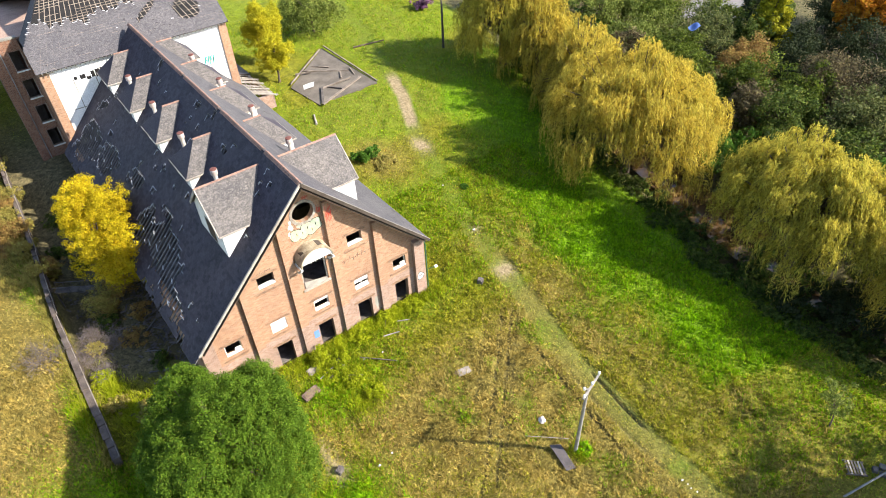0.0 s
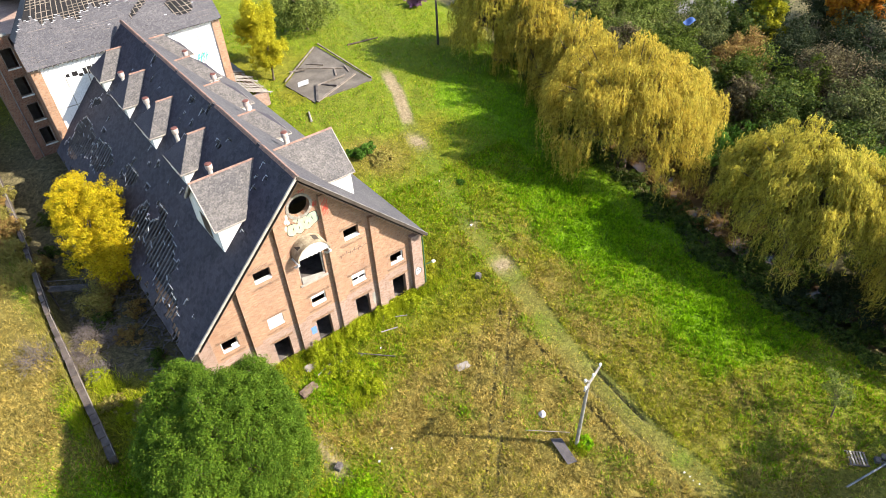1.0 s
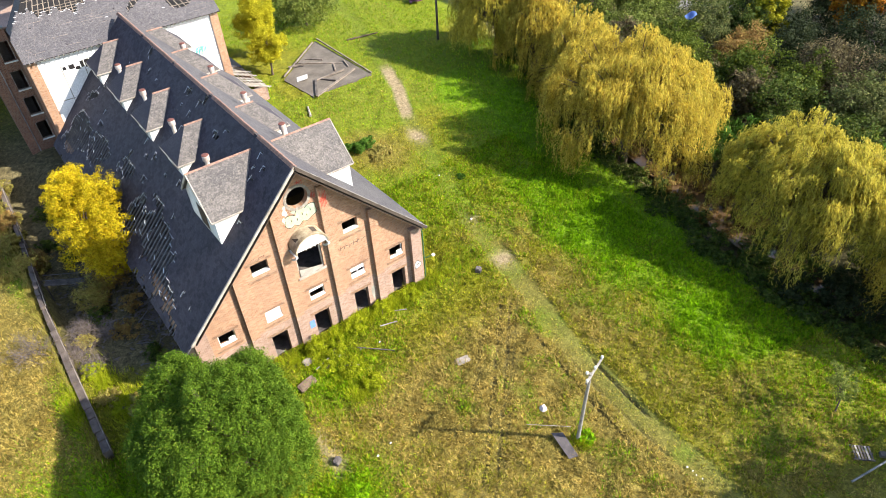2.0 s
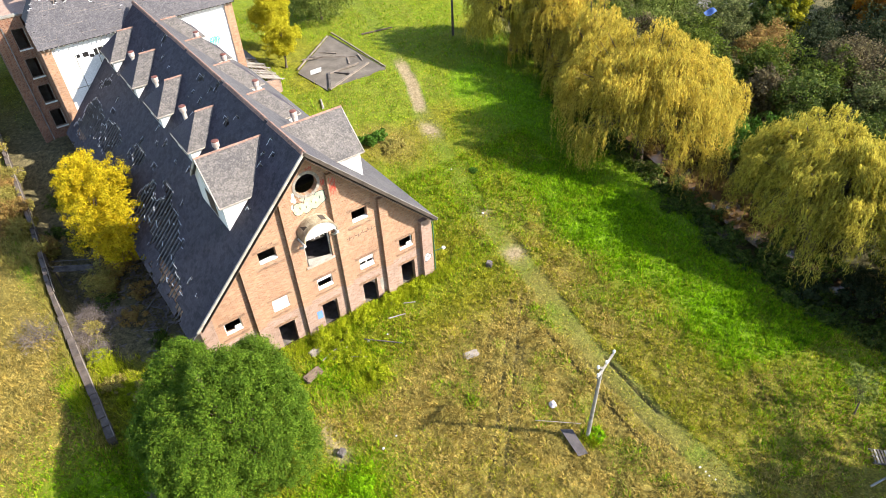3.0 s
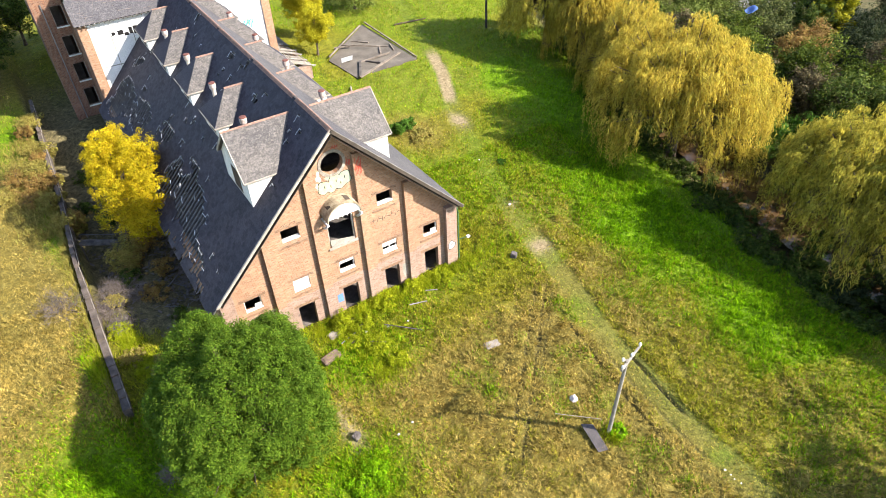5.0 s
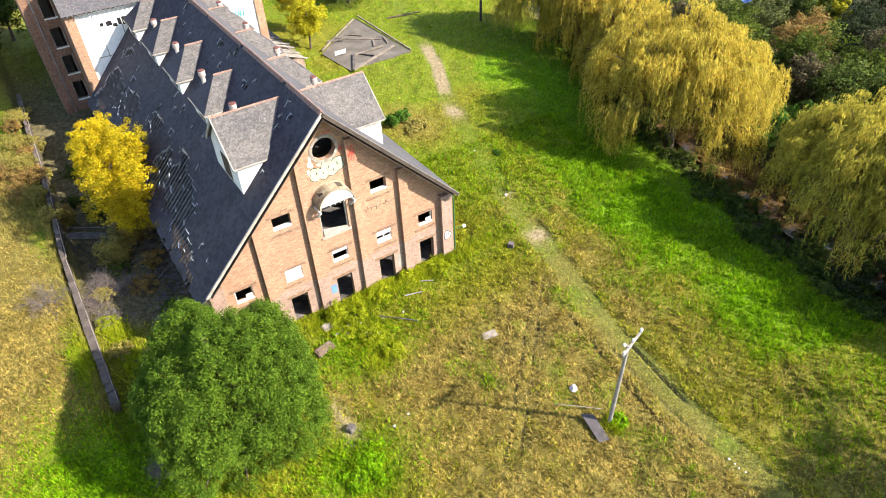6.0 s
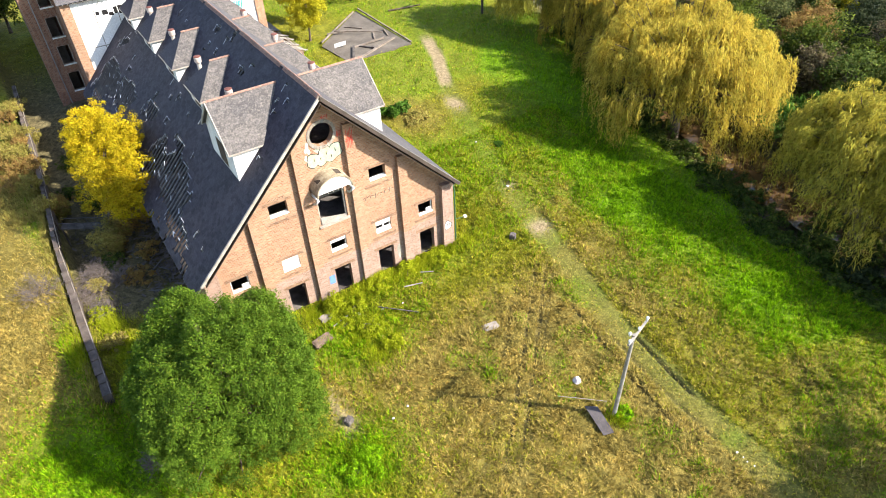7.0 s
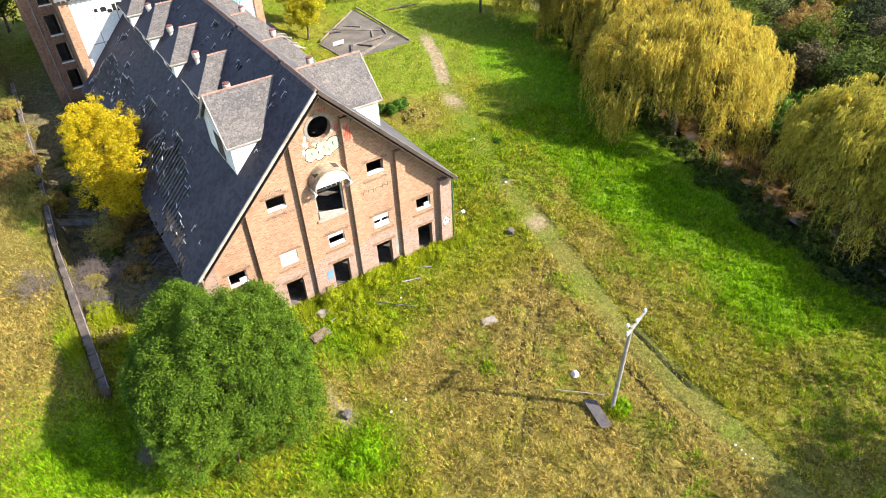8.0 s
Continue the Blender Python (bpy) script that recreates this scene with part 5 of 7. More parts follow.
def domed_tree(base, height, radii, leaf, label, clumps, per, size, seed):
    """A round-headed tree: a broad dome of tight leaf clumps over short limbs."""
    x, y = base
    z = float(rise(x, y)) - 0.1
    ob = thing("broadleaf_tree", (x, y, z), label, "tree")
    g = np.random.default_rng(seed)
    d = unit(g.normal(size=(clumps, 3)))
    d[:, 2] = np.abs(d[:, 2]) * np.where(g.random(clumps) < 0.25, -0.45, 1.0)
    d = unit(d)
    # the dome: flatter on top than a ball, with broad swellings and deep folds between boughs
    e = 2.6
    skin = 1.0 / (np.abs(d[:, 0]) ** e + np.abs(d[:, 1]) ** e + np.abs(d[:, 2]) ** e) ** (1 / e)
    heart = unit(g.normal(size=(30, 3)) * np.array([1, 1, 0.8]) + np.array([0, 0, 0.3]))
    swell = g.uniform(0.14, 0.32, 30)
    bough = np.max(ease(d @ heart.T, 0.84, 0.985) * swell, 1)
    lop = 1 + 0.04 * np.sin(3 * np.arctan2(d[:, 1], d[:, 0]) + 2.4) + 0.04 * np.sin(5 * np.arctan2(d[:, 1], d[:, 0]))
    skin = skin * lop * (0.76 + bough) * g.uniform(0.90, 1.04, clumps)
    mid = np.array([x, y, z + height * 0.42])
    pts = mid + d * skin[:, None] * np.array([radii[0], radii[1], height * 0.58])
    pts[:, 2] = np.maximum(pts[:, 2], z + 0.6)
    bm = bmesh.new()
    rod(bm, [(x, y, z), (x, y + 0.1, z + 1.2), (x + 0.2, y, z + height * 0.5)], [0.45, 0.34, 0.2], 10)
    part("trunk", bm, M_BARK, ob)
    bm = bmesh.new()
    for i in g.choice(clumps, 40, replace=False):
        a = Vector((x, y, z + height * g.uniform(0.12, 0.45)))
        b = Vector(mid).lerp(Vector(pts[i]), 0.95)
        rod(bm, [a, a.lerp(b, 0.5) + Vector((0, 0, 0.4)), b], [0.13, 0.08, 0.025], 6)
    part("branchwork", bm, M_BARK, ob, "", "stuff")
    outer = leaf_cloud(pts, g.uniform(0.26, 0.5, clumps), per, size, seed + 2, 0.75)
    inner = leaf_cloud(mid + d[:500] * skin[:500, None] * g.uniform(0.5, 0.86, (500, 1)) * np.array([radii[0], radii[1], height * 0.58]), np.full(500, 0.6), 40, size * 1.7, seed + 3)
    hang("crown", leaf_mesh("crown", np.concatenate([outer, inner])), leaf, ob)
    return ob


domed_tree((-10.6, -6.95), 9.2, (4.55, 4.8), M_LEAF_GREEN, "dense dark green broadleaf tree in front of the gable", 2500, 95, 0.06, 21)
tree("golden_tree", (-12.9, 16.6), 13.6, (3.2, 6.4), M_LEAF_GOLD, "slender tree with bright golden autumn leaves", "tree", 1300, 70, 0.072, 33, 0.2, 0.1, clump_r=0.42, lobes=48, fine=True, crown_mid=(2.2, 0.0, -1.0), core=3000)
willow((37.8, 2.4), 12.2, (9.9, 10.8), 41, "golden weeping willow leaning over the creek bank", 5600, skirt=0.08, droop=0.36)
willow((37.4, -17.0), 12.2, (6.8, 9.6), 42, "olive yellow weeping willow beside the creek", 5000, M_LEAF_OLIVE, skirt=0.02, droop=0.3)
willow((42.0, 27.2), 12.6, (6.7, 7.5), 43, "tall thinning weeping willow beside the pole", 3000, M_LEAF_OLIVE, skirt=0.1)
willow((42.5, 20.8), 11.4, (5.2, 5.9), 44, "weeping willow in the middle of the row", 2600, skirt=0.05)
willow((41.4, 12.6), 11.4, (5.8, 6.4), 46, "weeping willow crowded between its neighbours", 2200, skirt=0.05)
# mostly out of view, added and sized for its shadow on the lawn
willow((37.8, -29.6), 14.0, (6.8, 6.8), 45, "weeping willow at the row's end, added to shade the lawn", 2200, skirt=0.1)

# thicket beyond the creek
THICKET = [
    ((50.5, -7), 7.5, 3.8, M_LEAF_DARK), ((60, -7), 9.0, 4.6, M_LEAF_BROWN), ((56, -12), 7.5, 4.0, M_LEAF_GREY), ((55, -1), 8, 3.8, M_LEAF_MOSS),
    ((60, 4.0), 7.0, 3.0, M_LEAF_RUSSET), ((64, -1), 8, 3.6, M_LEAF_SHADED), ((54, 9), 7.5, 4.2, M_LEAF_MOSS), ((60, 11), 8.5, 4.6, M_LEAF_GREY),
    ((55, 16), 7.5, 4.2, M_LEAF_PALE), ((62, 19), 8.0, 4.4, M_LEAF_MOSS), ((57, 24), 8.5, 4.5, M_LEAF_PALE), ((64, 28), 8.5, 5.0, M_LEAF_GREY),
    ((58, 33), 9, 5.0, M_LEAF_PALE), ((56, 41), 9, 5.0, M_LEAF_GREY), ((67, 37), 9, 5.0, M_LEAF_DARK), ((67, 12), 7, 3.4, M_LEAF_MOSS),
    ((66, 7), 6.5, 2.8, M_LEAF_DARK), ((72, 8.5), 9, 3.0, M_LEAF_DARK), ((44.5, -4.5), 4.2, 2.6, M_LEAF_FRESH), ((47, -12), 5.0, 3.0, M_LEAF_FRESH),
    ((50, -19), 6, 3.4, M_LEAF_FRESH), ((55, -20), 7, 4.0, M_LEAF_DARK), ((52, -13.5), 6, 3.4, M_LEAF_DARK), ((68, -9), 8, 4.0, M_LEAF_SHADED),
    ((66, -17), 9, 5.0, M_LEAF_SHADED), ((80, -8), 11, 6, M_LEAF_SHADED), ((76, -18), 11, 6, M_LEAF_SHADED), ((88, -16), 12, 7, M_LEAF_SHADED),
    ((48.5, 2.5), 6.5, 3.4, M_LEAF_DARK), ((52, 5), 7.5, 3.6, M_LEAF_MOSS), ((48, 9), 6.5, 3.2, M_LEAF_DARK), ((51, -3), 7.0, 3.4, M_LEAF_BROWN), ((46.5, -9), 5.5, 2.8, M_LEAF_DARK), ((57, -5), 8.0, 3.2, M_LEAF_MOSS),
    ((50, 13), 7.5, 3.6, M_LEAF_BROWN), ((51, 19), 8, 3.8, M_LEAF_PALE), ((51, 27), 8.5, 4.0, M_LEAF_GREY), ((58, 2), 6.5, 3.0, M_LEAF_RUSSET), ((63, -13), 8, 4.0, M_LEAF_SHADED), ((64, 23), 8, 4.0, M_LEAF_PALE),
    ((72, -5), 9.5, 4.6, M_LEAF_SHADED), ((82, 3.5), 6.0, 4.0, M_LEAF_SHADED), ((70, 1.5), 6.5, 3.4, M_LEAF_SHADED), ((90, -4), 11, 6, M_LEAF_SHADED), ((84, -10), 10, 5, M_LEAF_SHADED), ((75, 10.5), 6.5, 3.4, M_LEAF_SHADED),
    ((74, -9), 8.5, 4.2, M_LEAF_SHADED), ((84, 6), 9, 5, M_LEAF_SHADED), ((63, -25), 9, 5, M_LEAF_SHADED),
]
WORDS = {M_LEAF_DARK: "dark green thicket tree beyond the creek", M_LEAF_GREY: "grey-green thicket tree beyond the creek", M_LEAF_FRESH: "fresh green thicket tree beyond the creek", M_LEAF_RUSSET: "russet-topped thicket tree beyond the creek", M_LEAF_PALE: "soft pale green thicket tree beyond the creek", M_LEAF_MOSS: "yellowish green thicket tree beyond the creek", M_LEAF_BROWN: "half bare brownish thicket tree beyond the creek", M_LEAF_SHADED: "tree beyond the creek with leaves coloured dark for shade"}
for i, (base, h, r, leaf) in enumerate(THICKET):
    tree("thicket_tree", base, h, (r * 1.2, r * 1.15), leaf, WORDS[leaf], "tree", 170, 56, 0.14, 100 + 3 * i, 0.25, 0.0, "thicket beyond the creek", 0.3)
conifer = tree("conifer", (69, 6.4), 12.5, (1.0, 1.0), M_LEAF_LIME, "lime yellow conifer in the thicket", "tree", 20, 30, 0.2, 301, 0.3, 0.1)
g = np.random.default_rng(302)
h = g.random(230) ** 1.3
a = g.uniform(0, 6.28, 230)
r = (3.0 * (1 - h) + 0.25) * g.uniform(0.7, 1.05, 230)
tips = np.stack([69 + r * np.cos(a), 6.4 + r * np.sin(a), float(rise(69, 6.4)) + 0.9 + 11.8 * h], -1)
hang("crown", leaf_mesh("crown", leaf_cloud(tips, 0.6 * g.uniform(0.7, 1.2, 230), 60, 0.2, 303)), M_LEAF_LIME, conifer)
tree("autumn_tree", (76.5, -1.0), 10.4, (3.6, 3.6), M_LEAF_ORANGE, "bright orange autumn tree", "tree", 150, 80, 0.24, 305, 0.3, 0.3)
tree("golden_tree", (17.4, 45.6), 9.4, (2.9, 3.0), M_LEAF_LEMON, "yellow feathery tree beside the concrete ruin", "tree", 620, 56, 0.085, 311, 0.16, 0.12, "yellow trees by the ruin", clump_r=0.42, lobes=22, fine=True)
tree("golden_tree", (16.3, 41.0), 7.4, (2.6, 2.7), M_LEAF_LEMON, "small yellow tree beside the concrete ruin", "tree", 520, 56, 0.085, 317, 0.13, 0.08, "yellow trees by the ruin", clump_r=0.42, lobes=20, fine=True)
tree("green_tree", (27, 51.5), 8, (5.8, 5.8), M_LEAF_PALE, "loose olive green tree behind the ruin", "tree", 220, 64, 0.15, 319, 0.2, 0.0)

# ---- pole, slab, wall ----
pole = thing("power_pole", (8.25, -18.8, float(rise(8.25, -18.8))), "silvered timber power pole with a slanted crossarm", "pole")
bm = bmesh.new()
pz = float(rise(8.25, -18.8))
rod(bm, [(8.24, -18.83, pz - 0.2), (7.97, -19.12, pz + 4.0), (7.6, -19.48, pz + 8.05)], [0.135, 0.115, 0.095], 12)
part("shaft", bm, M_POLE, pole)
bm = bmesh.new()
beam(bm, (6.95, -19.74, pz + 7.9), (9.08, -19.06, pz + 7.9), 0.11, 0.13)
part("crossarm", bm, M_POLE, pole)

wall_run = thing("boundary_wall", (-16.7, 20, 0.5), "low weathered concrete boundary wall running beside the yard", "wall", kind="structure")
ys = [(-16.75, -0.8, 0.85), (-16.75, 5, 1.3), (-16.75, 15, 2.0), (-16.25, 24, 2.55), (-15.95, 38, 3.1), (-15.7, 46, 3.4)]
g = np.random.default_rng(88)
wy = [p[1] for p in ys]
y = -0.8
while y < 45.5:
    n = y + g.uniform(0.8, 1.7)
    xm, zm = np.interp((y + n) / 2, wy, [p[0] for p in ys]), np.interp((y + n) / 2, wy, [p[2] for p in ys])
    half = 0.23 if y < 8 else 0.23 - 0.08 * min(1, (y - 8) / 6)
    bm = bmesh.new()
    beam(bm, (xm + g.normal(0, 0.03), y, zm - 0.9 + g.normal(0, 0.05)), (xm + g.normal(0, 0.03), n + 0.02, zm - 0.9 + g.normal(0, 0.05)), half * 2, 1.9)
    part("wall_block", bm, M_WALLTOP, wall_run)
    y = n
# paler strip painted in for the lit lip along the yard side
bm = bmesh.new()
for (xa, ya, za), (xb, yb, zb) in zip(ys, ys[1:]):
    beam(bm, (xa + 0.25, ya, za - 0.05), (xb + (0.25 if yb < 10 else 0.17), yb, zb - 0.05), 0.05, 0.12)
part("wall_edge", bm, M_STONE, wall_run, "paler strip for the sunlit edge of the wall")

ruin = thing("concrete_floor_slab", (21, 38, 1.6), "cracked concrete floor slab of a vanished building", "slab")
bm = bmesh.new()
prism(bm, [(17.3, 32.4), (25.8, 32.7), (25.2, 45.8), (16.6, 38.5)], 0.0, 0.5)
for v in bm.verts:
    v.co.z = float(rise(v.co.x, v.co.y)) + (0.14 if v.co.z > 0.2 else -0.4)
part("slab", bm, M_SLAB, ruin)


# ---- creek ----
bm = bmesh.new()
prev = None
for y in np.arange(-60, 40, 2.0):
    line = 38.0 + 5.0 * math.sin(max((y + 6) * 0.05, -0.35)) + (max(y - 10, 0)) * 0.35
    z = 0.045 * y - 1.45
    row = [bm.verts.new((line - 1.5, y, z)), bm.verts.new((line + 1.5, y, z))]
    if prev:
        bm.faces.new((prev[0], prev[1], row[1], row[0]))
    prev = row
tagged(part("creek_water", bm, M_WATER, None, "still brown creek water under the willows", "structure"), category="water")


# ---- grass ----
def blades(x, y, height, width, lean, seed, swirl=None):
    """Grass blades as narrow tapering quads standing on the ground."""
    g = np.random.default_rng(seed)
    n = len(x)
    z = rise(x, y) + tussocks(x, y)
    ang = g.uniform(0, 2 * math.pi, n) if swirl is None else swirl + g.normal(0, 1.2, n)
    tilt = lean * g.uniform(0.4, 1.3, n)
    h = height * g.uniform(0.55, 1.35, n)
    top = np.stack([np.cos(ang) * np.sin(tilt), np.sin(ang) * np.sin(tilt), np.cos(tilt)], -1) * h[:, None]
    a2 = ang + math.pi / 2 + g.normal(0, 0.5, n)
    side = np.stack([np.cos(a2), np.sin(a2), np.zeros(n)], -1) * (width * g.uniform(0.6, 1.4, n))[:, None]
    base = np.stack([x, y, z - 0.03], -1)
    return np.stack([base - side, base + side, base + top], 1)


def scatter(n, seed, lo=(-34, -33), hi=(46, 62)):
    g = np.random.default_rng(seed)
    x, y = g.uniform(lo[0], hi[0], n), g.uniform(lo[1], hi[1], n)
    inside = (np.abs(x) < 9.6) & (y > -0.1) | (np.abs(x + 16.95) < 0.5) & (y > -1) | (x > 17) & (x < 25.8) & (y > 32.4) & (y < 45) | (x > 9) & (x < 13.3) & (y > 35.4) & (y < 54)
    near = g.random(n) < np.where(y > 20, 0.55, 1.0)
    ok = ~inside & near
    return x[ok], y[ok], g.random(ok.sum())


def grass():
    x, y, r = scatter(480000, 61)
    x2, y2, r2 = scatter(620000, 63, (-24, -31), (30, 12))
    x, y, r = np.concatenate([x, x2]), np.concatenate([y, y2]), np.concatenate([r, r2])
    # gather the blades into tufts of their own height
    c = 0.34
    u = (0.82 * x + 0.57 * y) / c + 3.2 * fuzz(x, y, 1.9, 3)
    v = (-0.57 * x + 0.82 * y) / c + 3.2 * fuzz(x + 31, y + 17, 1.9, 3)
    ci, cj = np.floor(u).astype(int), np.floor(v).astype(int)
    hx, hy, hz = (LAT[(ci + a) % 256, (cj + b) % 256] for a, b in ((0, 0), (71, 37), (13, 151)))
    du, dv = (ci + 0.05 + 0.9 * hx - u) * c * 0.36, (cj + 0.05 + 0.9 * hy - v) * c * 0.36
    x, y = x + 0.82 * du - 0.57 * dv, y + 0.57 * du + 0.82 * dv
    lush, dry, bare, worn = cover(x, y)
    keep = r > np.maximum.reduce([bare * 1.2, worn * 0.8, np.sqrt(np.clip(rut_lines(x, y), 0, 1)) * 0.97, np.sqrt(np.clip(row_lines(x, y), 0, 1)) * 0.9, mould(x, y) * 1.1])
    x, y, lush, dry, hz = x[keep], y[keep], lush[keep], dry[keep], hz[keep]
    g = np.random.default_rng(62)
    pick = g.random(len(x))
    swirl = fuzz(x, y, 2.2, 2) * 14
    clump = (0.2 + 1.5 * fuzz(x + 9, y + 4, 0.8, 2)) * (0.55 + 1.0 * hz) * (1 - 0.6 * worn[keep])
    yard = (x > -16.4) & (x < -9) & (y > 0)
    kinds = np.where(pick < lush, 0, np.where(g.random(len(x)) < dry, 1, 2))
    for k, name, mat, h, w, lean, label in ((0, "lush_grass", M_GRASS_LUSH, 0.28, 0.034, 0.6, "lush bright green grass"), (1, "dry_grass", M_GRASS_DRY, 0.29, 0.028, 1.1, "flattened straw-coloured dry grass"), (2, "meadow_grass", M_GRASS, 0.27, 0.030, 0.85, "yellow-green meadow grass")):
        s = (kinds == k) & ~(yard & (pick < 0.7))
        q = blades(x[s], y[s], h * clump[s], w, lean, 70 + k, swirl[s] if k == 1 else None)
        ob = hang(name, leaf_mesh(name, q), mat, None, label, "stuff")
        tagged(ob, category="grass")
    # tall weeds against the gable and round mounds
    g = np.random.default_rng(66)
    xs, ys, hs = [], [], []
    for cx, cy, rx, ry, n, h in ((4.5, -0.9, 6.0, 0.9, 8000, 0.5), (-1.4, -1.5, 2.6, 1.2, 3500, 0.5), (-0.6, -4.4, 2.0, 1.4, 2200, 0.42), (-0.8, -6.5, 1.3, 1.4, 1500, 0.38), (-5.6, -13.2, 1.3, 1.6, 2500, 0.35),
                                 (8.55, -19.1, 0.55, 0.5, 1600, 0.5), (-13.6, 2.0, 1.6, 1.6, 2500, 0.6), (-15.2, 5.5, 0.8, 2.0, 1500, 0.5), (-17.5, 3.5, 0.6, 2.2, 1500, 0.45)):
        xs.append(g.normal(cx, rx * 0.55, n))
        ys.append(g.normal(cy, ry * 0.55, n))
        hs.append(np.full(n, h))
    x, y, h = np.concatenate(xs), np.concatenate(ys), np.concatenate(hs)
    ok = ~((np.abs(x) < 9.5) & (y > -0.38))
    x, y, h = x[ok], y[ok], h[ok]
    g = np.random.default_rng(68)
    n = 16000
    y0 = np.where(g.random(n) < 0.4, g.uniform(-1, 22, n), g.uniform(20, 38, n))
    x0 = -16.6 - np.abs(g.normal(0, 1.7, n)) * np.where(y0 < 20, 0.3, 1.0)
    ob = hang("tall_dry_grass", leaf_mesh("tall_dry_grass", blades(x0, y0, 0.5 * (0.4 + fuzz(x0, y0, 1.3, 2)), 0.022, 0.6, 69)), M_LEAF_STRAW, None, "tall straw and russet scrub along the boundary wall", "stuff")
    tagged(ob, category="scrub")
    ob = hang("tall_weeds", leaf_mesh("tall_weeds", blades(x, y, h * (0.6 + 0.8 * fuzz(x, y, 0.8, 2)), 0.026, 0.6, 67)), M_WEED, None, "tall yellow-green weeds against the gable wall", "stuff")
    tagged(ob, category="weeds")


grass()


# ---- paint on the gable ----
def ring_patch(name, cx, cz, rx, rz, y, mat, label, wobble=0.12, seed=1, n=28):
    """A flat blob of paint on the gable wall."""
    g = np.random.default_rng(seed)
    ph = g.uniform(0, 6.28, 3)
    bm = bmesh.new()
    v = []
    for i in range(n):
        a = 2 * math.pi * i / n
        q = 1 + wobble * (math.sin(3 * a + ph[0]) + 0.6 * math.sin(5 * a + ph[1]))
        v.append(bm.verts.new((cx + rx * q * math.cos(a), y, cz + rz * q * math.sin(a))))
    f = bm.faces.new(v)
    r = bmesh.ops.extrude_face_region(bm, geom=[f])
    for e in r["geom"]:
        if isinstance(e, bmesh.types.BMVert):
            e.co.y += 0.003
    bmesh.ops.recalc_face_normals(bm, faces=bm.faces)
    return part(name, bm, mat, house, label)


# bubble shapes between the round opening and the hood, with dark outlines
BUBBLES = ((-0.66, 11.08, 0.46), (-0.22, 11.0, 0.42), (0.2, 11.28, 0.52), (0.82, 11.34, 0.48), (0.5, 11.0, 0.36))
for i, (cx, cz, r) in enumerate(BUBBLES):
    ring_patch("painted_outline", cx, cz, r + 0.05, r + 0.05, -0.008 - 0.0008 * i, M_PAINT_DARK, "dark sprayed outline", 0.1, 20 + i)
    ring_patch("painted_bubble", cx, cz, r, r, -0.014 - 0.0008 * i, M_PAINT_YELLOW if i != 3 else M_PAINT_GREEN, "pale yellow sprayed bubble shape", 0.1, 20 + i)
    ring_patch("painted_mark", cx + 0.02, cz + 0.05, 0.035, 0.13, -0.022, M_PAINT_DARK, "", 0.15, 40 + i, 14)
ring_patch("painted_haze", 0.2, 11.65, 0.7, 0.22, -0.006, M_PAINT_GREEN, "pale green sprayed haze", 0.2, 51)
ring_patch("painted_haze", -0.95, 12.0, 0.14, 0.4, -0.007, M_PAINT_WHITE, "white sprayed scrawl", 0.3, 52)
ring_patch("painted_haze", -1.05, 11.3, 0.16, 0.3, -0.007, M_PAINT_WHITE, "white sprayed scrawl", 0.3, 53)


def scrawl(name, x, z, w, h, n, mat, seed, label, thick=0.035, y=-0.008):
    """Unreadable strokes as thin bars on the wall."""
    g = np.random.default_rng(seed)
    bm = bmesh.new()
    for i in range(n):
        cx, cz = x + w * (i + 0.5) / n, z + g.uniform(-0.1, 0.1) * h
        a = g.uniform(-0.5, 0.5) + (1.2 if i % 2 else 0.2)
        dx, dz = math.cos(a) * w / n * 0.7, math.sin(a) * h * 0.5
        beam(bm, (cx - dx, y, cz - dz), (cx + dx, y, cz + dz), 0.006, thick)
    return part(name, bm, mat, house, label, "stuff")


scrawl("sprayed_scrawl", 1.5, 11.95, 0.5, 1.4, 10, M_PAINT_RED, 3, "red sprayed scrawl", y=-0.318)
scrawl("sprayed_scrawl", 0.2, 13.75, 0.5, 0.35, 6, M_PAINT_RED, 4, "red sprayed scrawl")
scrawl("sprayed_scrawl", 1.05, 12.4, 0.3, 0.6, 5, M_PAINT_RED, 5, "red sprayed scrawl", y=-0.05)
scrawl("sprayed_scrawl", 2.2, 6.95, 2.4, 0.45, 13, M_PAINT_DARK, 6, "dark sprayed scrawl", 0.03)
scrawl("sprayed_scrawl", -4.1, 9.42, 1.1, 0.25, 6, M_PAINT_DARK, 7, "dark sprayed scrawl", 0.025)
scrawl("sprayed_scrawl", -4.4, 1.4, 0.4, 0.3, 4, M_PAINT_DARK, 8, "dark sprayed scrawl", 0.025)
ring_patch("painted_blob", 8.75, 2.05, 0.34, 0.42, -0.426, M_PAINT_DARK, "dark sprayed outline", 0.1, 60)
ring_patch("painted_blob", 8.75, 2.05, 0.28, 0.36, -0.432, M_PAINT_WHITE, "white sprayed blob", 0.1, 60)
ring_patch("painted_blob", 8.68, 2.12, 0.06, 0.09, -0.438, M_PAINT_DARK, "", 0.1, 61, 12)
ring_patch("painted_blob", 8.86, 2.12, 0.06, 0.09, -0.438, M_PAINT_DARK, "", 0.1, 62, 12)
part("painted_patch", bmesh_boxes([((-1.15, -0.008, 0.95), (-0.72, -0.004, 1.7))]), M_PAINT_BLUE, house, "pale blue painted patch")
ring_patch("painted_patch", 4.6, 1.3, 0.16, 0.7, -0.008, M_CONCRETE, "pale patched render", 0.1, 64)
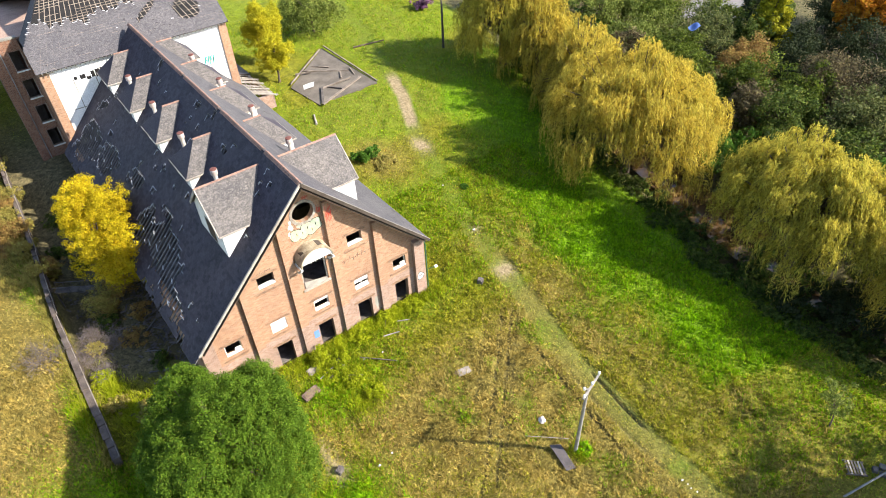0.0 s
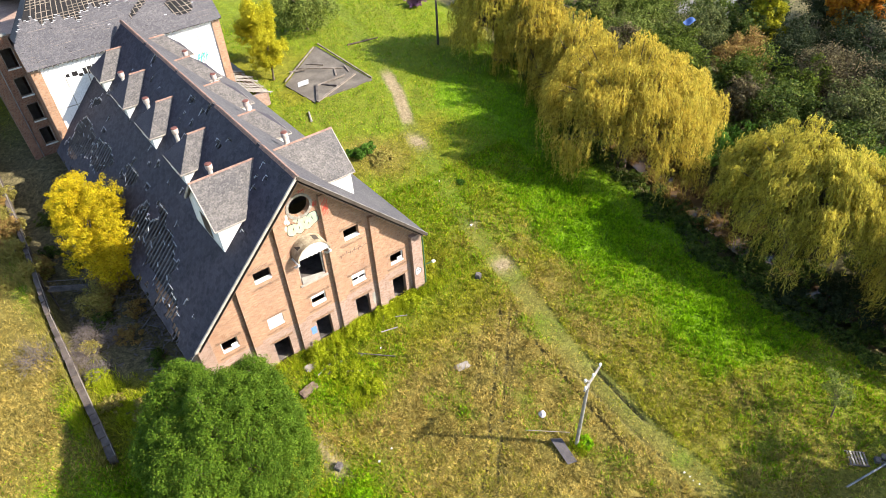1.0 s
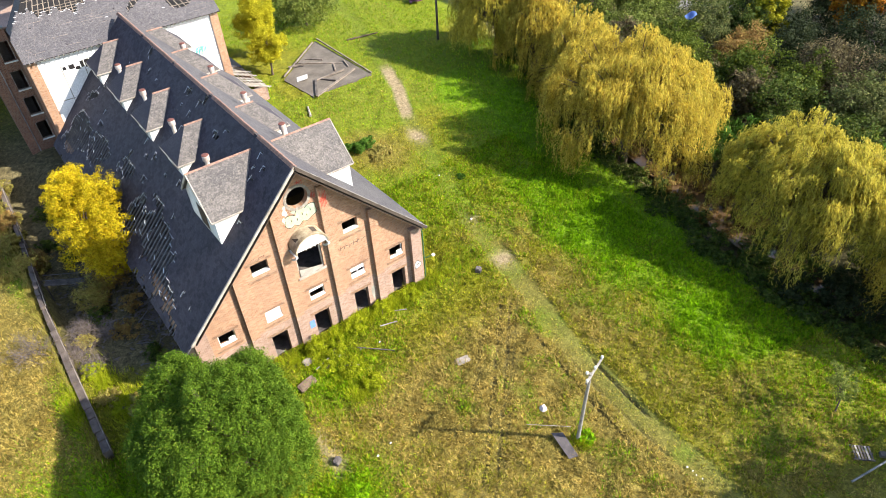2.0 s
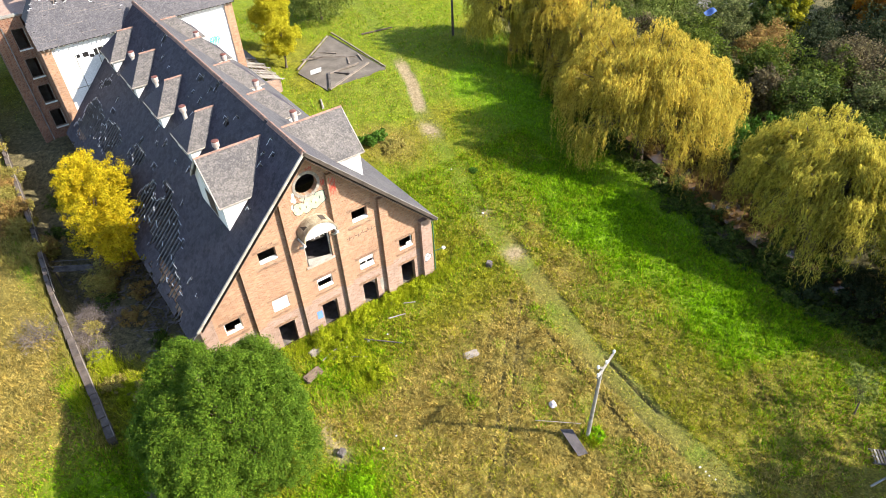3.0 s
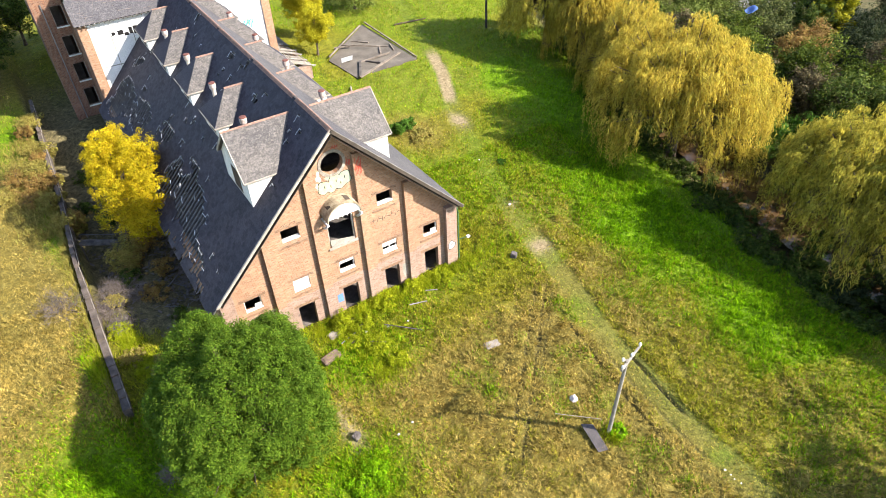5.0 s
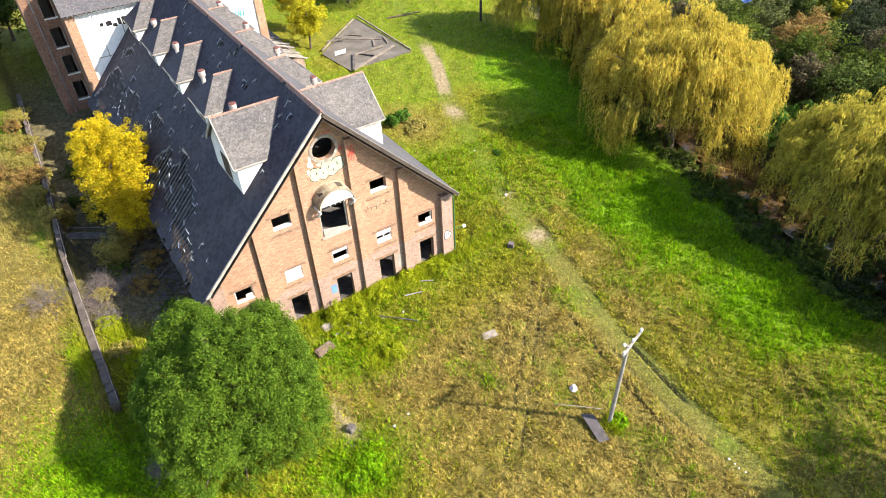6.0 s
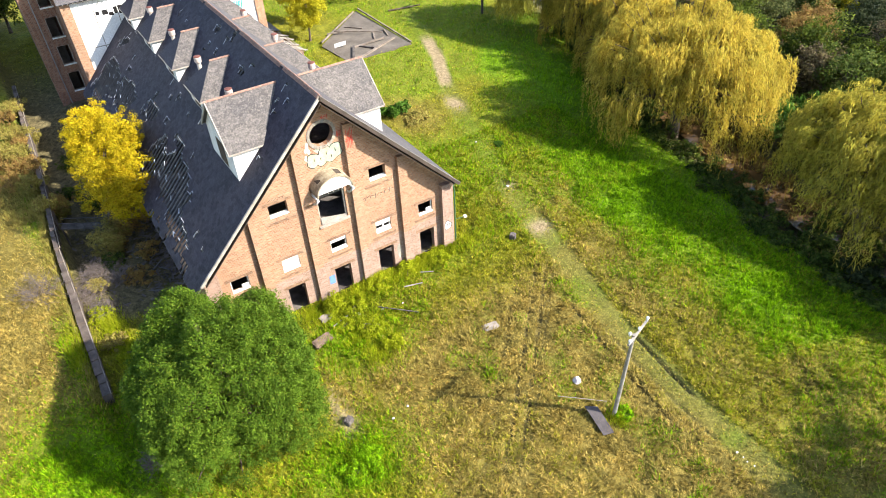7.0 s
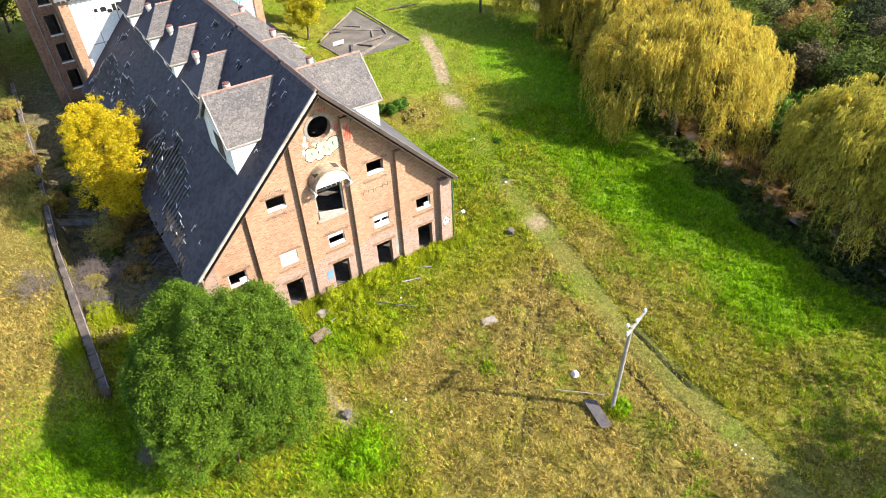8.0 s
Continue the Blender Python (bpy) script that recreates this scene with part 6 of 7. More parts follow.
# hood stripes
for i, (t0, t1) in enumerate(((0.32, 0.42), (0.5, 0.62), (0.7, 0.78))):
    bm = bmesh.new()
    slab(bm, [(1.29 * math.cos(math.pi * t0), -0.25 - 0.2 * i, H0 + 1.215 * math.sin(math.pi * t0)), (1.29 * math.cos(math.pi * t1), -0.2, H0 + 1.215 * math.sin(math.pi * t1)), (1.29 * math.cos(math.pi * t1), -0.9 + 0.1 * i, H0 + 1.215 * math.sin(math.pi * t1)), (1.29 * math.cos(math.pi * t0), -0.8, H0 + 1.215 * math.sin(math.pi * t0))], 0.01)
    part("hood_stripe", bm, M_HOOD if i == 1 else M_BARGE, hood)
bm = bmesh.new()
for x in (-0.5, -0.15, 0.2, 0.5):
    beam(bm, (x, HY + 0.12, H0 + 0.1), (x + 0.1, HY + 0.3, H0 - 0.12), 0.04, 0.05)
part("hood_teeth", bm, M_WHITE, hood, "splintered white boards", "stuff")
# downpipe and lamp at the south-east corner
bm = bmesh.new()
rod(bm, [(9.5, -0.3, -0.4), (9.5, -0.3, 4.9), (9.4, -0.3, 5.4)], [0.05, 0.05, 0.05], 8)
rod(bm, [(9.5, -0.3, 2.2), (10.2, -0.5, 2.3)], [0.03, 0.03], 6)
pipe = part("downpipe", bm, M_PIPE, house, "green downpipe at the corner")
part("corner_lamp", bmesh_boxes([((10.15, -0.62, 2.22), (10.4, -0.4, 2.36))]), M_WHITE, pipe, "white lamp housing")
# strokes on the whitewashed panel
bm = bmesh.new()
for i in range(12):
    beam(bm, (5.9 + 0.1 * i, WY + 0.19, 9.6 + 0.3 * (i % 3)), (6.2 + 0.09 * i, WY + 0.19, 10.5 - 0.35 * (i % 2)), 0.01, 0.12)
part("sprayed_scrawl", bm, M_PAINT_TEAL, wing, "teal sprayed scrawl", "stuff")

# ---- loose things on the meadow ----


def on_ground(x, y, up=0.0):
    return float(rise(x, y)) + up


def rough_block(name, x, y, sx, sy, sz, turn, mat, label, category, seed, tip=0.0, group=""):
    """A worn block or slab lying on the ground."""
    g = np.random.default_rng(seed)
    bm = bmesh.new()
    bmesh.ops.create_cube(bm, size=1.0)
    bmesh.ops.bevel(bm, geom=list(bm.edges), offset=0.08, segments=2, affect="EDGES")
    bmesh.ops.subdivide_edges(bm, edges=[e for e in bm.edges if e.calc_length() > 0.4], cuts=2, use_grid_fill=True)
    for v in bm.verts:
        v.co += Vector(g.normal(0, 0.025, 3))
    me_m = pose(x, y, on_ground(x, y, sz * 0.3), tip, 0, turn) @ Matrix.Diagonal((sx, sy, sz, 1))
    bmesh.ops.transform(bm, matrix=me_m, verts=bm.verts)
    ob = part(name, bm, mat)
    return tagged(ob, label, category, group)


rough_block("concrete_plate", 6.43, -8.95, 1.05, 0.62, 0.12, -12, M_STONE, "pale broken concrete plate lying in the grass", "slab", 1)
rough_block("rusty_drum_lid", 5.85, -8.75, 0.3, 0.3, 0.14, 20, M_DEBRIS, "dark crumpled lump beside the concrete plate", "rubble", 2)
rough_block("brick_slab", -3.75, -3.7, 1.35, 0.65, 0.4, 10, M_REDSTONE, "toppled slab of reddish masonry in the weeds", "slab", 3, 8)
rough_block("grey_block", -5.2, -10.3, 0.5, 0.4, 0.45, 30, M_DEBRIS, "grey stone block beside the bare track", "stone", 4)
rough_block("small_crate", 13.45, -2.5, 0.5, 0.45, 0.55, 35, M_DEBRIS, "small dark crate in the grass", "crate", 5)
rough_block("pale_rock", -2.6, -1.9, 0.9, 0.5, 0.35, 10, M_STONE, "pale flat rock near the gable", "stone", 6)
# sheet against the pole
bm = bmesh.new()
slab(bm, [(6.95, -17.6, on_ground(7.1, -17.8, 0.55)), (7.6, -18.05, on_ground(7.5, -18, 0.5)), (7.35, -19.75, on_ground(7.2, -19.7, 0.18)), (6.75, -19.5, on_ground(6.7, -19.5, 0.10))], 0.05)
tagged(part("metal_sheet", bm, M_SHEET), "dark weathered metal sheet lying beside the pole", "sheet")
bm = bmesh.new()
rod(bm, [(6.3, -15.95, on_ground(6.3, -15.95, 0.12)), (7.4, -17.0, on_ground(7.4, -17, 0.22)), (8.5, -17.95, on_ground(8.5, -17.95, 0.2))], [0.024, 0.024, 0.02], 7)
tagged(part("fallen_rod", bm, M_TIMBER), "thin pale rod lying in the grass", "rod")
# rag
bm = bmesh.new()
bmesh.ops.create_icosphere(bm, subdivisions=2, radius=0.28)
for v in bm.verts:
    v.co = Vector((v.co.x * 0.9, v.co.y, v.co.z * 0.8)) * random.uniform(0.65, 1.2) + Vector((8.1, -15.75, on_ground(8.1, -15.75, 0.2)))
tagged(part("plastic_bag", bm, M_RAG), "crumpled pale pink plastic bag in the grass", "bag")
# insulators on the pole
for x, y in ((7.05, -19.72), (8.1, -19.38), (9.0, -19.1), (7.45, -19.35)):
    bm = bmesh.new()
    rod(bm, [(x, y, pz + 7.93), (x, y, pz + 8.06), (x, y, pz + 8.16), (x, y, pz + 8.22)], [0.03, 0.09, 0.09, 0.04], 8)
    part("insulator", bm, M_WHITE, pole, "white porcelain insulator")
bm = bmesh.new()
beam(bm, (7.67, -19.4, pz + 7.2), (8.5, -19.24, pz + 7.86), 0.05, 0.05)
part("brace", bm, M_IRON, pole)
# planks near the gable
for i, (a, b, w) in enumerate((((-2.6, -3.1), (-1.2, -2.6), 0.05), ((3.4, -2.55), (4.75, -2.9), 0.06), ((0.9, -3.1), (3.0, -5.1), 0.07), ((-0.9, -3.9), (0.2, -4.6), 0.04), ((5.2, -1.9), (6.1, -2.3), 0.04))):
    bm = bmesh.new()
    beam(bm, (*a, on_ground(*a, 0.28)), (*b, on_ground(*b, 0.22)), w, 0.06)
    tagged(part("loose_plank", bm, M_TIMBER_DARK if i == 2 else M_TIMBER), "dark weathered plank lying in the weeds" if i == 2 else "bleached plank lying in the weeds", "plank", "planks by the gable")
# litter
for i, (x, y, s) in enumerate(((-0.5, -2.75, 0.16), (1.1, -3.3, 0.12), (-2.9, -11.6, 0.11), (-1.7, -11.3, 0.1), (12.2, -24.6, 0.1), (12.25, -25.0, 0.07), (12.2, -25.3, 0.07), (12.3, -25.7, 0.07), (17.4, 3.2, 0.15), (19.3, 10.5, 0.11), (2.6, -3.6, 0.1))):
    bm = bmesh.new()
    bmesh.ops.create_icosphere(bm, subdivisions=1, radius=s)
    for v in bm.verts:
        v.co = Vector((v.co.x, v.co.y * 0.8, v.co.z * 0.6)) * random.uniform(0.7, 1.2) + Vector((x, y, on_ground(x, y, s * 0.3 + 0.03)))
    tagged(part("litter_scrap", bm, M_PAINT_WHITE), "scrap of white litter in the grass", "litter", "litter scraps")
# pallet and pipe at the meadow's corner
pal = thing("wooden_pallet", (21.9, -31.0, on_ground(21.9, -31.0)), "weathered grey wooden pallet lying in the shade", "pallet")
for i in range(6):
    bm = bmesh.new()
    c = Vector((21.9, -31.0, on_ground(21.9, -31.0, 0.22)))
    u, w = Vector((0.72, 0.69, 0)), Vector((-0.69, 0.72, 0))
    beam(bm, c + w * (i * 0.2 - 0.5) - u * 0.5, c + w * (i * 0.2 - 0.5) + u * 0.5, 0.12, 0.03)
    part("slat", bm, M_BOARD if i % 3 == 1 else M_TIMBER_DARK, pal)
for i in (-0.5, 0, 0.5):
    bm = bmesh.new()
    beam(bm, c + u * i - w * 0.65 - Vector((0, 0, 0.07)), c + u * i + w * 0.65 - Vector((0, 0, 0.07)), 0.08, 0.1)
    part("bearer", bm, M_TIMBER_DARK, pal)
bm = bmesh.new()
rod(bm, [(19.3, -31.6, on_ground(19.3, -31.6, 0.2)), (23.6, -32.6, on_ground(23.6, -32.6, 0.55))], [0.07, 0.07], 8)
tagged(part("fallen_pipe", bm, M_IRON), "long grey pipe lying across rubble", "pipe")
for i in range(9):
    rough_block("rubble_stone", 22.6 + 1.6 * random.random(), -33.4 + 1.8 * random.random(), 0.42, 0.36, 0.26, 40 * i, M_DEBRIS, "dark rubble stone in the shade", "stone", 80 + i, 0, "rubble by the pallet")

# ---- ruin slab timbers ----
for i, (a, b, w) in enumerate((((17.6, 32.0), (24.9, 35.2), 0.4), ((17.7, 32.2), (19.6, 35.8), 0.4), ((19.6, 35.7), (23.6, 35.4), 0.34), ((19.6, 41.5), (24.6, 37.6), 0.22), ((20.2, 35.6), (21.4, 33.9), 0.3), ((18.6, 41.0), (20.4, 40.0), 0.3), ((22.8, 36.4), (23.6, 38.2), 0.3), ((24.6, 36.2), (25.0, 38.0), 0.2), ((25.9, 32.9), (25.4, 45.6), 0.26), ((17.0, 39.2), (24.6, 45.4), 0.2), ((21.4, 41.8), (23.0, 40.0), 0.22))):
    bm = bmesh.new()
    beam(bm, (*a, on_ground(*a, 0.24)), (*b, on_ground(*b, 0.26 + 0.1 * (i % 3))), w * 0.65, 0.18)
    tagged(part("fallen_beam", bm, M_TIMBER_DARK if i in (1, 4) else M_BROWN), "bleached timber beam fallen on the concrete slab", "beam", "beams on the slab")
bm = bmesh.new()
slab(bm, [(17.6, 36.9, 1.85), (18.8, 36.4, 2.1), (19.4, 37.5, 2.1), (18.1, 38.0, 1.85)], 0.06)
tagged(part("corrugated_sheet", bm, M_PAINT_WHITE), "pale metal sheet lying on the slab", "sheet")
bm = bmesh.new()
rod(bm, [(14.9, 28.8, on_ground(14.9, 28.8, 0.15)), (15.7, 30.9, on_ground(15.7, 30.9, 0.15))], [0.14, 0.1], 8)
tagged(part("fallen_log", bm, M_TIMBER), "pale fallen log in the grass", "log")
bm = bmesh.new()
rod(bm, [(28.6, 43.0, on_ground(28.6, 43, 0.2)), (33.0, 42.0, on_ground(33, 42, 0.25))], [0.12, 0.08], 7)
tagged(part("fallen_branch", bm, M_BARK), "dark fallen branch on the far grass", "branch")
tall = thing("telegraph_pole", (38.4, 35.4, on_ground(38.4, 35.4)), "dark timber telegraph pole beside the willows", "pole")
bm = bmesh.new()
rod(bm, [(38.4, 35.4, on_ground(38.4, 35.4, -0.2)), (38.4, 35.4, on_ground(38.4, 35.4, 8.5))], [0.17, 0.12], 10)
part("shaft", bm, M_TIMBER_DARK, tall)
bm = bmesh.new()
beam(bm, (37.3, 35.0, on_ground(38.4, 35.4, 7.9)), (39.5, 35.8, on_ground(38.4, 35.4, 7.9)), 0.12, 0.14)
part("crossarm", bm, M_TIMBER_DARK, tall)

# ---- the sunken yard beside the malthouse ----
g = np.random.default_rng(91)
out = []
for i in range(1100):
    x, y = (-9.5 - abs(g.normal(0, 1.3)), g.uniform(1.5, 33)) if i % 3 else (g.uniform(-15.9, -9.5), g.uniform(7, 20))
    d = unit(g.normal(size=3) * np.array([1, 1, 0.25]))
    s = unit(np.cross(d, [0, 0, 1.0]))
    n3 = np.cross(s, d)
    a, b, c = g.uniform(0.05, 0.28), g.uniform(0.02, 0.09), 0.015
    p = np.array([x, y, float(rise(x, y)) + g.uniform(0.0, 0.18)])
    q = [p + d * a * i0 + s * b * j0 + n3 * c * k0 for k0 in (1, -1) for i0, j0 in ((-1, -1), (1, -1), (1, 1), (-1, 1))]
    out.append(q)
tagged(hang("yard_rubble", boxes_mesh("yard_rubble", np.array(out)), M_DEBRIS, None, "dark rubble and broken slates strewn over the yard", "stuff"), category="rubble")
for i in range(8):
    x, y = g.uniform(-12.0, -9.9), g.uniform(3.0, 11)
    a = g.uniform(0, 3.14)
    bm = bmesh.new()
    l = g.uniform(0.7, 1.7)
    beam(bm, (x, y, on_ground(x, y, 0.15)), (x + l * math.cos(a), y + l * math.sin(a), on_ground(x, y, g.uniform(0.15, 0.6))), 0.06, 0.05)
    tagged(part("fallen_rafter", bm, M_RAFTER), "bleached fallen rafter lying in the yard rubble", "rafter", "rafters in the yard")
bridge = thing("gangway", (-14.6, 18.2, on_ground(-14.6, 18.2)), "small metal gangway with thin rails across the yard", "gangway")
gz = 1.55
bm = bmesh.new()
slab(bm, [(-16.1, 18.2, gz), (-13.3, 16.6, gz - 0.2), (-13.0, 17.2, gz - 0.2), (-15.8, 18.9, gz)], 0.07)
part("deck", bm, M_TIMBER_DARK, bridge)
for o in ((0, 0), (0.3, 0.65)):
    bm = bmesh.new()
    a, b = Vector((-16.1 + o[0], 18.2 + o[1], gz + 0.55)), Vector((-13.3 + o[0], 16.6 + o[1], gz + 0.35))
    beam(bm, a, b, 0.05, 0.05)
    part("rail", bm, M_SHEET, bridge)
    for t in np.linspace(0, 1, 6):
        bm = bmesh.new()
        p = a.lerp(b, t)
        beam(bm, p, p - Vector((0, 0, 0.55)), 0.035, 0.035)
        part("baluster", bm, M_SHEET, bridge)
for q in ((-16.0, 18.5), (-13.2, 16.9)):
    bm = bmesh.new()
    beam(bm, (*q, gz - 0.05), (*q, on_ground(*q, -0.2)), 0.12, 0.12)
    part("support", bm, M_TIMBER_DARK, bridge)


# ---- bushes ----
def bare_shrub(x, y, r, h, seed, label):
    """A leafless shrub of fine twigs."""
    g = np.random.default_rng(seed)
    z = on_ground(x, y, -0.05)
    bm = bmesh.new()
    for i in range(110):
        a, e = g.uniform(0, 6.28), g.uniform(0.1, 1.35)
        d = Vector((math.cos(a) * math.sin(e) * r, math.sin(a) * math.sin(e) * r, math.cos(e) * h)) * g.uniform(0.5, 1.0)
        p0 = Vector((x + g.normal() * 0.3 * r, y + g.normal() * 0.3 * r, z))
        p1 = p0 + d * 0.45 + Vector(g.normal(0, 0.12, 3))
        p2 = p0 + d * 0.9 + Vector(g.normal(0, 0.22, 3))
        rod(bm, [p0, p1, p2], [0.017, 0.011, 0.005], 3)
        for k in range(4):
            q = p1.lerp(p2, g.uniform(0, 0.8))
            rod(bm, [q, q + Vector(g.normal(0, 0.3, 3)) + d * 0.15], [0.008, 0.004], 3)
    tagged(part("bare_shrub", bm, M_TWIG), label, "shrub")


bare_shrub(-18.6, 10.5, 2.2, 1.5, 1, "leafless grey shrub on the dry bank")
bare_shrub(-15.9, 9.6, 1.5, 1.7, 2, "leafless twiggy shrub against the wall")
bare_shrub(-15.4, 7.6, 1.0, 1.2, 3, "leafless twiggy shrub against the wall")
bare_shrub(-15.6, -6.4, 0.8, 0.8, 4, "leafless twiggy shrub in the shade")


def bush(x, y, r, h, leaf, seed, label, group="", clumps=70, per=60, size=0.11):
    return tree("bush", (x, y), h, (r, r), leaf, label, "bush", clumps, per, size, seed, 0.06, 0.0, group, 0.3)


for i, (x, y, r, leaf) in enumerate(((-18.4, 25.6, 1.6, M_LEAF_RUSSET), (-17.3, 27.6, 1.4, M_LEAF_RUSSET), (-18.9, 29.4, 1.7, M_LEAF_RUSSET), (-17.2, 30.4, 1.3, M_LEAF_STRAW), (-17.0, 24.2, 1.2, M_LEAF_STRAW), (-20.5, 27.2, 1.5, M_LEAF_STRAW))):
    bush(x, y, r, 1.7, leaf, 421 + 7 * i, "sparse russet scrub along the boundary wall" if leaf is M_LEAF_RUSSET else "sparse straw scrub beside the boundary wall", "scrub along the wall", 80, 26, 0.07)
for i in range(13):
    x, y = -16.7 + 0.55 * math.sin(i * 2.3), 21.4 + 1.65 * i
    bush(x, y, 1.25 + 0.35 * math.sin(i * 1.7), 1.5 + 0.4 * math.cos(i * 1.3), M_LEAF_RUSSET if i % 3 == 1 else M_LEAF_STRAW, 560 + 3 * i, "russet scrub hanging over the boundary wall" if i % 3 == 1 else "straw scrub hanging over the boundary wall", "scrub over the wall", 110, 32, 0.07)
bush(-19.0, 31.0, 1.6, 2.0, M_LEAF_STRAW, 402, "sparse straw scrub along the boundary wall", "", 70, 20, 0.07)
bush(-15.9, 22.6, 1.1, 2.0, M_LEAF_STRAW, 403, "straw-coloured bush spilling over the wall")
for i, (x, y, r) in enumerate(((-15.5, 4.0, 1.0), (-15.6, 7.0, 1.0), (-15.3, 10.4, 1.1), (-14.6, 2.4, 1.2))):
    bush(x, y, r, 0.9, M_WEED if i % 2 else M_LEAF_STRAW, 470 + 3 * i, "low yellow-green weeds on the bank below the wall" if i % 2 else "low straw weeds on the bank below the wall", "weeds below the wall", 60, 40, 0.065)
for i, (x, y, r, h, leaf) in enumerate(((-12.4, 9.2, 1.3, 1.2, M_LEAF_RUSSET), (-11.0, 12.0, 1.2, 1.4, M_LEAF_RUSSET), (-13.6, 12.6, 1.2, 1.0, M_LEAF_DARK), (-11.4, 6.0, 1.1, 0.9, M_LEAF_DARK), (-12.6, 14.6, 1.5, 1.9, M_LEAF_RUSSET), (-13.2, 22.4, 1.3, 1.2, M_LEAF_DARK), (-14.6, 26.0, 1.2, 1.0, M_LEAF_DARK), (-13.6, 31.0, 1.6, 1.2, M_LEAF_DARK))):
    bush(x, y, r, h, leaf, 520 + 3 * i, "brown straggling bush in the shaded yard" if leaf is M_LEAF_RUSSET else "dull green bush in the shaded yard", "bushes in the yard", 60, 36, 0.07)
bare_shrub(-15.0, 11.6, 1.4, 1.5, 5, "leafless twiggy shrub in the shaded yard")
bare_shrub(-13.4, 10.2, 1.2, 1.1, 6, "leafless twiggy shrub in the shaded yard")
bush(-13.0, 14.6, 2.1, 3.0, M_LEAF_STRAW, 545, "olive brown bush under the golden tree", "", 130, 40, 0.07)
bush(-11.2, 15.8, 1.8, 2.4, M_LEAF_RUSSET, 548, "brown bush under the golden tree", "", 110, 40, 0.07)
bush(-13.2, 1.6, 1.6, 1.1, M_LEAF_STRAW, 404, "low straw-coloured bush beside the green tree")
bush(-13.3, -1.8, 1.8, 1.2, M_LEAF_STRAW, 405, "low brown bush in the tree's shade")
bush(-5.7, -13.2, 1.7, 0.75, M_GRASS_LUSH, 440, "bright green weed mound beside the bare track", "", 110, 60, 0.07)
bush(8.62, -19.2, 0.65, 0.75, M_GRASS_LUSH, 441, "lush green weeds round the power pole", "", 50, 50, 0.06)
for i, (x, y, r, h) in enumerate(((-1.6, -1.3, 1.3, 1.3), (-0.3, -2.2, 1.1, 0.9), (-0.4, -4.4, 1.2, 0.8), (0.1, -6.4, 0.9, 0.7), (2.0, -1.2, 1.2, 0.8), (4.6, -1.1, 1.2, 0.8), (7.0, -1.1, 1.1, 0.7), (-7.6, -1.2, 0.9, 1.6), (-1.9, -3.4, 0.9, 0.6))):
    bush(x, y, r, h, M_WEED, 450 + 3 * i, "rank yellow-green weeds near the gable wall", "weeds near the gable", 60, 40, 0.07)
bush(15.6, 19.2, 1.6, 1.5, M_LEAF_FRESH, 406, "dark green shrub on the meadow")
bush(16.8, 17.6, 1.6, 0.6, M_LEAF_STRAW, 407, "dry straw-coloured shrub on the meadow")
tree("sapling", (23.5, -28.3), 5.2, (1.6, 1.6), M_LEAF_PALE, "small leaning green sapling on the meadow", "tree", 46, 40, 0.08, 408, 0.06, 0.3, crown_mid=(-0.3, 0.4, 0.0))
bush(44, 48, 1.8, 2.4, M_LEAF_PURPLE, 490, "purple flowering shrub at the far end of the meadow")
bush(20.8, 9.0, 0.5, 0.35, M_LEAF_FRESH, 410, "small green weed clump beside the track")
tree("shade_tree", (34, -45.5), 16, (7, 7), M_LEAF_DARK, "dark tree beyond the pallet that shades the grass", "tree", 200, 60, 0.24, 411, 0.3, 0.25, core=4000)
tree("shade_tree", (26.3, -44), 15.5, (7, 7), M_LEAF_DARK, "dark tree beyond the pallet that shades the grass", "tree", 220, 60, 0.24, 414, 0.3, 0.25, core=4000)
for i, (x, y, r, h) in enumerate(((-19.5, 52, 4, 9), (-25, 47, 4, 8), (-28, 55, 5, 10), (-21, 62, 5, 10), (-14, 66, 5, 9))):
    tree("yard_tree", (x, y), h, (r, r), M_LEAF_DARK, "dark tree in the shade behind the tower", "tree", 150, 60, 0.2, 430 + 3 * i, 0.2, 0.05, "trees behind the tower")
# scrub under the willows at the meadow's end, its shade put into the leaf colour
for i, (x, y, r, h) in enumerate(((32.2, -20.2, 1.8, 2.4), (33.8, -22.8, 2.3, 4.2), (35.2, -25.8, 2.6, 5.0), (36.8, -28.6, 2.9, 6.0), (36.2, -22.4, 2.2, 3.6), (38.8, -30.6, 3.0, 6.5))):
    bush(x, y, r, h, M_LEAF_SHADED, 480 + 3 * i, "bush under the willows with leaves coloured dark for shade", "evergreen bushes", 60, 40, 0.12)
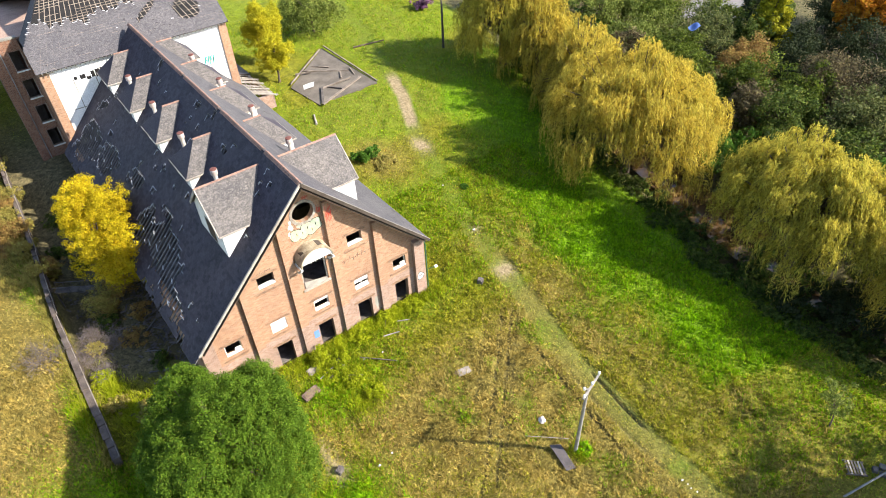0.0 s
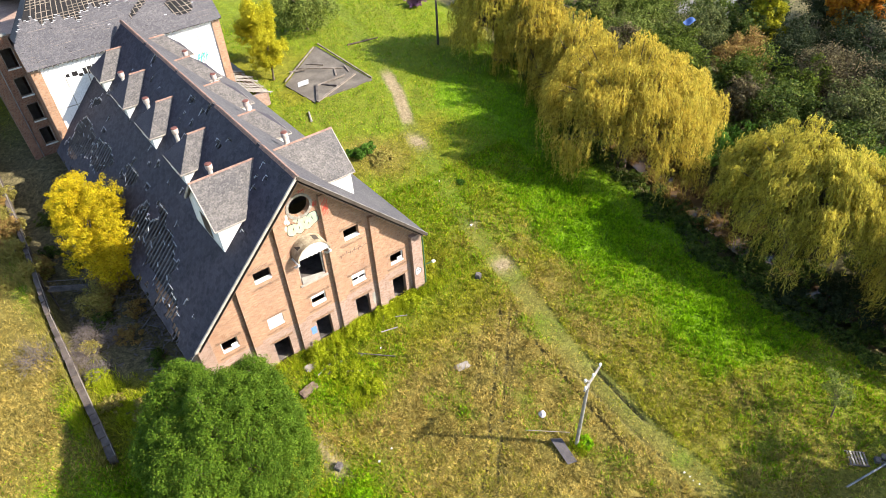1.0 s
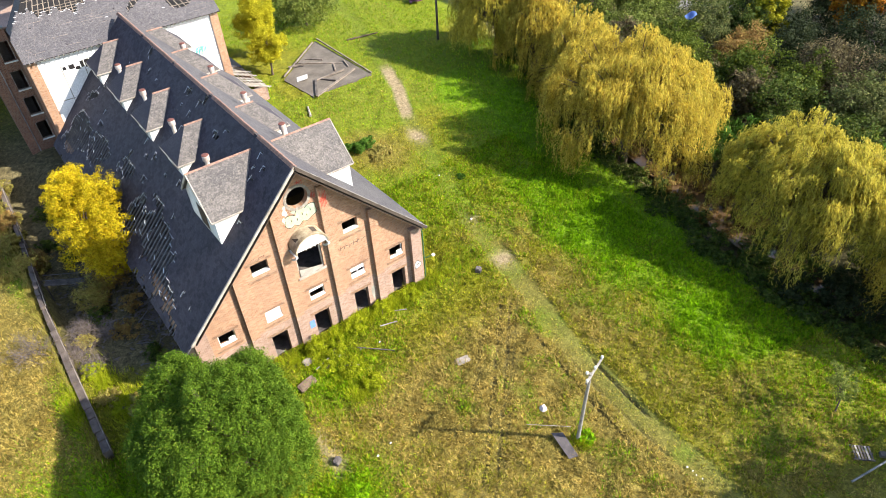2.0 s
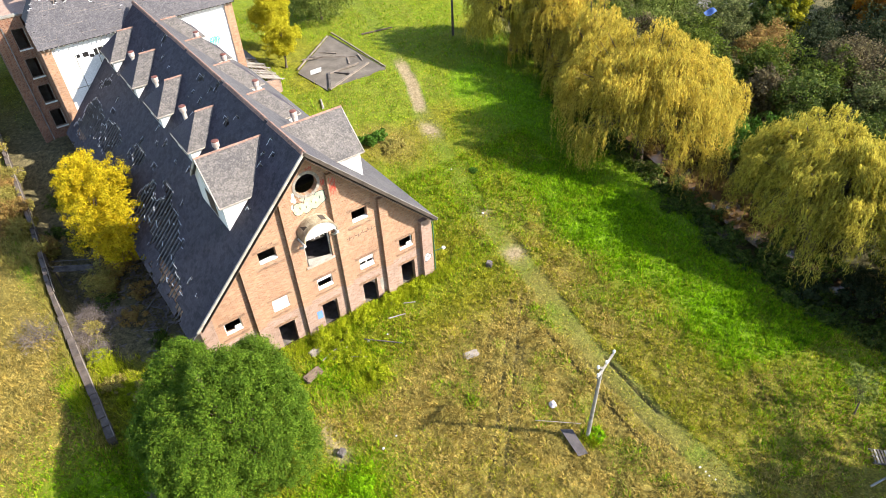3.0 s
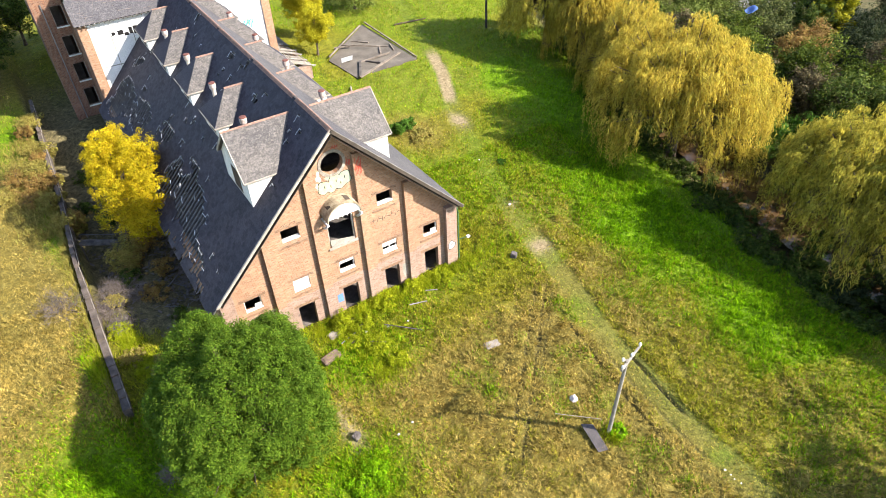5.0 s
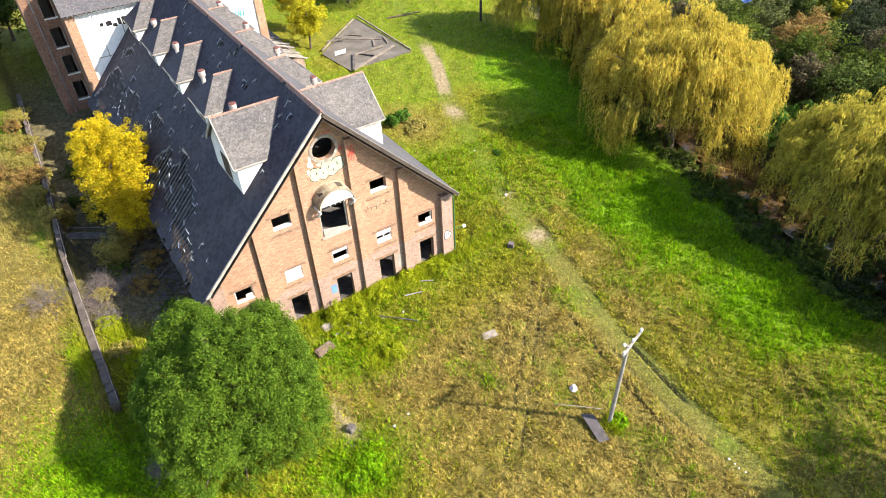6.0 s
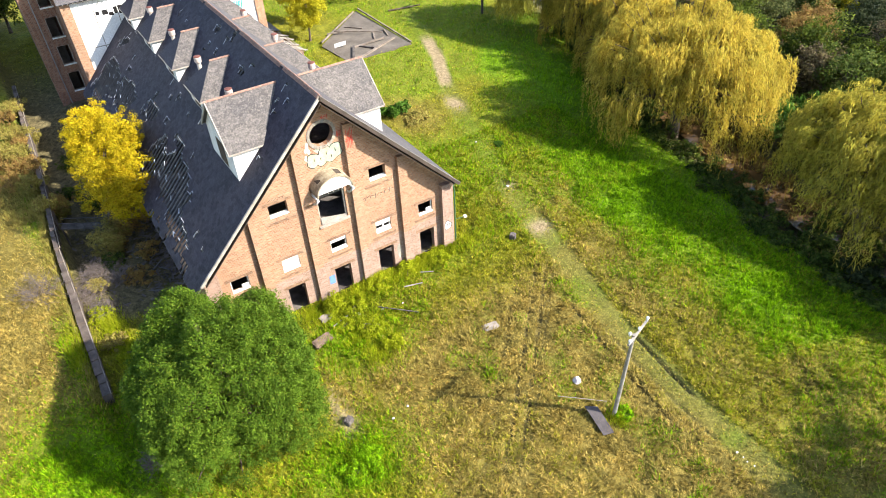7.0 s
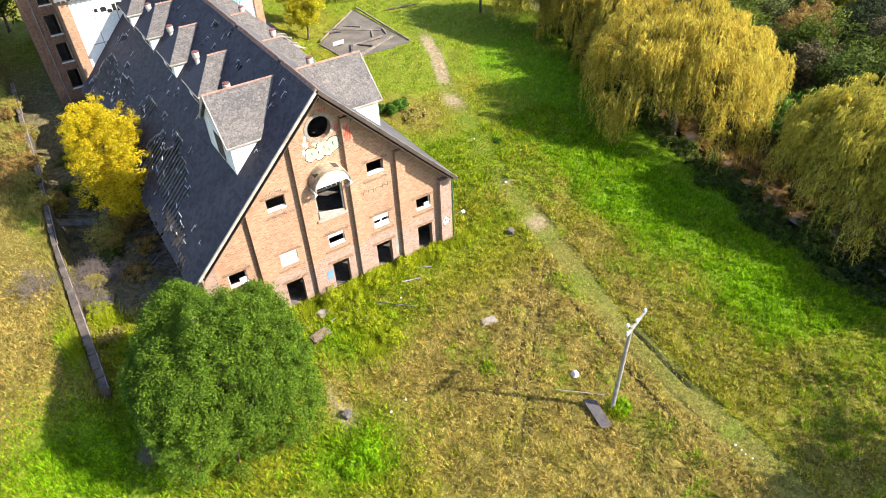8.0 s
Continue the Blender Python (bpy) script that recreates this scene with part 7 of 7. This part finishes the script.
# bank along the creek
k = 0
for y in np.arange(-34, 28, 2.8):
    line = 38.0 + 5.0 * math.sin(max((y + 6) * 0.05, -0.35)) + max(y - 10, 0) * 0.35
    for off, leaf, r, h in ((-5.0, M_LEAF_DARK, 1.6, 0.9), (-3.4, M_LEAF_DARK, 2.1, 1.5), (-1.2, M_LEAF_RUSSET if -14 < y < 4 else M_LEAF_DARK, 1.7, 1.5), (1.6, M_LEAF_RUSSET if -14 < y < 4 else M_LEAF_DARK, 1.9, 1.3), (4.4, M_LEAF_DARK, 2.4, 3.6), (7.5, M_LEAF_FRESH if k % 4 == 0 else M_LEAF_DARK, 2.6, 4.5)):
        k += 1
        x = line + off + random.uniform(-0.7, 0.7)
        words = {M_LEAF_GREY: "grey-green scrub on the creek bank", M_LEAF_RUSSET: "russet reeds beside the creek", M_LEAF_DARK: "dark scrub on the creek bank", M_LEAF_FRESH: "fresh green shrub behind the creek"}[leaf]
        bush(x, y + random.uniform(-1, 1), r, h, leaf, 500 + 3 * k, words, "scrub along the creek", 40, 34, 0.12)

# ---- far edge ----
bm = bmesh.new()
prev = None
for t in np.linspace(0, 1, 14):
    x, y = 73 + 60 * t, 18 + 26 * t
    z = on_ground(x, y, 0.12)
    row = [bm.verts.new((x + 1.6, y - 3.4, z)), bm.verts.new((x - 1.6, y + 3.4, z))]
    if prev:
        bm.faces.new((prev[0], row[0], row[1], prev[1]))
    prev = row
tagged(part("road", bm, M_ROAD, None, "pale asphalt road beyond the thicket", "structure"), category="road")
shed = thing("site_shed", (73.5, 28.5, on_ground(73, 28)), "small pale shed beside the road", "shed")
part("shed_wall", bmesh_boxes([((72, 27, 0.8), (75.5, 30, 3.4))]), M_PAINT_WHITE, shed)
bm = bmesh.new()
slab(bm, [(71.7, 26.7, 3.45), (75.8, 26.7, 3.45), (75.8, 30.3, 3.9), (71.7, 30.3, 3.9)], 0.1)
part("shed_roof", bm, M_IRON, shed)
bm = bmesh.new()
# set on a sight line above the trees, to fit the camera's view
TARP = Vector((55.4, 8.6, 7.7))
bmesh.ops.create_grid(bm, x_segments=8, y_segments=8, size=0.5)
for v in bm.verts:
    v.co = Vector((TARP.x + v.co.x, TARP.y + v.co.y, TARP.z + 0.35 * math.sin(v.co.x * 3) * math.cos(v.co.y * 2.5)))
r = bmesh.ops.extrude_face_region(bm, geom=list(bm.faces))
for e in r["geom"]:
    if isinstance(e, bmesh.types.BMVert):
        e.co.z -= 0.05
tagged(part("tarpaulin", bm, M_TARP), "blue tarpaulin placed above the thicket to fit the camera's view", "tarpaulin")

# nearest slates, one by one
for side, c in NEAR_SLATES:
    hang("slate", boxes_mesh("slate", c[None], side > 0), M_SLATE_SHADE_EACH if side < 0 else M_SLATE_SUN_EACH, ROOFS[side])
